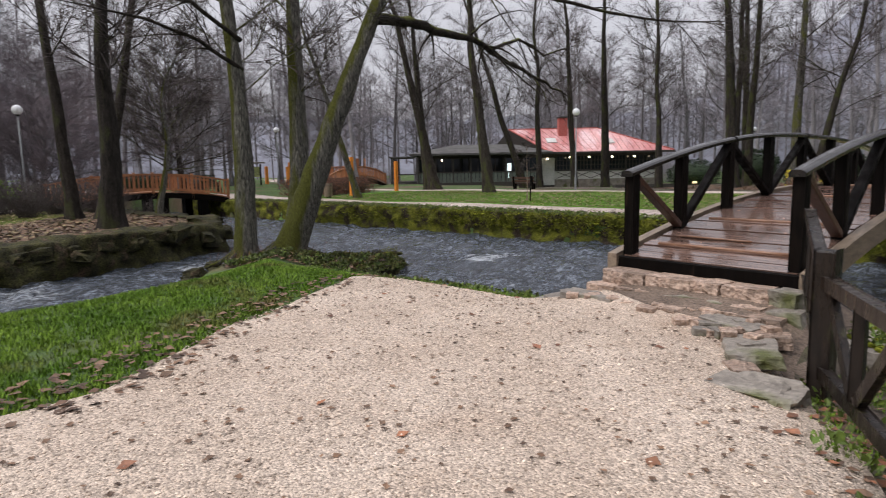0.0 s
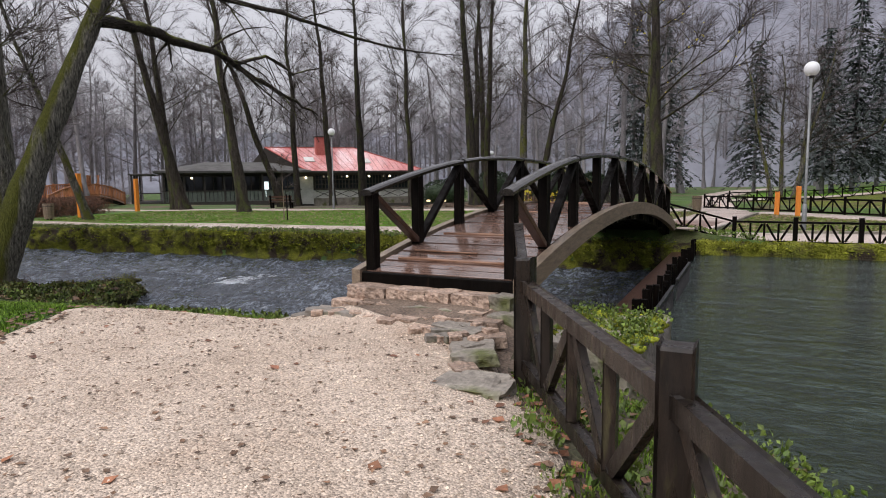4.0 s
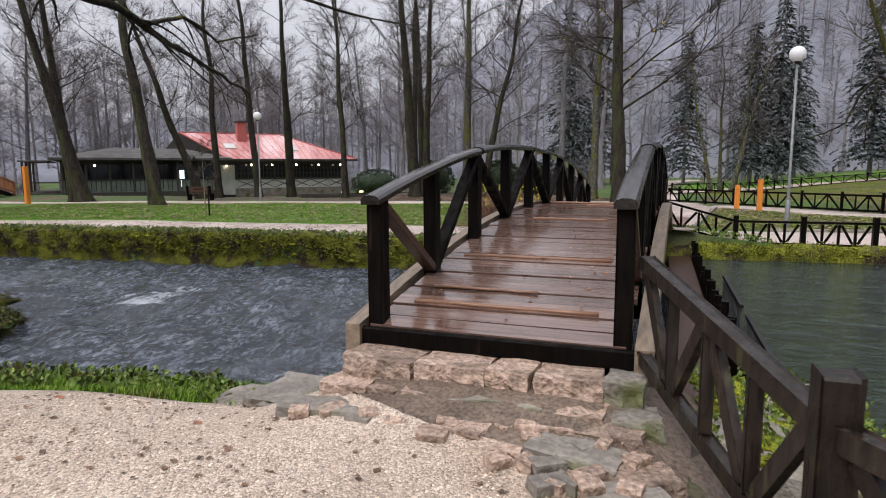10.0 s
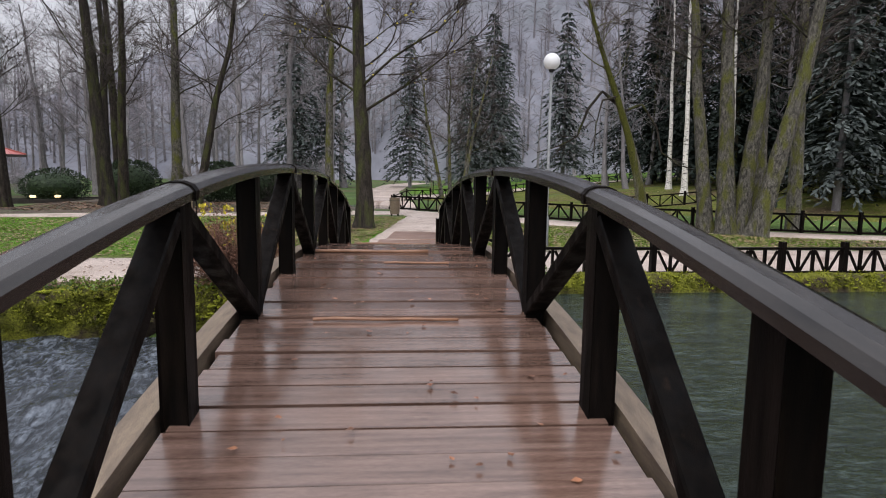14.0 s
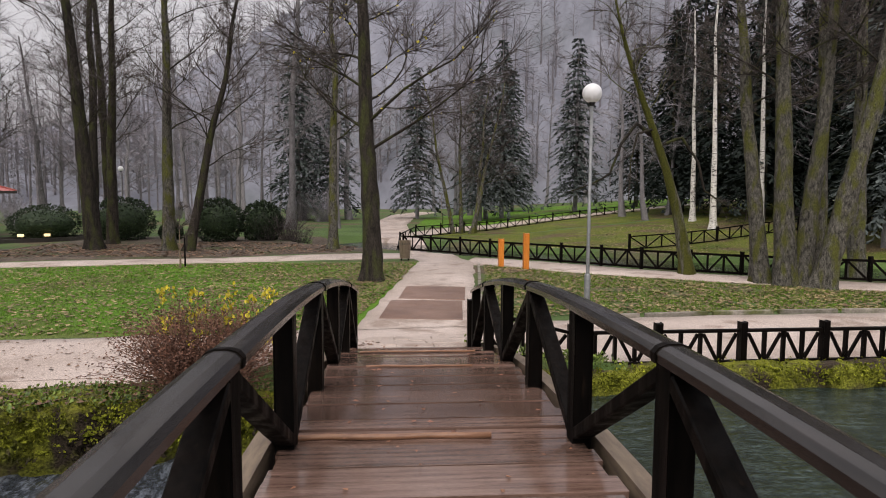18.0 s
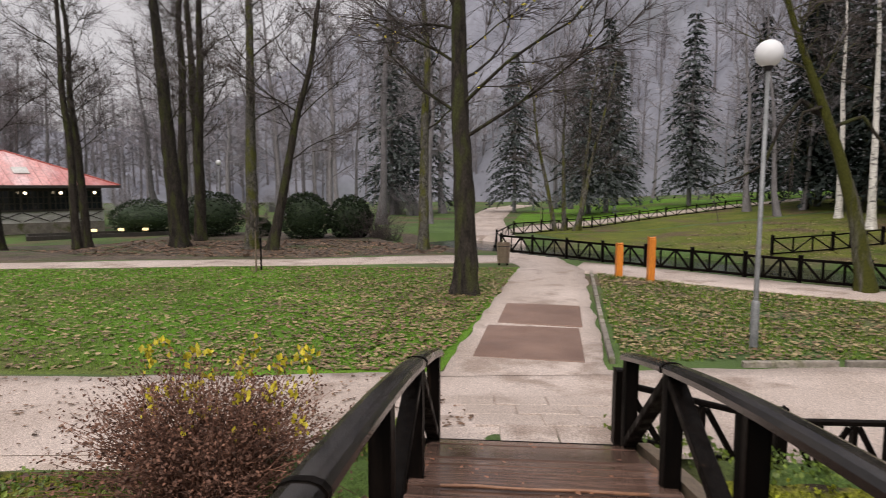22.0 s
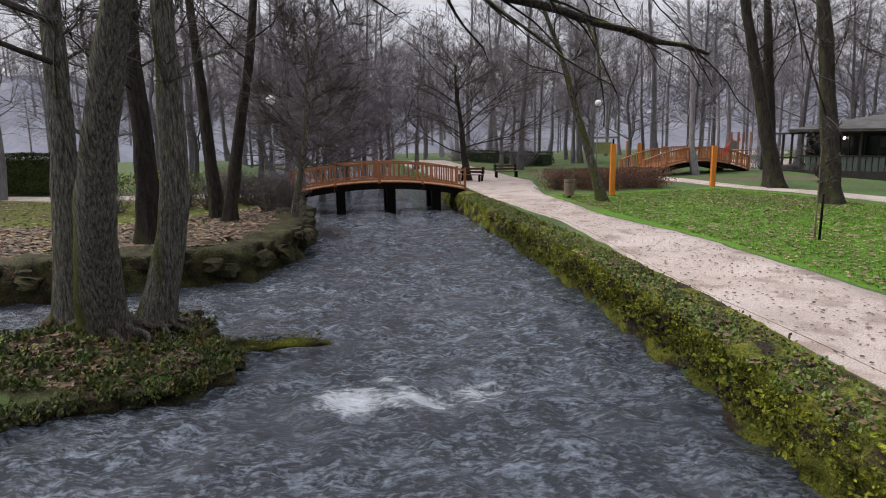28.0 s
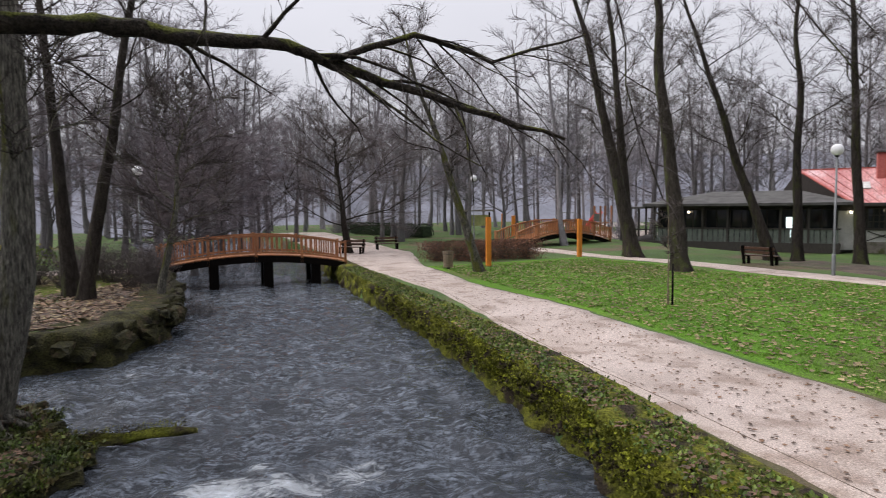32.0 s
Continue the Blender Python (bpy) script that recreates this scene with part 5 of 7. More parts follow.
for i, (x, y, r, h) in enumerate(((-46, 3.5, 0.2, 9), (-50, -4, 0.22, 10), (-44, -9, 0.2, 9), (-55, 6, 0.22, 10), (-52, 13, 0.2, 9), (-58, -2, 0.22, 11), (-49, 22.5, 0.18, 9), (-38, -9, 0.2, 9), (-60, 15, 0.22, 10), (-31, -9, 0.2, 11), (-28, -15, 0.2, 12), (-34, -19, 0.22, 12), (-40, -3.5, 0.2, 10), (-47, -17, 0.22, 12), (-43, 1.5, 0.2, 10), (-36, -26, 0.2, 12))):
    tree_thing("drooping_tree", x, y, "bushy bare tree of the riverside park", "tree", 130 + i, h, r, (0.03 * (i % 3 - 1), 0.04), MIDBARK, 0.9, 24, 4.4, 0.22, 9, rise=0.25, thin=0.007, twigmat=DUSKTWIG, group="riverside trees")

# the lawn's far edge
LAWN_TREES = [(-32.4, 25.0, -0.1, -0.2, 0.36, 17), (-33.8, 25.5, -0.02, -0.09, 0.30, 17), (-25.0, 23.1, -0.08, -0.08, 0.33, 17), (-28.4, 30.6, -0.2, -0.26, 0.27, 15), (-27.6, 31.4, -0.05, 0.02, 0.22, 17),
              (-25.8, 33.4, -0.06, -0.02, 0.24, 18), (-26.0, 37.9, -0.05, 0.03, 0.33, 19), (-22.5, 40.2, -0.02, -0.04, 0.22, 18), (-20.6, 36.5, -0.03, 0, 0.2, 18), (-14.5, 35.0, -0.07, 0, 0.36, 19),
              (-16.2, 38.8, 0.0, 0.06, 0.26, 19), (-15.1, 38.4, 0.05, -0.03, 0.26, 19), (-17.1, 43.3, 0, -0.08, 0.3, 19), (-10.7, 34.2, 0.02, -0.01, 0.26, 18), (-9.7, 34.0, 0.2, 0.06, 0.22, 14), (-2.85, 34.8, 0.01, 0.03, 0.22, 17)]
for i, (x, y, lx, ly, r, h) in enumerate(LAWN_TREES):
    r *= 1.18
    tree_thing("park_tree", x, y, ("bare dark park tree leaning to one side" if abs(lx) + abs(ly) > 0.2 else "tall straight bare park tree"), "tree", 40 + i, h, r, (lx, ly),
               GREYBARK if i in (15, 13) else BARK, 0.5, 20, 3.4, 0.3, 8, rise=0.6, thin=0.009, group="trees beyond the lawn")
tree_thing("path_tree", -0.62, 23.2, "dark ringed trunk beside the cross path", "tree", 60, 16, 0.335, (-0.035, 0.05), BARK, 0.3, 24, 4.4, 0.26, 12, rise=0.22)
ptree = bpy.data.objects["path_tree"]
rg = random.Random(61)
bwk = [o for o in ptree.children if o.name.startswith("branchwork")][0]
pick = [v.co.copy() for v in bwk.data.vertices if v.co.z > 3.5]
V, F = leaf_cloud(420, rg, lambda: (rg.choice(pick), (rg.uniform(-1, 1), rg.uniform(-1, 1), -0.6)), 0.085)
o = mesh_object("last_leaf_scatter", V, F, YELLOW, False)
o.parent = ptree
o["kind"] = "stuff"
# right of the path
moss_path = [Vector((-0.24 * h + 0.2 * math.sin(h * 0.55), 0.12 * h, h)) for h in (-0.3, 0.5, 1.2, 2, 3, 4, 5, 6, 7, 8, 9, 10)]
mt = tree_thing("mossy_tree", 10.6, 24.2, "slanting trunk coated in bright moss", "tree", 61, 10, 0.24, (0, 0), MOSSBARK, 0.2, 10, 2.6, 0.6, path=moss_path)
long_limb(mt, [(-1.1, 0.7, 4.9), (-1.8, 0.6, 5.4), (-2.5, 0.3, 4.6), (-2.9, 0.2, 3.6), (-3.6, 0, 3.2), (-4.6, -0.2, 2.9)], 0.075, 7, 5, BARK, 1.0)
long_limb(mt, [(-1.0, 0.6, 4.6), (-0.2, 0.4, 4.9), (0.4, 0.3, 4.0), (0.6, 0.2, 3.0), (1.4, 0.2, 2.5), (2.4, 0, 2.2)], 0.06, 8, 5, BARK, 0.9)
long_limb(mt, [(-1.2, 0.6, 5.2), (-1.9, 0.3, 5.0), (-2.2, 0.1, 4.0), (-2.25, 0.1, 2.6)], 0.05, 9, 4, BARK, 0.8)
for i, (x, y, lx, ly, r) in enumerate(((12.4, 21.4, -0.03, 0.05, 0.27), (12.0, 22.0, -0.07, 0.1, 0.22), (13.2, 20.8, 0.16, -0.1, 0.27), (12.9, 21.3, 0.07, 0.0, 0.24), (14.2, 22.4, 0.02, 0.05, 0.22), (16.5, 23.4, 0.0, 0.05, 0.25))):
    tree_thing("lichen_tree", x, y, "grey lichened stem of a clump of trees", "tree", 70 + i, 14, r * 1.3, (lx, ly), GREYBARK, 0.35, 13, 2.8, 0.4, group="clump by the canal path")
for i, (x, y) in enumerate(((20.5, 40.5), (24.5, 41.8), (23.0, 48))):
    tree_thing("birch_tree", x, y, "white-barked birch on the slope", "tree", 80 + i, 16, 0.21, (-0.02, 0.01), BIRCH, 0.3, 14, 2.4, 0.4, 6, group="birches on the slope")
for i, (x, y, lx, ly) in enumerate(((4.6, 46.5, -0.2, 0), (5.2, 46.8, -0.02, 0.03), (5.9, 46.6, 0.22, 0), (6.2, 47.3, 0.1, 0.05))):
    tree_thing("grey_stem", x, y, "thin grey stem of a forked tree", "tree", 90 + i, 11, 0.17, (lx, ly), GREYBARK, 0.5, 12, 2.6, 0.3, 6, group="forked stems by the hill path")


def conifer(seed, h, r, name="spruce_tree"):
    """Trunk and drooping boughs of needle sprays."""
    rng = random.Random(seed)
    tr = ([], [])
    tube_data([(0, 0, -0.3), (0, 0, h * 0.5), (0, 0, h)], [0.2, 0.12, 0.02], 8, tr)
    nd = ([], [])
    V, F = nd
    k = 0
    z = h * 0.12
    while z < h * 0.98:
        for b in range(10):
            a = rng.uniform(0, 6.28)
            ln = r * (1 - z / h) ** 0.8 * rng.uniform(0.6, 1.15) + 0.15
            for s in range(max(4, int(ln * 10))):
                q = (s + rng.random()) / max(4, int(ln * 10))
                c = Vector((math.cos(a) * ln * q, math.sin(a) * ln * q, z - 0.45 * ln * q * q + rng.uniform(-0.05, 0.05)))
                d = Vector((math.cos(a + rng.uniform(-1.2, 1.2)), math.sin(a + rng.uniform(-1.2, 1.2)), rng.uniform(-0.9, 0.0))).normalized() * rng.uniform(0.25, 0.5)
                w = d.cross(Vector((rng.uniform(-0.6, 0.6), rng.uniform(-0.6, 0.6), 1))).normalized() * rng.uniform(0.05, 0.1)
                i = len(V)
                V += [c - w * 0.4, c + w * 0.4, c + d * 0.6 + w, c + d, c + d * 0.6 - w]
                F.append((i, i + 1, i + 2, i + 3, i + 4))
        z += h * 0.028
    return tr, nd


def meshes_of(sets):
    out = []
    for nm, data, m in sets:
        me = bpy.data.meshes.new(nm)
        me.from_pydata([tuple(v) for v in data[0]], [], [tuple(f) for f in data[1]])
        me.materials.append(m)
        me.shade_smooth()
        out.append((nm, me))
    return out


def plant(name, protos, x, y, scale, turn, label, category, group="", z=None):
    f = thing(name, (x, y, (gz(x, y) if z is None else z) - 0.1), label, category, group, turn)
    for nm, me in protos:
        o = new(nm, me)
        o.parent = f
        o.scale = (scale,) * 3
        if nm != "trunk":
            o["kind"] = "stuff"
    return f


SPRUCE, PALE = [], []
for s in (1, 2):
    tr, nd = conifer(s, 15, 3.0)
    SPRUCE.append(meshes_of((("trunk", tr, BARK), ("needlework", nd, NEEDLE))))
    PALE.append(meshes_of((("trunk", tr, FARBARK), ("needlework", nd, HAZENEEDLE))))
rng = random.Random(31)
for x, y, s in ((9.5, 66, 1.15), (12.5, 70, 1.3), (3.5, 74, 1.2), (-6, 72, 1.5), (-9, 68, 1.5), (26, 58, 1.3), (30, 66, 1.5), (33, 55, 1.4), (37, 62, 1.5), (29, 50, 1.2), (41, 52, 1.5), (36, 46, 1.4), (44, 60, 1.6), (33, 40, 1.4), (38, 37, 1.5), (42, 43, 1.6), (30, 33, 1.2), (35, 30, 1.4), (46, 34, 1.6), (22, 74, 1.4), (17, 86, 1.5), (25, 32, 1.1), (28, 37, 1.3), (26, 44, 1.3), (31, 45, 1.4), (34, 35, 1.4), (40, 30, 1.5), (38, 41, 1.5), (48, 46, 1.6), (52, 54, 1.7), (50, 66, 1.7), (43, 70, 1.6), (36, 72, 1.6), (57, 42, 1.7), (54, 34, 1.6), (33, 50, 1.3), (38, 55, 1.5), (29, 62, 1.4), (27, 52, 1.2), (60, 60, 1.8), (47, 78, 1.7), (31, 78, 1.5), (45, 40, 1.5)):
    plant("spruce_tree", (SPRUCE if x > 25 else PALE)[rng.randint(0, 1)], x, y, s * rng.uniform(0.85, 1.1), rng.uniform(0, 360), "dark green spruce among bare trees" if x > 25 else "spruce in the park, paled with haze", "tree", "spruces")

# far trees, whose bark and twig colours carry the haze
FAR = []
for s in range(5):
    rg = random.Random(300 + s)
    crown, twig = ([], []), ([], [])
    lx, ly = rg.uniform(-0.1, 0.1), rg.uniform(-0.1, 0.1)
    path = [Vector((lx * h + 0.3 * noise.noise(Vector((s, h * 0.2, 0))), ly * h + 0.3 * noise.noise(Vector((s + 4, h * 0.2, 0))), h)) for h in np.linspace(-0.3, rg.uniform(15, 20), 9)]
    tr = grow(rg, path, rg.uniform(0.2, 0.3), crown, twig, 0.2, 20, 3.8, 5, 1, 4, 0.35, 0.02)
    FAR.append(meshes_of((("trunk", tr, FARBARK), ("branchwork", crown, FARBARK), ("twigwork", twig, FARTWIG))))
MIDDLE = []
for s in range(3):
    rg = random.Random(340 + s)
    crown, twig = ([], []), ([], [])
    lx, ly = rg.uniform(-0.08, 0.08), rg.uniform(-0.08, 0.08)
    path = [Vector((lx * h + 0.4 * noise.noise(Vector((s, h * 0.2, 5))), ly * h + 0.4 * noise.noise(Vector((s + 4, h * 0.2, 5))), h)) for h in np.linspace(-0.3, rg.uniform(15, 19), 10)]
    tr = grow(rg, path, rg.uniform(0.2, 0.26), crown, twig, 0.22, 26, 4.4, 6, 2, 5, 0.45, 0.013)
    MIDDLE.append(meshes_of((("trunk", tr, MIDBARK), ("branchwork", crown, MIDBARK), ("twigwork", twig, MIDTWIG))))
rng = random.Random(78)
for i in range(54):
    a, r = radians(rng.uniform(116, 206)), rng.uniform(50, 88)
    x, y = r * math.cos(a), 8 + r * math.sin(a)
    if -56 < x < -19 and 28 < y < 60:
        continue
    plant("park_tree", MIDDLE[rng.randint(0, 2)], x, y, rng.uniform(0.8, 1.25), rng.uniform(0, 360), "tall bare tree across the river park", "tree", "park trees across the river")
rng = random.Random(77)
spots = []
tries = 0
while len(spots) < 235 and tries < 9000:
    tries += 1
    a, r = rng.uniform(-0.25, 3.6), 44 + 95 * rng.random() ** 1.2
    x, y = r * math.cos(a), 8 + r * math.sin(a)
    if y < -25 or (-56 < x < -19 and 30 < y < 58) or (-3.5 < x < 8 and y < 88) or (-62 < x < -38 and y < 34 and y > 6 and rng.random() < 0.75):
        continue
    if 4 < x < 50 and 44 < y < 88 and rng.random() < 0.55:
        continue
    if any((x - p) ** 2 + (y - q) ** 2 < 9 for p, q in spots):
        continue
    spots.append((x, y))
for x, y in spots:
    plant("bare_tree", FAR[rng.randint(0, 4)], x, y, rng.uniform(0.85, 1.35), rng.uniform(0, 360), "bare woodland tree tinted with haze", "tree", "woodland trees")
for i in range(34):
    a, r = rng.uniform(3.3, 5.9), rng.uniform(26, 60)
    x, y = r * math.cos(a), r * math.sin(a) - 6
    if y > -12 or -9 < x < 13:
        continue
    plant("clearing_tree", FAR[rng.randint(0, 4)], x, y, rng.uniform(0.8, 1.2), rng.uniform(0, 360), "bare haze-tinted tree behind the clearing", "tree", "trees behind the clearing")
# the wood on the valley side, too far to tell its trees apart
rgw = np.random.RandomState(9)
base_sets = []
for s in range(4):
    rg = random.Random(700 + s)
    V, F = [], []
    hgt = 15.0
    tube_data([(0, 0, -1), (rg.uniform(-0.3, 0.3), rg.uniform(-0.3, 0.3), hgt * 0.5), (rg.uniform(-0.6, 0.6), 0, hgt)], [0.2, 0.14, 0.03], 4, (V, F))
    for k in range(150):
        z = hgt * (0.2 + 0.8 * rg.random())
        a = rg.uniform(0, 6.28)
        ln = 3.0 * (1.1 - 0.7 * z / hgt) * rg.uniform(0.4, 1.1)
        p = Vector((0, 0, z)) + Vector((math.cos(a), math.sin(a), 0.3)) * ln * rg.uniform(0, 0.6)
        sliver(p, Vector((math.cos(a), math.sin(a), rg.uniform(0.1, 0.9))), ln, 0.035, (V, F), rg)
    base_sets.append((np.array([tuple(v) for v in V]), F))
WV, WF, off = [], [], 0
for i in range(1060):
    a, u = rgw.uniform(0, 2 * math.pi), rgw.rand()
    near = i % 3 == 0
    if i >= 860:
        near, a, u = False, rgw.uniform(0.7, 2.2), 0.45 * u
    elif i >= 640:
        near, u = False, 0.9 + 0.1 * u
    r = rgw.uniform(84, 106) if near else 104 + 75 * u
    x, y = r * math.cos(a), 8 + r * math.sin(a)
    if near and (-6 < x < 62 and y > 60):
        continue
    high = ridge(a)
    z = gz(x, y) if near else -1.5 + high * u ** 0.85 - 1
    bv, bf = base_sets[i % 4]
    t, s = rgw.uniform(0, 6.28), rgw.uniform(0.6, 1.15)
    c, q = math.cos(t) * s, math.sin(t) * s
    WV.append(np.stack([bv[:, 0] * c - bv[:, 1] * q + x, bv[:, 0] * q + bv[:, 1] * c + y, bv[:, 2] * s + z], 1))
    WF += [tuple(j + off for j in f) for f in bf]
    off += len(bv)
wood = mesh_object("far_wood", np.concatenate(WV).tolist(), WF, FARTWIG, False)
tagged(wood, "dense bare wood on the valley side, tinted with haze", "wood", kind="stuff")
SHRUB = []
for s in range(2):
    rg = random.Random(500 + s)
    twig = ([], [])
    for _ in range(90):
        a, b = rg.uniform(0, 6.28), rg.uniform(0.1, 0.9)
        d = Vector((math.cos(a) * b, math.sin(a) * b, 1)).normalized()
        p = Vector((rg.uniform(-0.3, 0.3), rg.uniform(-0.3, 0.3), -0.1))
        pts = [p]
        for k in range(5):
            d = (d + Vector((rg.uniform(-0.25, 0.25), rg.uniform(-0.25, 0.25), rg.uniform(-0.15, 0.1)))).normalized()
            pts.append(pts[-1] + d * rg.uniform(0.25, 0.45))
        tube_data(pts, [0.014, 0.012, 0.01, 0.008, 0.006, 0.004], 3, twig)
        for k in range(5):
            m = rg.randint(2, 5)
            e = pts[m] + Vector((rg.uniform(-1, 1), rg.uniform(-1, 1), rg.uniform(-0.3, 0.9))) * 0.35
            sliver(pts[m], e - pts[m], (e - pts[m]).length, 0.006, twig, rg)
    SHRUB.append(twig)
SHRUB_D = [meshes_of((("stemwork", t, TWIG),)) for t in SHRUB]
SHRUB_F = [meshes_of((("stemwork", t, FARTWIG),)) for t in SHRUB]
for x, y, s in ((-7.2, 40.6, 1.0), (-6.0, 40.8, 1.15), (-5.2, 40.2, 0.9), (-24.5, 3.0, 0.8), (-27, 0.9, 0.9), (-29, 0.3, 1.0), (-30.5, -0.6, 0.9), (-25.5, 0.6, 0.8), (-27.5, -3.5, 1.0), (-26.4, -1.9, 0.9), (-27.6, -0.6, 1.0), (-28.6, -1.6, 1.0), (-26.0, 1.2, 0.8), (-24.0, 1.9, 0.7), (-29.6, -2.4, 1.1)):
    plant("bare_shrub", SHRUB_D[rng.randint(0, 1)], x, y, s, rng.uniform(0, 360), "leafless brown shrub with many stems", "shrub", "bare shrubs")
for i in range(40):
    a, r = rng.uniform(0.3, 3.3), rng.uniform(55, 80)
    x, y = r * math.cos(a), 8 + r * math.sin(a)
    if -4 < x < 30 and y < 100:
        continue
    plant("bare_shrub", SHRUB_F[rng.randint(0, 1)], x, y, rng.uniform(1.2, 2.0), rng.uniform(0, 360), "leafless undergrowth in the wood, tinted with haze", "shrub", "woodland undergrowth")


# ---- leafy things ----
def ball_bush(x, y, rx, rz, label, material, seed, n=4200, size=0.12):
    rng = random.Random(seed)
    f = thing("clipped_bush", (x, y, gz(x, y)), label, "bush", "clipped bushes")

    def place():
        a, u = rng.uniform(0, 6.283), rng.uniform(-0.85, 1)
        q = math.sqrt(1 - u * u)
        d = Vector((q * math.cos(a), q * math.sin(a), u))
        k = rng.uniform(0.86, 1.03) + 0.1 * noise.noise(d * 3 + Vector((seed, 0, 0)))
        return Vector((d.x * rx * k, d.y * rx * k, rz * (0.46 + d.z * k * 0.54))), d
    V, F = leaf_cloud(n, rng, place, size)
    o = mesh_object("foliage", V, F, material, False)
    o.parent = f
    bm = bmesh.new()
    bmesh.ops.create_icosphere(bm, subdivisions=3, radius=1)
    for v in bm.verts:
        v.co = Vector((v.co.x * rx * 0.8, v.co.y * rx * 0.8, rz * (0.46 + v.co.z * 0.43)))
    part("inner_mass", bm, HEDGE, f)
    return f


for i, (x, y, r, z) in enumerate(((-15.9, 41.9, 1.75, 2.5), (-9.9, 40.3, 1.35, 2.5), (-24.5, 50, 2.3, 2.5), (-7.6, 41.2, 1.2, 2.3), (-13.0, 41.5, 0.6, 1.0))):
    ball_bush(x, y, r, z, "rounded dark evergreen bush" if z > 2 else "small dark evergreen bush", HEDGE, 600 + i)

# russet bush by the bridge's far end
rb = thing("russet_bush", (-2.75, 11.7, gz(-2.75, 12.2)), "russet twiggy bush with yellow leaf tips", "bush")
rng = random.Random(5)
tw = ([], [])
tips = []
for _ in range(620):
    a, b = rng.uniform(0, 6.28), rng.uniform(0.1, 1.15)
    d = Vector((math.cos(a) * b, math.sin(a) * b * 0.8, 1)).normalized()
    pts = [Vector((rng.uniform(-0.25, 0.25), rng.uniform(-0.2, 0.2), -0.2))]
    for k in range(5):
        d = (d + Vector((rng.uniform(-0.3, 0.3), rng.uniform(-0.3, 0.3), rng.uniform(-0.3, 0.1)))).normalized()
        pts.append(pts[-1] + d * rng.uniform(0.17, 0.36))
    tips += pts[2:]
    tube_data(pts, [0.008, 0.007, 0.006, 0.005, 0.004, 0.003], 3, tw)
o = mesh_object("stemwork", tw[0], tw[1], REDBUSH)
o.parent = rb
V, F = leaf_cloud(17000, rng, lambda: (rng.choice(tips) + Vector((rng.uniform(-0.12, 0.12), rng.uniform(-0.12, 0.12), rng.uniform(-0.1, 0.1))), (rng.uniform(-1, 1), rng.uniform(-1, 1), 0.3)), 0.034)
o = mesh_object("russet_leaves", V, F, REDBUSH, False)
o.parent = rb
spire = [Vector((rng.choice((0.35, 0.6, 0.85, -0.5, -0.1)) + rng.uniform(-0.07, 0.07), rng.uniform(-0.3, 0.3), 0.5 + 0.85 * rng.random() ** 0.7)) for _ in range(120)]
V, F = leaf_cloud(320, rng, lambda: (rng.choice(spire) + Vector((rng.uniform(-0.06, 0.06), rng.uniform(-0.06, 0.06), rng.uniform(-0.05, 0.05))), (0, 0, 1)), 0.065)
o = mesh_object("yellow_leaves", V, F, YELLOW, False)
o.parent = rb

# ---- restaurant beyond the lawn ----
def window(parent, x0, x1, z0, z1, y, nx, nz, frame_mat):
    w = new("window")
    w.parent = parent
    o = part("pane", box(x0, y - 0.02, z0, x1, y + 0.02, z1, 0), glass, w)
    for k in range(nx + 1):
        x = x0 + (x1 - x0) * k / nx
        part("mullion", box(x - 0.04, y - 0.06, z0, x + 0.04, y + 0.06, z1, 0), frame_mat, w)
    for k in range(nz + 1):
        z = z0 + (z1 - z0) * k / nz
        part("rail", box(x0, y - 0.05, z - 0.035, x1, y + 0.05, z + 0.035, 0), frame_mat, w)
    return w


BX, BY, BZ = -36.5, 44.9, -0.95
rest = thing("restaurant", (BX, BY, BZ), "low restaurant with red sheet roof and white plinth", "building", "", 48)
# local x runs along the front
part("wall", box(-1.6, 0, 0, 10.6, 9, 3.5, 0), DARKWALL, rest)
part("base_wall", box(-0.1, -0.1, 0, 10.7, -0.01, 0.78, 0), GREYSTONE, rest, "grey stone base course")
part("plinth_wall", box(-0.1, -0.08, 0.78, 10.68, -0.012, 1.6, 0), WHITEWALL, rest, "white rendered plinth with dark cross braces")
part("entrance_wall", box(-1.65, -0.12, 0.2, -0.12, -0.01, 2.95, 0), WHITEWALL, rest)
for k in range(6):
    a = 0.1 + k * 1.76
    for s in (0, 1):
        part("cross_brace", beam((a, -0.11, 0.86 if s else 1.53), (a + 1.66, -0.11, 1.53 if s else 0.86), 0.05, 0.06, 0), DARKWALL, rest)
    window(rest, a, a + 1.66, 1.72, 3.1, -0.05, 5, 3, DARKWALL)
part("sill_beam", box(-0.1, -0.16, 1.58, 10.7, -0.02, 1.7, 0), DARKWALL, rest)
part("eave_board", box(-0.95, -1.46, 3.3, 11.55, -1.4, 3.5, 0), DARKWALL, rest)


def roof_z(y):
    return 3.5 + (y + 1.4) / 6.2 * 2.6


bm = bmesh.new()
e = [(-0.9, -1.4, 3.5), (11.5, -1.4, 3.5), (11.5, 11, 3.5), (-6.0, 11, 3.5), (-4.2, 4.8, 6.1), (5.3, 4.8, 6.1)]
vs = [bm.verts.new(p) for p in e]
for f in ((0, 1, 5, 4), (1, 2, 5), (2, 3, 4, 5)):
    bm.faces.new([vs[i] for i in f])
bm.faces.new([vs[i] for i in (3, 2, 1, 0)])
roof = part("roof", bm, ROOFRED, rest, "wet red standing-seam roof")
bm = bmesh.new()
vs = [bm.verts.new(p) for p in (e[3], e[0], e[4])]
bm.faces.new(vs)
for q in bmesh.ops.extrude_face_region(bm, geom=bm.faces[:])["geom"]:
    if isinstance(q, bmesh.types.BMVert):
        q.co.x += 0.12
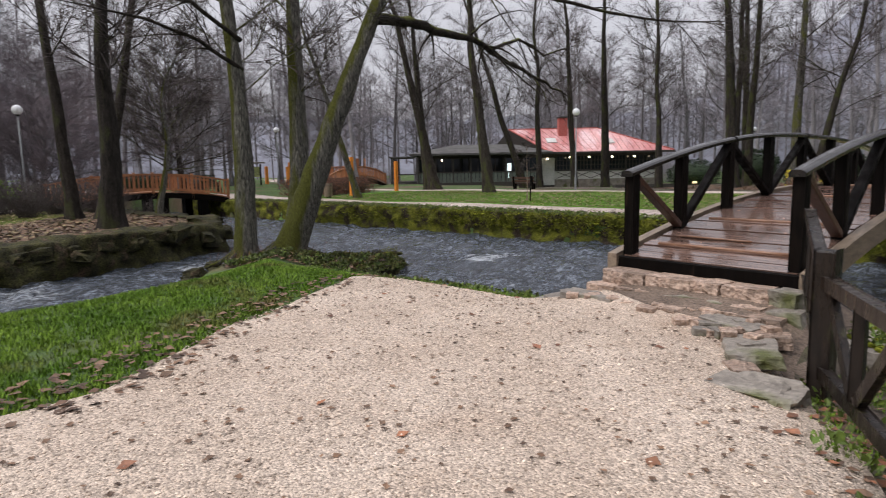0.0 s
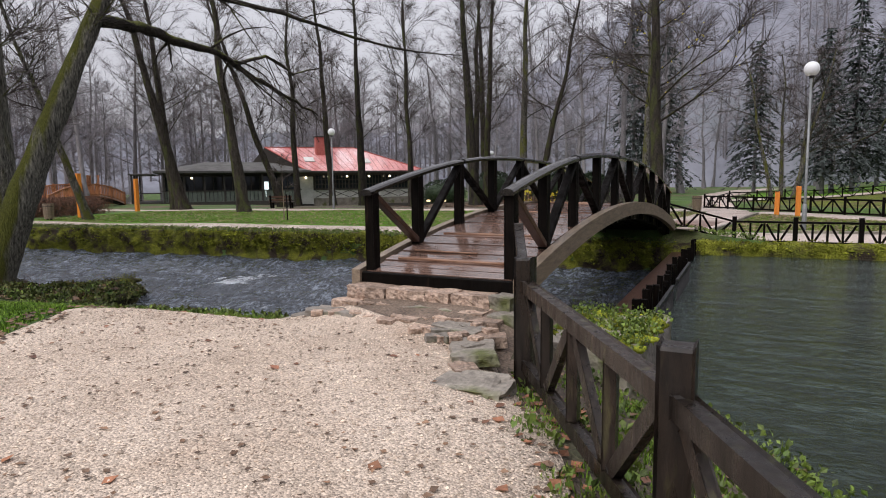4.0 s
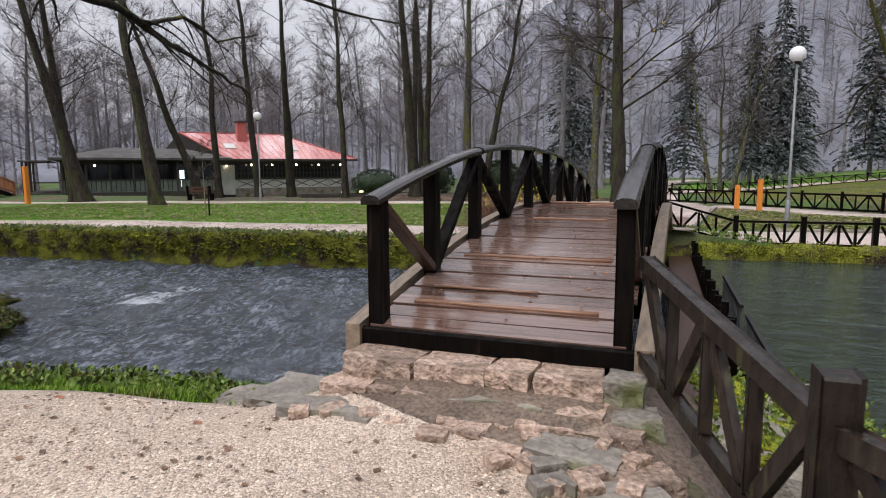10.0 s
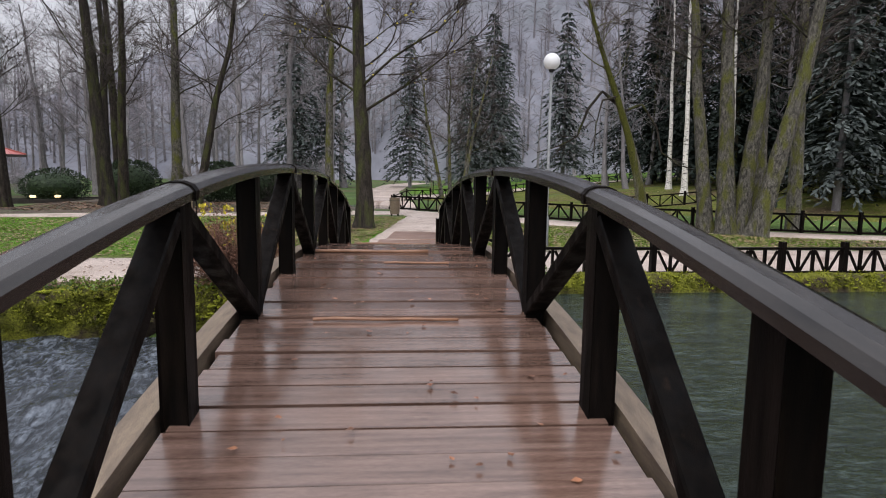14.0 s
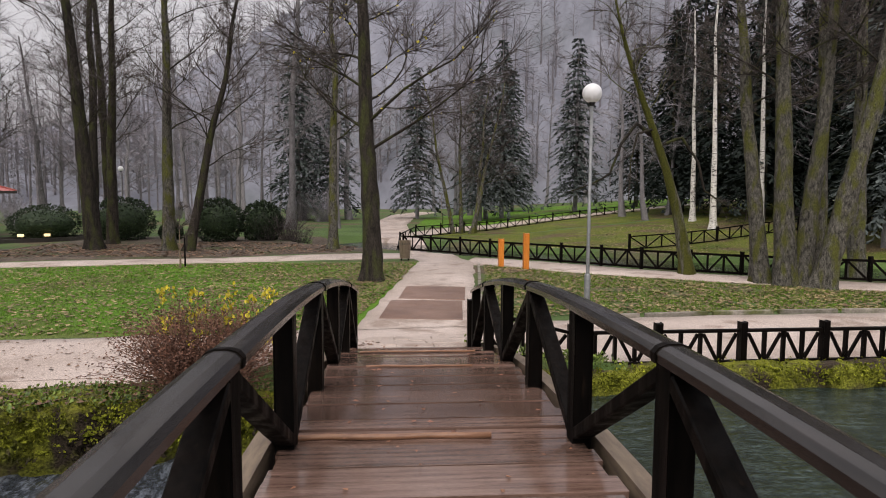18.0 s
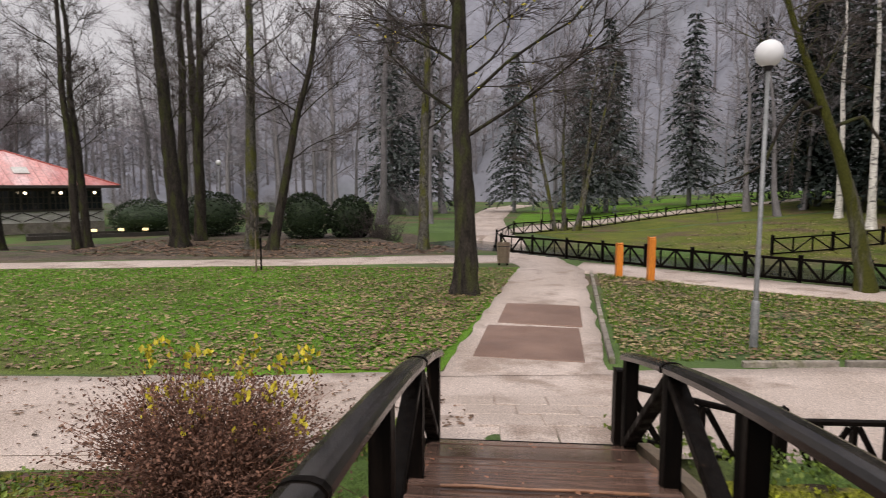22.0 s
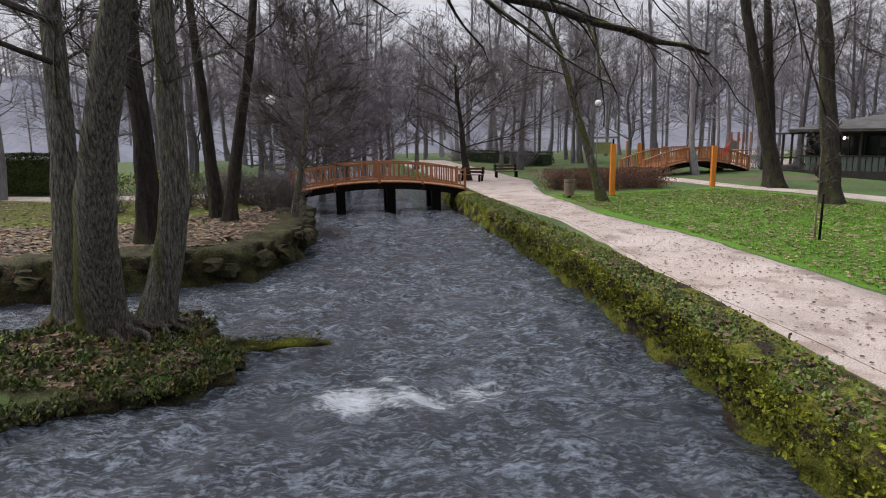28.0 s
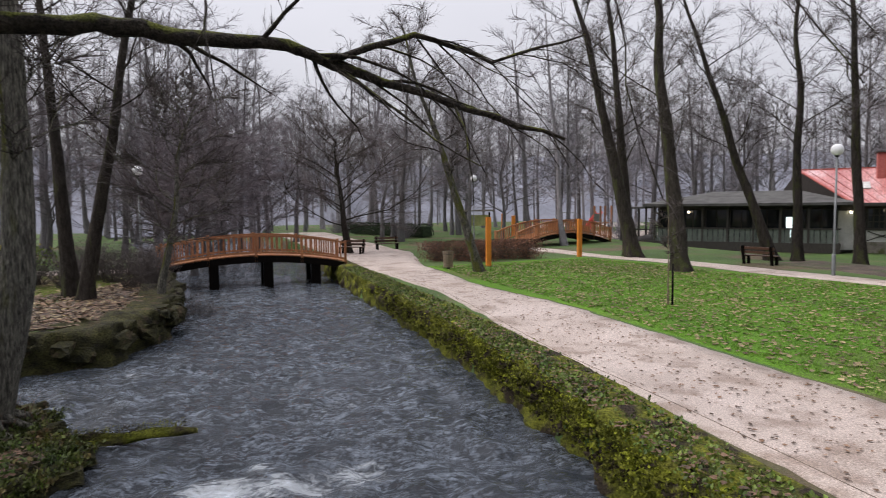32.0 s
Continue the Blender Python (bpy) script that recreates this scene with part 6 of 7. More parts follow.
bmesh.ops.recalc_face_normals(bm, faces=bm.faces)
part("gable_wall", bm, DARKWALL, rest, "dark boarded gable end")
for k in range(21):
    xe = -0.8 + 12.2 * (k + 0.5) / 21
    t = 1.0 if xe < 5.3 else max(0.06, (11.5 - xe) / 6.2)
    xr = xe - 3.3 * t * max(0.0, 1 - (xe + 0.9) / 6.2)
    part("seam", beam((xe, -1.38, 3.53), (xr, -1.4 + 6.2 * t, 3.53 + 2.6 * t), 0.06, 0.05, 0), ROOFRED, roof)
part("ridge_cap", beam((-4.25, 4.8, 6.12), (5.35, 4.8, 6.12), 0.24, 0.08, 0.01), BRICKRED, roof, "darker red ridge flashing")
part("hip_cap", beam((5.3, 4.8, 6.12), (11.5, -1.4, 3.53), 0.2, 0.07, 0.01), BRICKRED, roof)
part("verge_cap", beam((-4.2, 4.8, 6.12), (-0.9, -1.4, 3.53), 0.2, 0.07, 0.01), BRICKRED, roof)
for x, y in ((-0.2, 1.4), (5.6, 1.0)):
    part("skylight", beam((x, y - 0.55, roof_z(y - 0.55) + 0.06), (x, y + 0.55, roof_z(y + 0.55) + 0.06), 1.0, 0.09, 0.01), WHITEWALL, roof, "pale framed roof light")
ch = part("chimney", box(0.8, 2.7, 4.4, 1.7, 3.6, 7.1, 0.03), BRICKRED, rest, "red brick chimney")
part("chimney_cap", box(0.68, 2.58, 7.1, 1.82, 3.72, 7.22, 0.02), ROOFGREY, ch)
# glazed pavilion and open terrace to one side
part("pavilion_wall", box(-14.0, 0.6, 0, -1.65, 8, 3.35, 0), DARKWALL, rest)
for k in range(7):
    window(rest, -13.85 + k * 1.74, -12.25 + k * 1.74, 0.95, 3.05, 0.5, 2, 1, DARKWALL)
    part("veranda_post", box(-13.95 + k * 1.74, -1.36, 0.0, -13.81 + k * 1.74, -1.22, 3.4, 0), DARKWALL, rest)
for k in range(34):
    part("balustrade_board", box(-14.0 + k * 0.365, -1.3, 0.68, -13.69 + k * 0.365, -1.25, 1.64, 0), GREENBOARD, rest)
part("balustrade_rail", box(-14.1, -1.36, 1.64, -1.5, -1.2, 1.74, 0), DARKWALL, rest)
part("terrace_floor", box(-16.4, -1.4, 0.0, -1.5, 8, 0.68, 0), DARKWALL, rest)
part("pavilion_eave", box(-14.7, -2.0, 3.35, -0.6, 9, 3.55, 0.02), ROOFGREY, rest, "grey felted eave")
bm = bmesh.new()
vs = [bm.verts.new(p) for p in ((-14.7, -2.0, 3.55), (-0.6, -2.0, 3.55), (-0.6, 9, 3.55), (-14.7, 9, 3.55), (-10.2, 3.4, 4.5), (-4.0, 3.4, 4.5))]
for f in ((0, 1, 5, 4), (1, 2, 5), (2, 3, 4, 5), (3, 0, 4)):
    bm.faces.new([vs[i] for i in f])
part("hip_roof", bm, ROOFGREY, rest, "low grey hipped roof")
part("terrace_roof", box(-16.8, -1.2, 3.2, -14.72, 9, 3.34, 0.02), ROOFGREY, rest)
for y in (-1.1, 2.0, 5.1, 8.2):
    part("terrace_post", box(-16.6, y, 0.6, -16.43, y + 0.17, 3.22, 0), DARKWALL, rest)
part("terrace_rail", box(-16.4, -1.3, 1.5, -14.1, -1.22, 1.6, 0), DARKWALL, rest)
part("lit_door", box(-4.85, 0.42, 1.0, -4.45, 0.47, 2.5, 0), glow("lit_door_glass", (0.75, 0.9, 0.9), 0.9), rest, "narrow lit glass door")
for x, y, z in ((-0.9, -0.4, 2.85), (1.2, -1.2, 2.95), (3.1, -1.2, 2.95), (5.4, -1.2, 2.95), (7.6, -1.2, 2.95), (9.8, -1.2, 2.95), (-11.5, -0.4, 2.9)):
    bm = bmesh.new()
    bmesh.ops.create_uvsphere(bm, u_segments=10, v_segments=8, radius=0.1)
    o = part("wall_lamp", bm, WARM, rest, "small lit lamp under the eaves")
    o.location = (x, y, z)
LANTERN = glow("lantern_glass", (1.0, 0.78, 0.42), 0.9)
# low lanterns and a timber-edged bed before the building
for x, y in ((-26.2, 46.6), (-24.9, 47.6), (-23.6, 48.4)):
    f = thing("garden_lantern", (x, y, gz(x, y)), "low lit lantern on a dark foot", "lantern", "garden lanterns")
    part("foot", box(-0.06, -0.06, -0.05, 0.06, 0.06, 0.4, 0), DARKSTEEL, f)
    part("shade", box(-0.17, -0.12, 0.4, 0.17, 0.12, 0.58, 0.03), LANTERN, f, "warm lit shade")
edge = thing("bed_edging", (-29.0, 44.0, gz(-29.0, 44.0)), "dark timber edging of a raised bed", "edging", "", 38)
for y in (0.0, 2.6):
    part("board", box(0, y, -0.1, 11, y + 0.12, 0.3, 0.01), DARKWALL, edge)
for x in (0.0, 10.88):
    part("board", box(x, 0.12, -0.1, x + 0.12, 2.6, 0.3, 0.01), DARKWALL, edge)

# terrace furniture and play things beyond
slide = thing("play_slide", (-61, 37, gz(-61, 37)), "red plastic slide on a play tower", "slide")
part("chute", beam((-3.2, 0, 0.7), (0, 0, 2.6), 0.7, 0.12, 0.03), PLASTIC_RED, slide)
for s in (-1, 1):
    part("chute_side", beam((-3.2, s * 0.35, 0.8), (0, s * 0.35, 2.75), 0.06, 0.3, 0.02), PLASTIC_RED, slide)
    for q in (0.1, 1.5):
        part("tower_post", beam((q, s * 0.6, 0), (q, s * 0.6, 3.4), 0.14, 0.14, 0.01, up=(0, 1, 0)), OAK, slide)
part("platform", box(0, -0.7, 1.6, 1.6, 0.7, 1.72, 0.01), OAK, slide)
part("panel", box(0.1, -0.66, 1.8, 1.5, -0.6, 2.6, 0.01), GREENBOARD, slide)
swing = thing("swing_frame", (-72, 38, gz(-72, 38)), "grey steel swing frame with blue seats", "swing")
part("top_bar", tube_bm([(-2.6, 0, 2.6), (2.6, 0, 2.6)], [0.06, 0.06], 8), STEEL, swing)
for s in (-1, 1):
    for t in (-1, 1):
        part("leg", tube_bm([(s * 2.6, t * 0.9, 0), (s * 2.6, 0, 2.6)], [0.05, 0.05], 8), STEEL, swing)
    part("seat", box(s * 1.1 - 0.25, -0.12, 0.5, s * 1.1 + 0.25, 0.12, 0.62, 0.02), PLASTIC_BLUE, swing)
    for t in (-1, 1):
        part("chain", tube_bm([(s * 1.1 + t * 0.22, 0, 0.6), (s * 1.1 + t * 0.22, 0, 2.6)], [0.012, 0.012], 5), STEEL, swing)
for x, y, h in ((-64, 30, 2.4), (-66, 28, 2.0), (-58, 26.5, 1.9)):
    marker(x, y, h, 0.28, "orange play frame post on the playground")
info = thing("notice_board", (-62, 24, gz(-62, 24)), "roofed wooden notice board with green panel", "notice board", "", 75)
for s in (-1, 1):
    part("leg", beam((s * 1.2, 0, 0), (s * 1.2, 0, 2.3), 0.16, 0.16, 0.01, up=(0, 1, 0)), TIMBER, info)
    part("roof_side", beam((0, s * 0.28, 2.5), (0, s * 0.28 + 0.01, 2.5), 3.2, 0.08, 0), GREYSTONE, info)
part("panel", box(-1.1, -0.04, 0.9, 1.1, 0.04, 2.0, 0.01), mat("faded_green_notice", (0.3, 0.36, 0.12), (0.5, 0.48, 0.2), 3.0, 0.6, 0.0, 20, rand=0), info)
part("roof", beam((-1.7, 0, 2.42), (1.7, 0, 2.42), 0.9, 0.1, 0.02), GREYSTONE, info)

# saplings tied to stakes
def sapling(x, y, h, seed, label):
    f = tree_thing("sapling", x, y, label, "sapling", seed, h, 0.03, (0.01, 0.0), EDGE, 0.1, 7, 0.8, 0.5, 3, group="saplings on the lawn")
    part("stake", tube_bm([(0.16, 0.05, -0.2), (0.16, 0.05, 1.25)], [0.035, 0.03], 8), TIMBER, f, "dark support stake")


sapling(-17.0, 17.4, 2.9, 901, "thin pale sapling tied to a dark stake")
sapling(-7.9, 27.0, 2.4, 902, "thin sapling at the lawn's edge")
sapling(4.4, 54, 3.2, 903, "young tree on the meadow")

def hedge(p0, p1, w, h, label, seed, n=6200, leaf=None):
    rng = random.Random(seed)
    f = thing("hedge", (*p0, gz(*p0)), label, "hedge")
    a, b = Vector((0, 0, 0)), Vector((p1[0] - p0[0], p1[1] - p0[1], 0))
    d = (b - a).normalized()
    nr = Vector((-d.y, d.x, 0))

    def place():
        t, u = rng.random(), rng.uniform(-1, 1)
        z = rng.uniform(0.05, 1.0)
        face = rng.random()
        if face < 0.3:
            z, o = 1.0 + 0.06 * noise.noise(Vector((t * 9, u, 2))), nr * u * w / 2
        else:
            o = nr * (w / 2 * (1 if u > 0 else -1) * (1 + 0.2 * noise.noise(Vector((t * 14, z * 4, u > 0)))))
        return a.lerp(b, t) + o + Vector((0, 0, z * h)), nr * u
    V, F = leaf_cloud(n, rng, place, 0.13)
    o = mesh_object("foliage", V, F, leaf or HEDGE, False)
    o.parent = f
    part("inner_mass", beam(Vector((0, 0, h * 0.46)), b + Vector((0, 0, h * 0.46)), w * 0.7, h * 0.84, 0.05), leaf or HEDGE, f)


hedge((-37.0, -27), (-34.9, -11.0), 1.3, 2.2, "long clipped green hedge beside the path", 71, 24000, leaf=PRIVET)
hedge((-70, 12), (-58, 18), 1.5, 1.2, "low dark hedge in the park", 72)
for i, (x, y, s) in enumerate(((-26.5, -3.4, 0.8), (-28.5, -5.0, 0.9), (-25.6, -5.6, 0.8))):
    f = plant("yellowing_shrub", SHRUB_D[i % 2], x, y, s, 50 * i, "bushy shrub with last yellow-green leaves", "shrub", "yellowing shrubs")
    rg = random.Random(850 + i)
    V, F = leaf_cloud(700, rg, lambda: (Vector((rg.gauss(0, 0.55), rg.gauss(0, 0.55), rg.uniform(0.9, 1.6))), (0, 0, 1)), 0.09)
    o = mesh_object("foliage", V, F, YELLOW if i == 1 else HERB, False)
    o.parent = f
    o["kind"] = "stuff"
# low russet shrubs beside the lawn's corner
for i, (x, y, s) in enumerate(((-33.6, 13.9, 0.7), (-33.4, 15.2, 0.75), (-33.6, 16.5, 0.75), (-33.4, 17.7, 0.7), (-33.2, 18.8, 0.6), (-32.5, 16.0, 0.6))):
    f = plant("russet_shrub", SHRUB_D[i % 2], x, y, s, 60 * i, "low russet shrub at the lawn's corner", "shrub", "russet shrubs")
    rg = random.Random(800 + i)
    V, F = leaf_cloud(2600, rg, lambda: (Vector((rg.gauss(0, 0.5), rg.gauss(0, 0.5), rg.uniform(0.1, 1.15))), (0, 0, 1)), 0.075)
    o = mesh_object("foliage", V, F, REDBUSH, False)
    o.parent = f
    o["kind"] = "stuff"

# ---- weir below the bridge ----
o = mesh_object("bridge_abutment", [], [], GREYSTONE, False)
bm = bmesh.new()
bmesh.ops.create_cube(bm, size=1.0)
bmesh.ops.subdivide_edges(bm, edges=bm.edges[:], cuts=9, use_grid_fill=True)
for v in bm.verts:
    p = Vector((v.co.x * 0.95, v.co.y * 1.7, v.co.z * 1.3))
    v.co = p + v.co.normalized() * (0.07 * noise.noise(p * 3.1) + 0.04 * noise.noise(p * 9.0))
bm.to_mesh(o.data)
bm.free()
o.matrix_basis = pose(1.78, 0.55, -0.76, 0, 0, -8)
tagged(o, "mossy stone abutment beside the bridge end", "abutment")
weir = thing("timber_weir", (1.5, 6.5, -1.2), "wet brown plank weir with upright stakes", "weir")
part("dam_plate", beam((-0.02, -5.3, 0.62), (-0.02, 5.6, 0.62), 0.5, 0.07, 0.01), BRACE, weir, "wet reddish plank walkway")
part("dam_wall", box(-0.1, -5.3, -0.8, 0.06, 5.6, 0.6, 0.01), TIMBER, weir)
rng = random.Random(17)
for k in range(34):
    y = -5.1 + k * 0.32
    part("stake", beam((0.3 + rng.uniform(-0.03, 0.03), y, -0.8), (0.3 + rng.uniform(-0.04, 0.04), y + rng.uniform(-0.03, 0.03), 0.86 + rng.uniform(-0.1, 0.22)), 0.09, 0.07, 0.006, up=(0, 1, 0)), TIMBER, weir)
for y0 in (-4.6, -1.6):
    part("grille_frame", beam((0.55, y0, 0.95), (0.55, y0 + 2.4, 0.95), 0.05, 0.05, 0.004), DARKSTEEL, weir)
    part("grille_frame", beam((0.55, y0, 0.5), (0.55, y0 + 2.4, 0.5), 0.05, 0.05, 0.004), DARKSTEEL, weir)
    for k in range(17):
        part("grille_bar", tube_bm([(0.55, y0 + k * 0.15, 0.5), (0.55, y0 + k * 0.15 + 0.08, 0.95)], [0.008, 0.008], 4), DARKSTEEL, weir)

# ---- kerbs of the cross path, paving at the bridge's end ----
def kerb(line, label):
    f = thing("path_kerb", (*line[0], 0), label, "kerb", "path kerbs")
    ox, oy = line[0]
    for a, b in zip(line, line[1:]):
        n = max(1, int(math.hypot(b[0] - a[0], b[1] - a[1]) / 1.4))
        for k in range(n):
            p, q = [(a[0] + (b[0] - a[0]) * t, a[1] + (b[1] - a[1]) * t) for t in (k / n + 0.01, (k + 1) / n - 0.01)]
            part("kerb_piece", beam((p[0] - ox, p[1] - oy, gz(*p) + 0.02), (q[0] - ox, q[1] - oy, gz(*q) + 0.02), 0.1, 0.16, 0.012), GREYSTONE, f)


kerb([(1.95, 16.6), (2.55, 20.9), (3.5, 27.4)], "worn low kerb beside the cross path")
kerb([(4.0, 16.6), (10.8, 16.95), (20, 17.1)], "worn low kerb along the leafy bed")
pave = thing("paved_threshold", (0, 12.9, 0), "worn wet paving slabs at the bridge end", "paving")
rng = random.Random(3)
for r in range(4):
    x = -1.25
    while x < 1.35:
        w = rng.uniform(0.45, 0.8)
        y0 = 12.08 + r * 0.62
        part("slab", beam((x + w / 2, y0 - 12.9, gz(x, y0) + 0.015), (x + w / 2, y0 + 0.58 - 12.9, gz(x, y0 + 0.58) + 0.015), w - 0.02, 0.06, 0.008), PATH_M, pave)
        x += w
for y0, y1, x0, x1 in ((16.7, 19.2, -0.4, 1.5), (19.4, 21.6, 0.1, 1.9)):
    part("brown_patch", beam(((x0 + x1) / 2, y0 - 12.9, gz(0.6, y0) + 0.02), ((x0 + x1) / 2 + 0.3, y1 - 12.9, gz(0.6, y1) + 0.02), x1 - x0, 0.04, 0.01), SLABS, pave, "wet brown concrete patch")


# ---- loose leaves, herbs, grass ----
def scatter(name, spots, material, size, label, category, flat=True, seed=1):
    """Fallen leaves lying on the ground as one sheet of many small bent pieces."""
    rng = random.Random(seed)
    P = np.array(spots)
    Z = ground_z(P[:, 0], P[:, 1]) if P.shape[1] == 2 else P[:, 2]
    V, F = [], []
    for (x, y), z in zip(P[:, :2], Z):
        s = size * rng.uniform(0.55, 1.4)
        a = rng.uniform(0, 6.28)
        d, w = Vector((math.cos(a), math.sin(a), rng.uniform(-0.15, 0.25))), Vector((-math.sin(a), math.cos(a), rng.uniform(-0.25, 0.25)))
        c = Vector((x, y, z + 0.035 + rng.uniform(0, 0.01)))
        i = len(V)
        V += [c - d * s * 0.5, c - d * s * 0.1 + w * s * 0.42 + Vector((0, 0, s * 0.08)), c + d * s * 0.55, c - d * s * 0.1 - w * s * 0.42 + Vector((0, 0, s * 0.06)), c + Vector((0, 0, -0.004))]
        F += [(i, i + 4, i + 1), (i + 1, i + 4, i + 2), (i + 2, i + 4, i + 3), (i + 3, i + 4, i)]
    o = mesh_object(name, V, F, material, False)
    return tagged(o, label, category, kind="stuff")


def in_poly(n, poly, rng, keep=lambda x, y: True):
    xs, ys = [p[0] for p in poly], [p[1] for p in poly]
    out = []
    while len(out) < n:
        k = 4000
        a = np.array([[rng.uniform(min(xs), max(xs)), rng.uniform(min(ys), max(ys))] for _ in range(k)])
        ok = signed(a[:, 0], a[:, 1], list(poly)) > 0
        out += [tuple(p) for p in a[ok] if keep(*p)]
    return out[:n]


rng = random.Random(100)
GP = [(-4, -12), (-1.3, -6.8), (-1.6, -5.2), (-2.7, -3.8), (-3.9, -1.3), (-3.4, -0.2), (-2.0, 0.0), (-1.2, -0.7), (0.9, -0.95), (2.2, -3.0), (4.0, -7), (4.5, -12)]
scatter("gravel_leaves", in_poly(1300, GP, rng), DEADLEAF, 0.042, "scattered brown leaves on the gravel", "fallen leaves", seed=2)
scatter("rust_leaves", in_poly(60, GP, rng) + [(1.35 + 0.548 * q + rng.gauss(0.1, 0.28), -1.3 - q) for q in [rng.uniform(0, 6.5) for _ in range(330)]], RUSTLEAF, 0.07, "rust-coloured leaves along the fence foot", "fallen leaves", seed=3)
LP = [(-30, 13), (-16.6, 14.9), (-6, 15.7), (-1.05, 15.95), (0.33, 23.5), (1.1, 28.4), (-8, 28.2), (-20, 26), (-32, 22)]
scatter("lawn_leaves", in_poly(15000, LP, rng, lambda x, y: rng.random() < 0.24 + 0.8 * max(0, min(1, (x + 8) / 6)) * (0.5 + 0.5 * noise.noise(Vector((x * 0.4, y * 0.4, 0))))), TANLEAF, 0.1, "brown leaves strewn over the lawn", "fallen leaves", seed=4)
scatter("lawn_dark_leaves", in_poly(9000, LP, rng, lambda x, y: rng.random() < 0.12 + 0.9 * max(0, min(1, (x + 7) / 6)) * (0.5 + 0.5 * noise.noise(Vector((x * 0.5, y * 0.5, 7))))), DEADLEAF, 0.09, "darker wet leaves among the grass", "fallen leaves", seed=14)
RP = [(2.2, 16.9), (2.7, 20.9), (3.7, 27.2), (7, 24.5), (10.5, 22), (16, 19.2), (22, 17.4), (10.8, 17.1)]
scatter("bed_leaves", in_poly(6500, RP, rng), TANLEAF, 0.1, "thick layer of brown leaves under the trees", "fallen leaves", seed=5)
scatter("bed_dark_leaves", in_poly(2600, RP, rng), DEADLEAF, 0.1, "dark wet leaves under the trees", "fallen leaves", seed=15)
TP = [(-16, 31), (-8.8, 31), (-1.9, 33), (-1.5, 37), (-8, 39), (-18, 38), (-24, 34)]
scatter("wood_leaves", in_poly(5000, TP, rng), DEADLEAF, 0.14, "leaf litter below the park trees", "fallen leaves", seed=6)
BP = [(-29, 0.0), (-24.5, 1.3), (-20, 2.2), (-17.5, 1.4), (-16.4, -1.5), (-15.6, -6), (-15.4, -11), (-21.8, -12), (-21.7, -3.8), (-25.5, -0.6)]
scatter("bank_rust_leaves", in_poly(3500, BP, rng), TANLEAF, 0.12, "paler leaves covering the far-side bank", "fallen leaves", seed=17)
scatter("far_lawn_leaves", in_poly(2600, [(-26, 0.2), (-21.5, -3.4), (-21.3, -14), (-32, -16), (-30.6, -9), (-31, -1)], rng), TANLEAF, 0.12, "leaves strewn over the far lawn", "fallen leaves", seed=18)
scatter("bank_leaves", in_poly(8500, BP, rng), DEADLEAF, 0.13, "brown leaves covering the far-side bank", "fallen leaves", seed=7)
MP = [(6, 33), (12, 28.6), (24, 26), (34, 30), (30, 50), (14, 46)]
scatter("meadow_leaves", in_poly(4500, MP, rng), TANLEAF, 0.12, "brown leaves over the mossy meadow", "fallen leaves", seed=8)
PP = [(-28, 10.4), (-10.5, 12), (-4, 12.5), (0, 12.7), (-1.3, 15.7), (-6, 15.3), (-16, 14.4), (-28, 12.6)]
scatter("path_leaves", in_poly(1700, PP, rng), DEADLEAF, 0.06, "small brown leaves on the river path", "fallen leaves", seed=9)
dk = [(rng.uniform(-0.8, 0.8) + 0.01 * q, q) for q in [rng.uniform(0.35, 11.9) for _ in range(170)]]
scatter("deck_leaves", [(x, y, deck(y) - 0.02) for x, y in dk], RUSTLEAF, 0.036, "few wet leaves on the bridge deck", "fallen leaves", seed=10)


def tufts(name, spots, material, h, label, category, seed, blades=5, spread=0.05, lift=0.0):
    rng = random.Random(seed)
    P = np.array(spots)
    Z = (ground_z(P[:, 0], P[:, 1]) if P.shape[1] == 2 else P[:, 2]) + lift
    V, F = [], []
    for (x, y), z in zip(P[:, :2], Z):
        for _ in range(blades):
            a = rng.uniform(0, 6.28)
            r = rng.uniform(0, spread)
            c = Vector((x + r * math.cos(a * 3), y + r * math.sin(a * 3), z))
            d = Vector((math.cos(a) * 0.45, math.sin(a) * 0.45, 1)).normalized() * h * rng.uniform(0.5, 1.3)
            w = Vector((-math.sin(a), math.cos(a), 0)) * 0.006
            i = len(V)
            V += [c - w, c + w, c + d * 0.6 + w * 0.7 + Vector((0, 0, h * 0.1)), c + d]
            F += [(i, i + 1, i + 2), (i, i + 2, i + 3)]
    o = mesh_object(name, V, F, material, False)
    return tagged(o, label, category, kind="stuff")


NG = [(-1.3, -6.8), (-1.6, -5.2), (-2.7, -3.8), (-3.6, -2.4), (-4.3, -1.2), (-4.2, -0.5), (-3.7, 0.0), (-2.8, 0.05), (-2.0, 0.25), (-1.5, 0.1), (-1.3, 1.3), (-4, 1.2), (-8.3, 1.0), (-9, -1.5), (-8, -3.5), (-7.4, -6), (-6, -11), (-3.5, -12)]
tufts("shore_grass", in_poly(2600, [(-6.5, -0.8), (-6.8, 0.8), (-5.2, 1.0), (-2.5, 1.4), (-1.5, 1.2), (-1.6, 0.15), (-2.8, 0.02), (-3.7, 0.0), (-4.3, -0.6)], rng, lambda x, y: noise.noise(Vector((x * 1.4, y * 1.4, 2))) > -0.2), NEARBLADE, 0.085, "rough green grass between gravel and water", "grass", 16, 6)
tufts("bank_grass", in_poly(26000, NG, rng, lambda x, y: noise.noise(Vector((x * 0.9, y * 0.9, 8))) > -0.32 - 0.3 * rng.random()), NEARBLADE, 0.05, "bright green grass on the near bank", "grass", 11, 6)
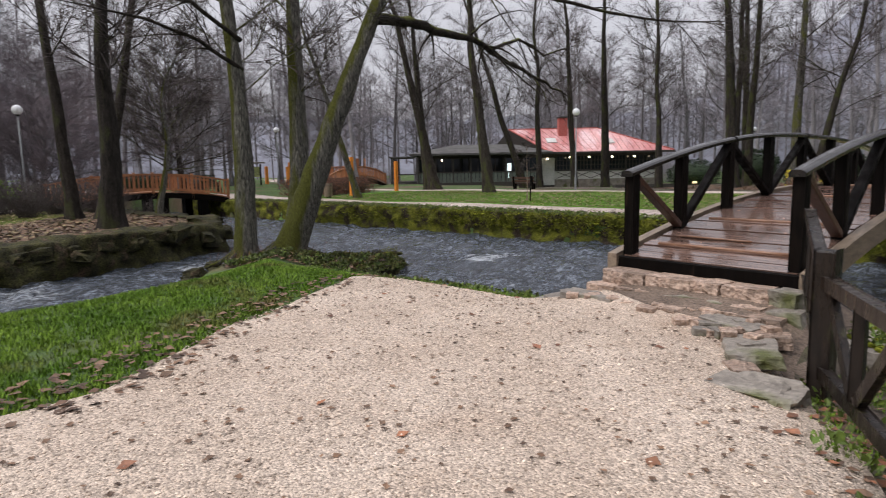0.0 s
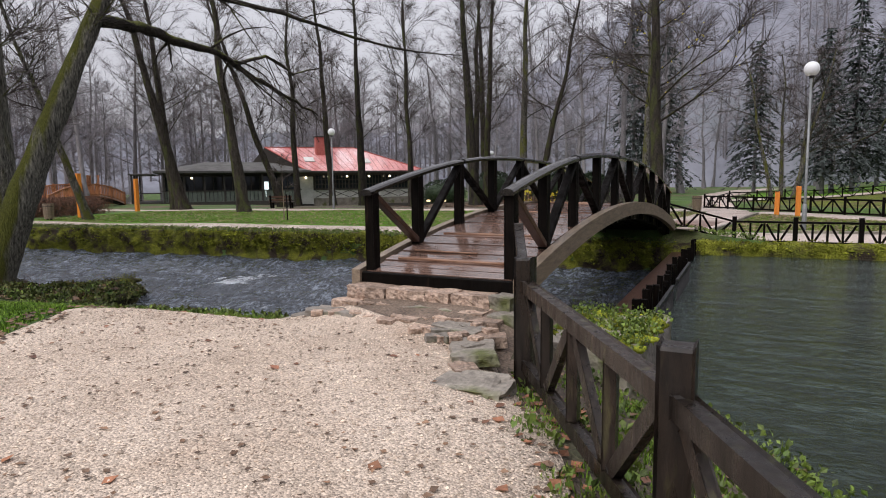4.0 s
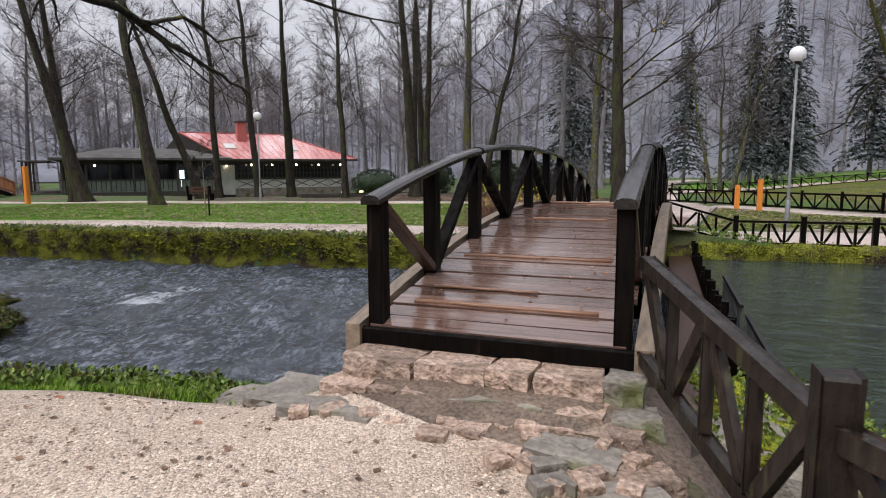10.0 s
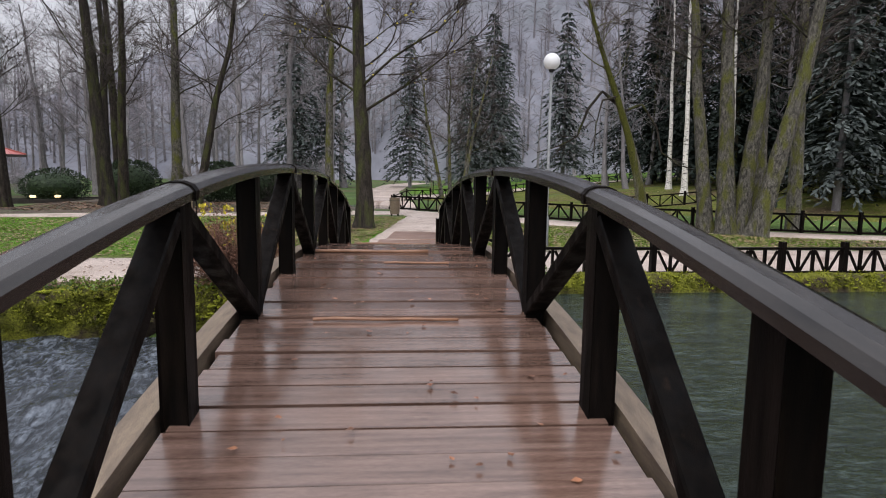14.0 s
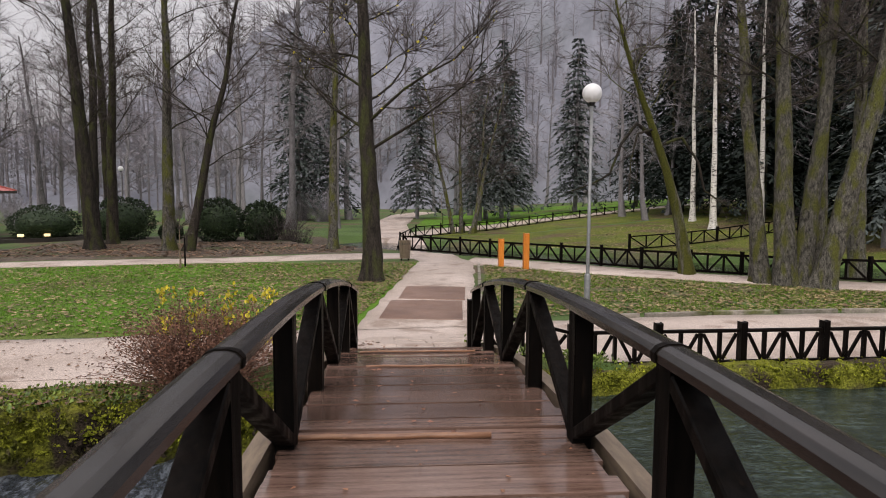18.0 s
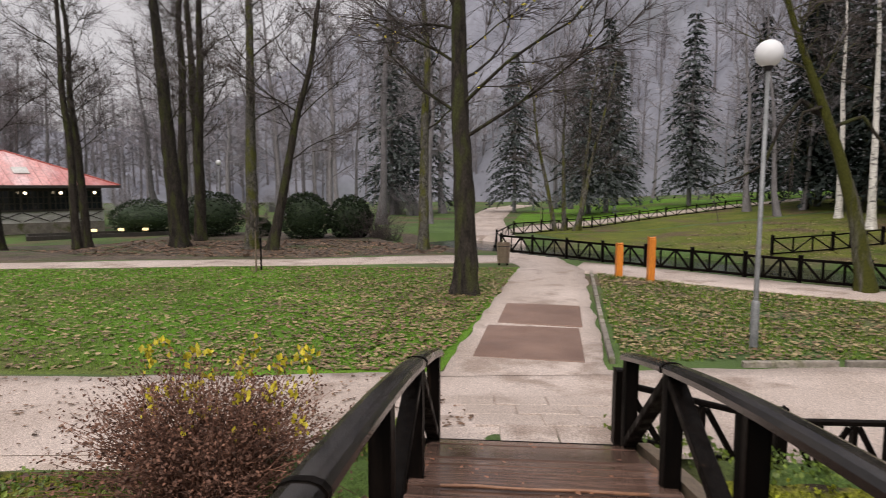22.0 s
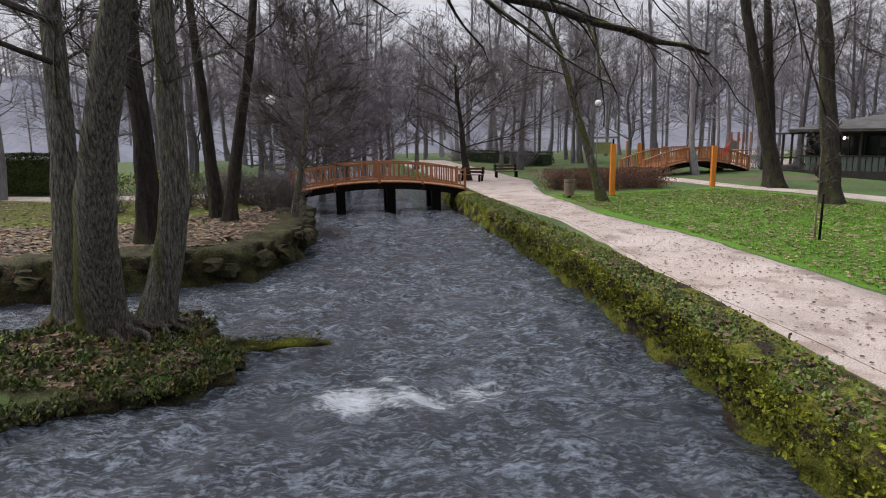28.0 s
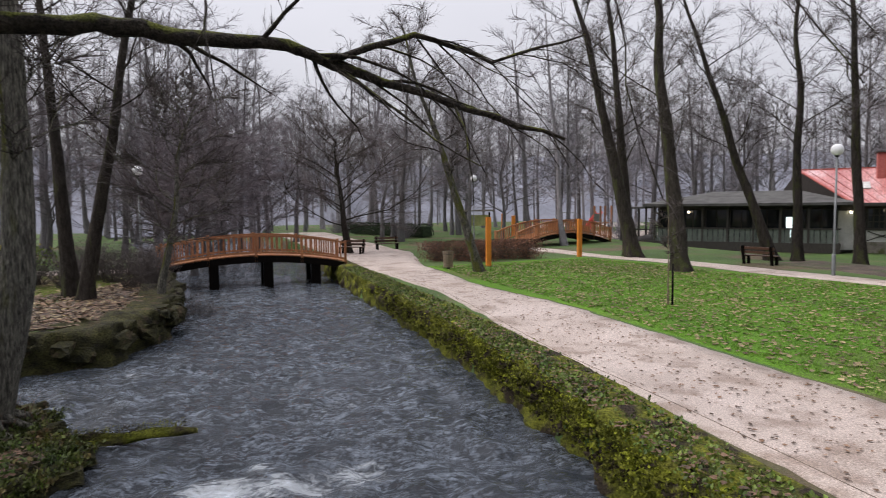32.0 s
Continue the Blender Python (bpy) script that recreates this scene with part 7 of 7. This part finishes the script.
EG = [(-1.0, -6.6), (-1.3, -5.1), (-2.4, -3.7), (-3.3, -2.3), (-3.9, -1.1), (-4.5, -1.0), (-4.1, -2.4), (-3.1, -4.0), (-2.2, -5.4), (-1.9, -7.0)]
scatter("edge_leaves", in_poly(420, EG, rng), DEADLEAF, 0.075, "brown leaves along the gravel edge", "fallen leaves", seed=51)
FG = [(3.2, -5.7), (2.6, -4.1), (1.9, -2.6), (1.5, -1.6), (1.4, 0.4), (2.0, 1.0), (2.9, -0.4), (3.8, -1.6), (5.5, -4.5), (5, -8), (4.2, -7.4)]
tufts("fence_grass", in_poly(3600, FG, rng, lambda x, y: noise.noise(Vector((x * 1.2, y * 1.2, 4))) > -0.15), NEARBLADE, 0.06, "mossy grass below the fence", "grass", 12, 5)
tufts("lawn_grass", in_poly(30000, LP, rng, lambda x, y: noise.noise(Vector((x * 1.6, y * 1.6, 3))) > -0.25 + 0.4 * rng.random() - 0.2), BLADE, 0.075, "short wet lawn grass", "grass", 13, 4, 0.09)


def herbs(name, spots, size, n, label, seed, material=HERB):
    rng = random.Random(seed)

    def place():
        x, y, z = rng.choice(spots)
        return Vector((x + rng.gauss(0, 0.06), y + rng.gauss(0, 0.06), z + rng.uniform(-0.02, 0.09))), (rng.uniform(-1, 1), rng.uniform(-1, 1), 0.8)
    V, F = leaf_cloud(n, rng, place, size)
    o = mesh_object(name, V, F, material, False)
    return tagged(o, label, "plants", kind="stuff")


sp = in_poly(260, [(-12.7, 0.5), (-13.0, 1.8), (-12.4, 2.4), (-11.4, 2.65), (-10.7, 3.1), (-10.1, 3.6), (-9.45, 3.1), (-9.1, 2.0), (-8.7, 0.9), (-10.6, -0.6)], rng)
scatter("spit_leaves", in_poly(1800, [(-12.7, 0.5), (-13.0, 1.8), (-12.4, 2.4), (-11.4, 2.65), (-10.7, 3.1), (-10.1, 3.6), (-9.45, 3.1), (-9.1, 2.0), (-8.7, 0.9), (-10.6, -0.6)], rng), DEADLEAF, 0.1, "brown leaves on the river spit", "fallen leaves", seed=41)
rim = []
for (ax, ay), (bx, by) in zip([(-12.5, 2.5), (-11.5, 2.75), (-10.8, 3.25), (-10.1, 3.75), (-9.3, 3.2), (-8.9, 2.1), (-8.2, 1.2)], [(-11.5, 2.75), (-10.8, 3.25), (-10.1, 3.75), (-9.3, 3.2), (-8.9, 2.1), (-8.2, 1.2), (-6.8, 0.95)]):
    rim += [(ax + (bx - ax) * t + rng.gauss(0, 0.13), ay + (by - ay) * t + rng.gauss(0, 0.13), rng.uniform(-1.1, -0.92)) for t in [rng.random() for _ in range(50)]]
tufts("spit_grass", [(x, y, -1.0) for x, y, z in rim[::3]], NEARBLADE, 0.11, "rough grass hanging over the spit edge", "grass", 15, 7, 0.08)
herbs("rim_plants", rim, 0.07, 5200, "mossy herbs along the spit edge", 27, IVY)
herbs("spit_plants", [(x, y, gz(x, y) + 0.05) for x, y in sp], 0.08, 5200, "ivy and herbs on the river spit", 21, IVY)
herbs("spit_greens", [(x, y, gz(x, y) + 0.06) for x, y in sp[::2]], 0.06, 2200, "bright small plants on the river spit", 36, HERB)
sh = in_poly(170, [(-8.3, 0.2), (-8.2, 1.2), (-5.2, 1.1), (-2.5, 1.4), (-1.5, 0.9), (-2.2, 0.35), (-3.7, 0.1), (-5, -0.3)], rng)
herbs("shore_plants", [(x, y, gz(x, y) + 0.02) for x, y in sh], 0.06, 3200, "green plants along the near shore", 22, HERB)
herbs("shore_weeds", [(x, y, gz(x, y) + 0.03) for x, y in sh[::5]], 0.07, 900, "darker weeds along the near shore", 29, IVY)
wt = [(x, wy(x) + rng.uniform(-0.12, 0.75), -0.27) for x in [rng.uniform(-30, 1.2) for _ in range(2200)]]
herbs("wall_plants", wt, 0.06, 12000, "small plants growing on the mossy wall", 23)
wf = [(x, wy(x) - 0.22, rng.uniform(-0.95, -0.35)) for x in [rng.uniform(-22, 1.2) for _ in range(420)]]
herbs("wall_ferns", wf, 0.085, 4200, "ferns and moss hanging on the wall face", 24, MOSS)
scatter("wall_leaves", [(x, y, -0.25) for x, y, z in wt], DEADLEAF, 0.08, "brown leaves caught on the mossy wall", "fallen leaves", seed=31)
lg = thing("mossy_log", (-11.15, 3.15, -1.1), "moss-covered log lying in the river", "log")
part("log", tube_bm([(0.2, -0.7, 0.05), (0.1, -0.3, 0.07), (0, 0.1, 0.06), (-0.08, 0.5, 0.07), (-0.16, 0.9, 0.05), (-0.2, 1.3, 0.06), (-0.28, 1.7, 0.03), (-0.33, 2.0, 0.0)], [0.13, 0.12, 0.1, 0.105, 0.08, 0.07, 0.06, 0.03], 12, 1.2), MOSS, lg)
tufts("bed_grass", in_poly(11000, RP, rng, lambda x, y: noise.noise(Vector((x * 0.8, y * 0.8, 6))) > -0.3), NEARBLADE, 0.075, "thin yellow-green grass among the leaves", "grass", 14, 4, 0.09)
scatter("verge_leaves", in_poly(700, FG, rng), DEADLEAF, 0.06, "brown leaves on the soil by the fence", "fallen leaves", seed=52)
vg = in_poly(420, FG, rng)
herbs("fence_herbs", [(x, y, gz(x, y) + 0.03) for x, y in vg], 0.055, 5000, "mossy herbs growing behind the fence", 25)


def pebbles(name, spots, label, seed):
    """Loose gravel: small faceted stones lying on the ground."""
    rng = random.Random(seed)
    P = np.array(spots)
    Z = ground_z(P[:, 0], P[:, 1]) + 0.03
    V, F = [], []
    for (x, y), z in zip(P, Z):
        s = rng.uniform(0.005, 0.011) * (1.6 if rng.random() < 0.06 else 1)
        a = rng.uniform(0, 6.28)
        u, w = Vector((math.cos(a), math.sin(a), rng.uniform(-0.2, 0.2))) * s * rng.uniform(0.9, 1.5), Vector((-math.sin(a), math.cos(a), rng.uniform(-0.2, 0.2))) * s
        t, c, i = Vector((0, 0, s * rng.uniform(0.5, 0.8))), Vector((x, y, z + s * 0.3)), len(V)
        V += [c + u, c + w, c - u, c - w, c + t + u * 0.25, c - t]
        F += [(i + k, i + (k + 1) % 4, i + 4) for k in range(4)] + [(i + (k + 1) % 4, i + k, i + 5) for k in range(4)]
    return tagged(mesh_object(name, V, F, PEBBLE, False), label, "gravel", kind="stuff")


pebbles("loose_gravel", in_poly(24000, GP, rng, lambda x, y: y > -8.5), "loose pale stones on the gravel clearing", 61)
ROCKS = [rock_bm(0.6, 0.45, 0.4, 3 + k * 5, 2, 0.5) for k in range(4)]
RM = []
for bm in ROCKS:
    me = bpy.data.meshes.new("bank_stone")
    bm.to_mesh(me)
    bm.free()
    me.materials.append(DARKMOSS)
    RM.append(me)
RIM = np.array([(-14.5, -8), (-15.1, -3), (-16.1, 0.1), (-17.2, 2.1), (-19.5, 2.85), (-22.5, 2.55), (-30, 0.95)])
SPITRIM = np.array([(-8.2, -3.5), (-9.6, -1.9), (-11.6, -0.8), (-12.9, 0.3), (-13.2, 1.9), (-12.5, 2.5), (-11.5, 2.75), (-10.8, 3.25), (-10.1, 3.75), (-9.3, 3.2), (-8.9, 2.1), (-8.2, 1.2), (-6.8, 0.95), (-5.2, 1.15)])
for line, m, z, lb, gp in ((RIM, 64, -0.62, "dark mossy stone in the leafy bank", "stones of the leafy bank"), (SPITRIM, 34, -0.98, "dark mossy stone at the spit's edge", "stones round the spit")):
    d = np.r_[0, np.cumsum(np.hypot(*np.diff(line, axis=0).T))]
    for k in range(m):
        q = d[-1] * (k + rng.random()) / m
        o = new("bank_stone", RM[rng.randint(0, 3)])
        s = rng.uniform(0.5, 1.25) * (1.0 if m > 40 else 0.6)
        o.matrix_basis = pose(float(np.interp(q, d, line[:, 0])) + rng.uniform(-0.2, 0.2), float(np.interp(q, d, line[:, 1])) + rng.uniform(-0.2, 0.2), z + rng.uniform(-0.3, 0.25) * (1.0 if m > 40 else 0.3), rng.uniform(-15, 15), rng.uniform(-15, 15), rng.uniform(0, 360))
        o.scale = (s, s, s * rng.uniform(0.6, 1.1))
        tagged(o, lb, "stone", gp)
lm = [(-11.15 + 0.2 - 0.2 * q + rng.gauss(0, 0.05), 2.45 + q, -0.96 + rng.uniform(-0.05, 0.03)) for q in [rng.uniform(0, 2.5) for _ in range(200)]]
herbs("log_moss", lm, 0.035, 1500, "tufted moss on the half-sunk log", 26, MOSS)
# root tangle and dry stalks at the feet of the spit's trees
for x, y, r in ((-11.66, 0.40, 0.3), (-11.16, 1.26, 0.42), (-11.90, 1.79, 0.32)):
    f = thing("tree_roots", (x, y, gz(x, y)), "tangled dark roots and dry stalks", "roots", "roots on the spit")
    for k in range(9):
        a = 0.7 * k + rng.uniform(-0.2, 0.2)
        d = Vector((math.cos(a), math.sin(a), 0))
        pts = [d * r * 0.6 + Vector((0, 0, 0.35)), d * (r + 0.12) + Vector((0, 0, 0.16)), d * (r + 0.38) + Vector((rng.uniform(-0.1, 0.1), rng.uniform(-0.1, 0.1), 0.03)), d * (r + 0.75) + Vector((rng.uniform(-0.2, 0.2), rng.uniform(-0.2, 0.2), -0.1))]
        part("root", tube_bm(pts, [0.075, 0.06, 0.045, 0.02], 7, 0.8), MOSSBARK, f)
    tw = ([], [])
    for k in range(60):
        a = rng.uniform(0, 6.28)
        d = Vector((math.cos(a), math.sin(a), 0))
        p = d * (r + rng.uniform(0, 0.5))
        sliver(p, Vector((rng.uniform(-0.5, 0.5), rng.uniform(-0.5, 0.5), 1)), rng.uniform(0.2, 0.6), 0.005, tw, rng)
    o = mesh_object("stalkwork", tw[0], tw[1], REDBUSH)
    o.parent = f
    o["kind"] = "stuff"
def cushions(name, spots, label, material, seed):
    """Moss cushions: many small uneven mounds in one sheet."""
    rng = random.Random(seed)
    bm = bmesh.new()
    bmesh.ops.create_icosphere(bm, subdivisions=2, radius=1.0)
    ico = [v.co.copy() for v in bm.verts]
    tri = [[v.index for v in f.verts] for f in bm.faces]
    bm.free()
    V, F = [], []
    for x, y, z, s in spots:
        i, k = len(V), rng.uniform(0, 40)
        sx, sy, sz = s * rng.uniform(0.7, 1.7), s * rng.uniform(0.7, 1.4), s * rng.uniform(0.3, 0.7)
        for c in ico:
            q = 1 + 0.55 * noise.noise(c * 1.8 + Vector((k, 0, 0))) + 0.3 * noise.noise(c * 4.5 + Vector((k, 3, 0)))
            V.append((x + c.x * sx * q, y + c.y * sy * q, z + c.z * sz * q))
        F += [[i + j for j in t] for t in tri]
    return tagged(mesh_object(name, V, F, material), label, "moss", kind="stuff")


mc = []
for _ in range(900):
    x = rng.uniform(-26, 1.3) if rng.random() < 0.5 else rng.uniform(-14, 1.3)
    up = rng.random()
    mc.append((x, wy(x) + (rng.uniform(-0.16, 0.1) if up < 0.6 else rng.uniform(0, 0.55)), (rng.uniform(-0.85, -0.35) if up < 0.6 else -0.3), rng.uniform(0.02, 0.065)))
cushions("wall_moss", mc, "bright moss cushions on the river wall", CUSHION, 71)
cushions("pond_moss", [(x, wy(x) + rng.uniform(-0.12, 0.35), rng.uniform(-0.55, -0.27), rng.uniform(0.018, 0.05)) for x in [rng.uniform(1.8, 16) for _ in range(420)]], "moss cushions along the pond edge", CUSHION, 72)
ab = [(1.78 + rng.uniform(-0.5, 0.5), 0.55 + rng.uniform(-0.8, 0.8), -0.1) for _ in range(90)]
cushions("abutment_moss", [(x, y, -0.11, rng.uniform(0.03, 0.09)) for x, y, z in ab], "moss cushions on the abutment", CUSHION, 74)
herbs("abutment_plants", ab, 0.045, 1500, "small plants on the mossy abutment", 35)
herbs("pond_ferns", [(x, wy(x) + rng.uniform(-0.2, 0.3), rng.uniform(-0.55, -0.28)) for x in [rng.uniform(1.8, 14) for _ in range(900)]], 0.05, 7000, "tufted moss and ferns on the pond edge", 33, CUSHION)
herbs("wall_tufts", [(x, wy(x) + rng.uniform(-0.22, 0.2), rng.uniform(-0.9, -0.3)) for x in [rng.uniform(-15, 1.2) for _ in range(1400)]], 0.05, 11000, "tufted moss and ferns on the river wall", 34, CUSHION)
herbs("end_plants", [(x, 12.05 + rng.uniform(-0.1, 0.55), gz(x, 12.3) + 0.05) for x in [rng.uniform(-1.9, -1.0) if rng.random() < 0.4 else rng.uniform(1.1, 9) for _ in range(300)]], 0.06, 3600, "small plants beside the bridge end", 28)
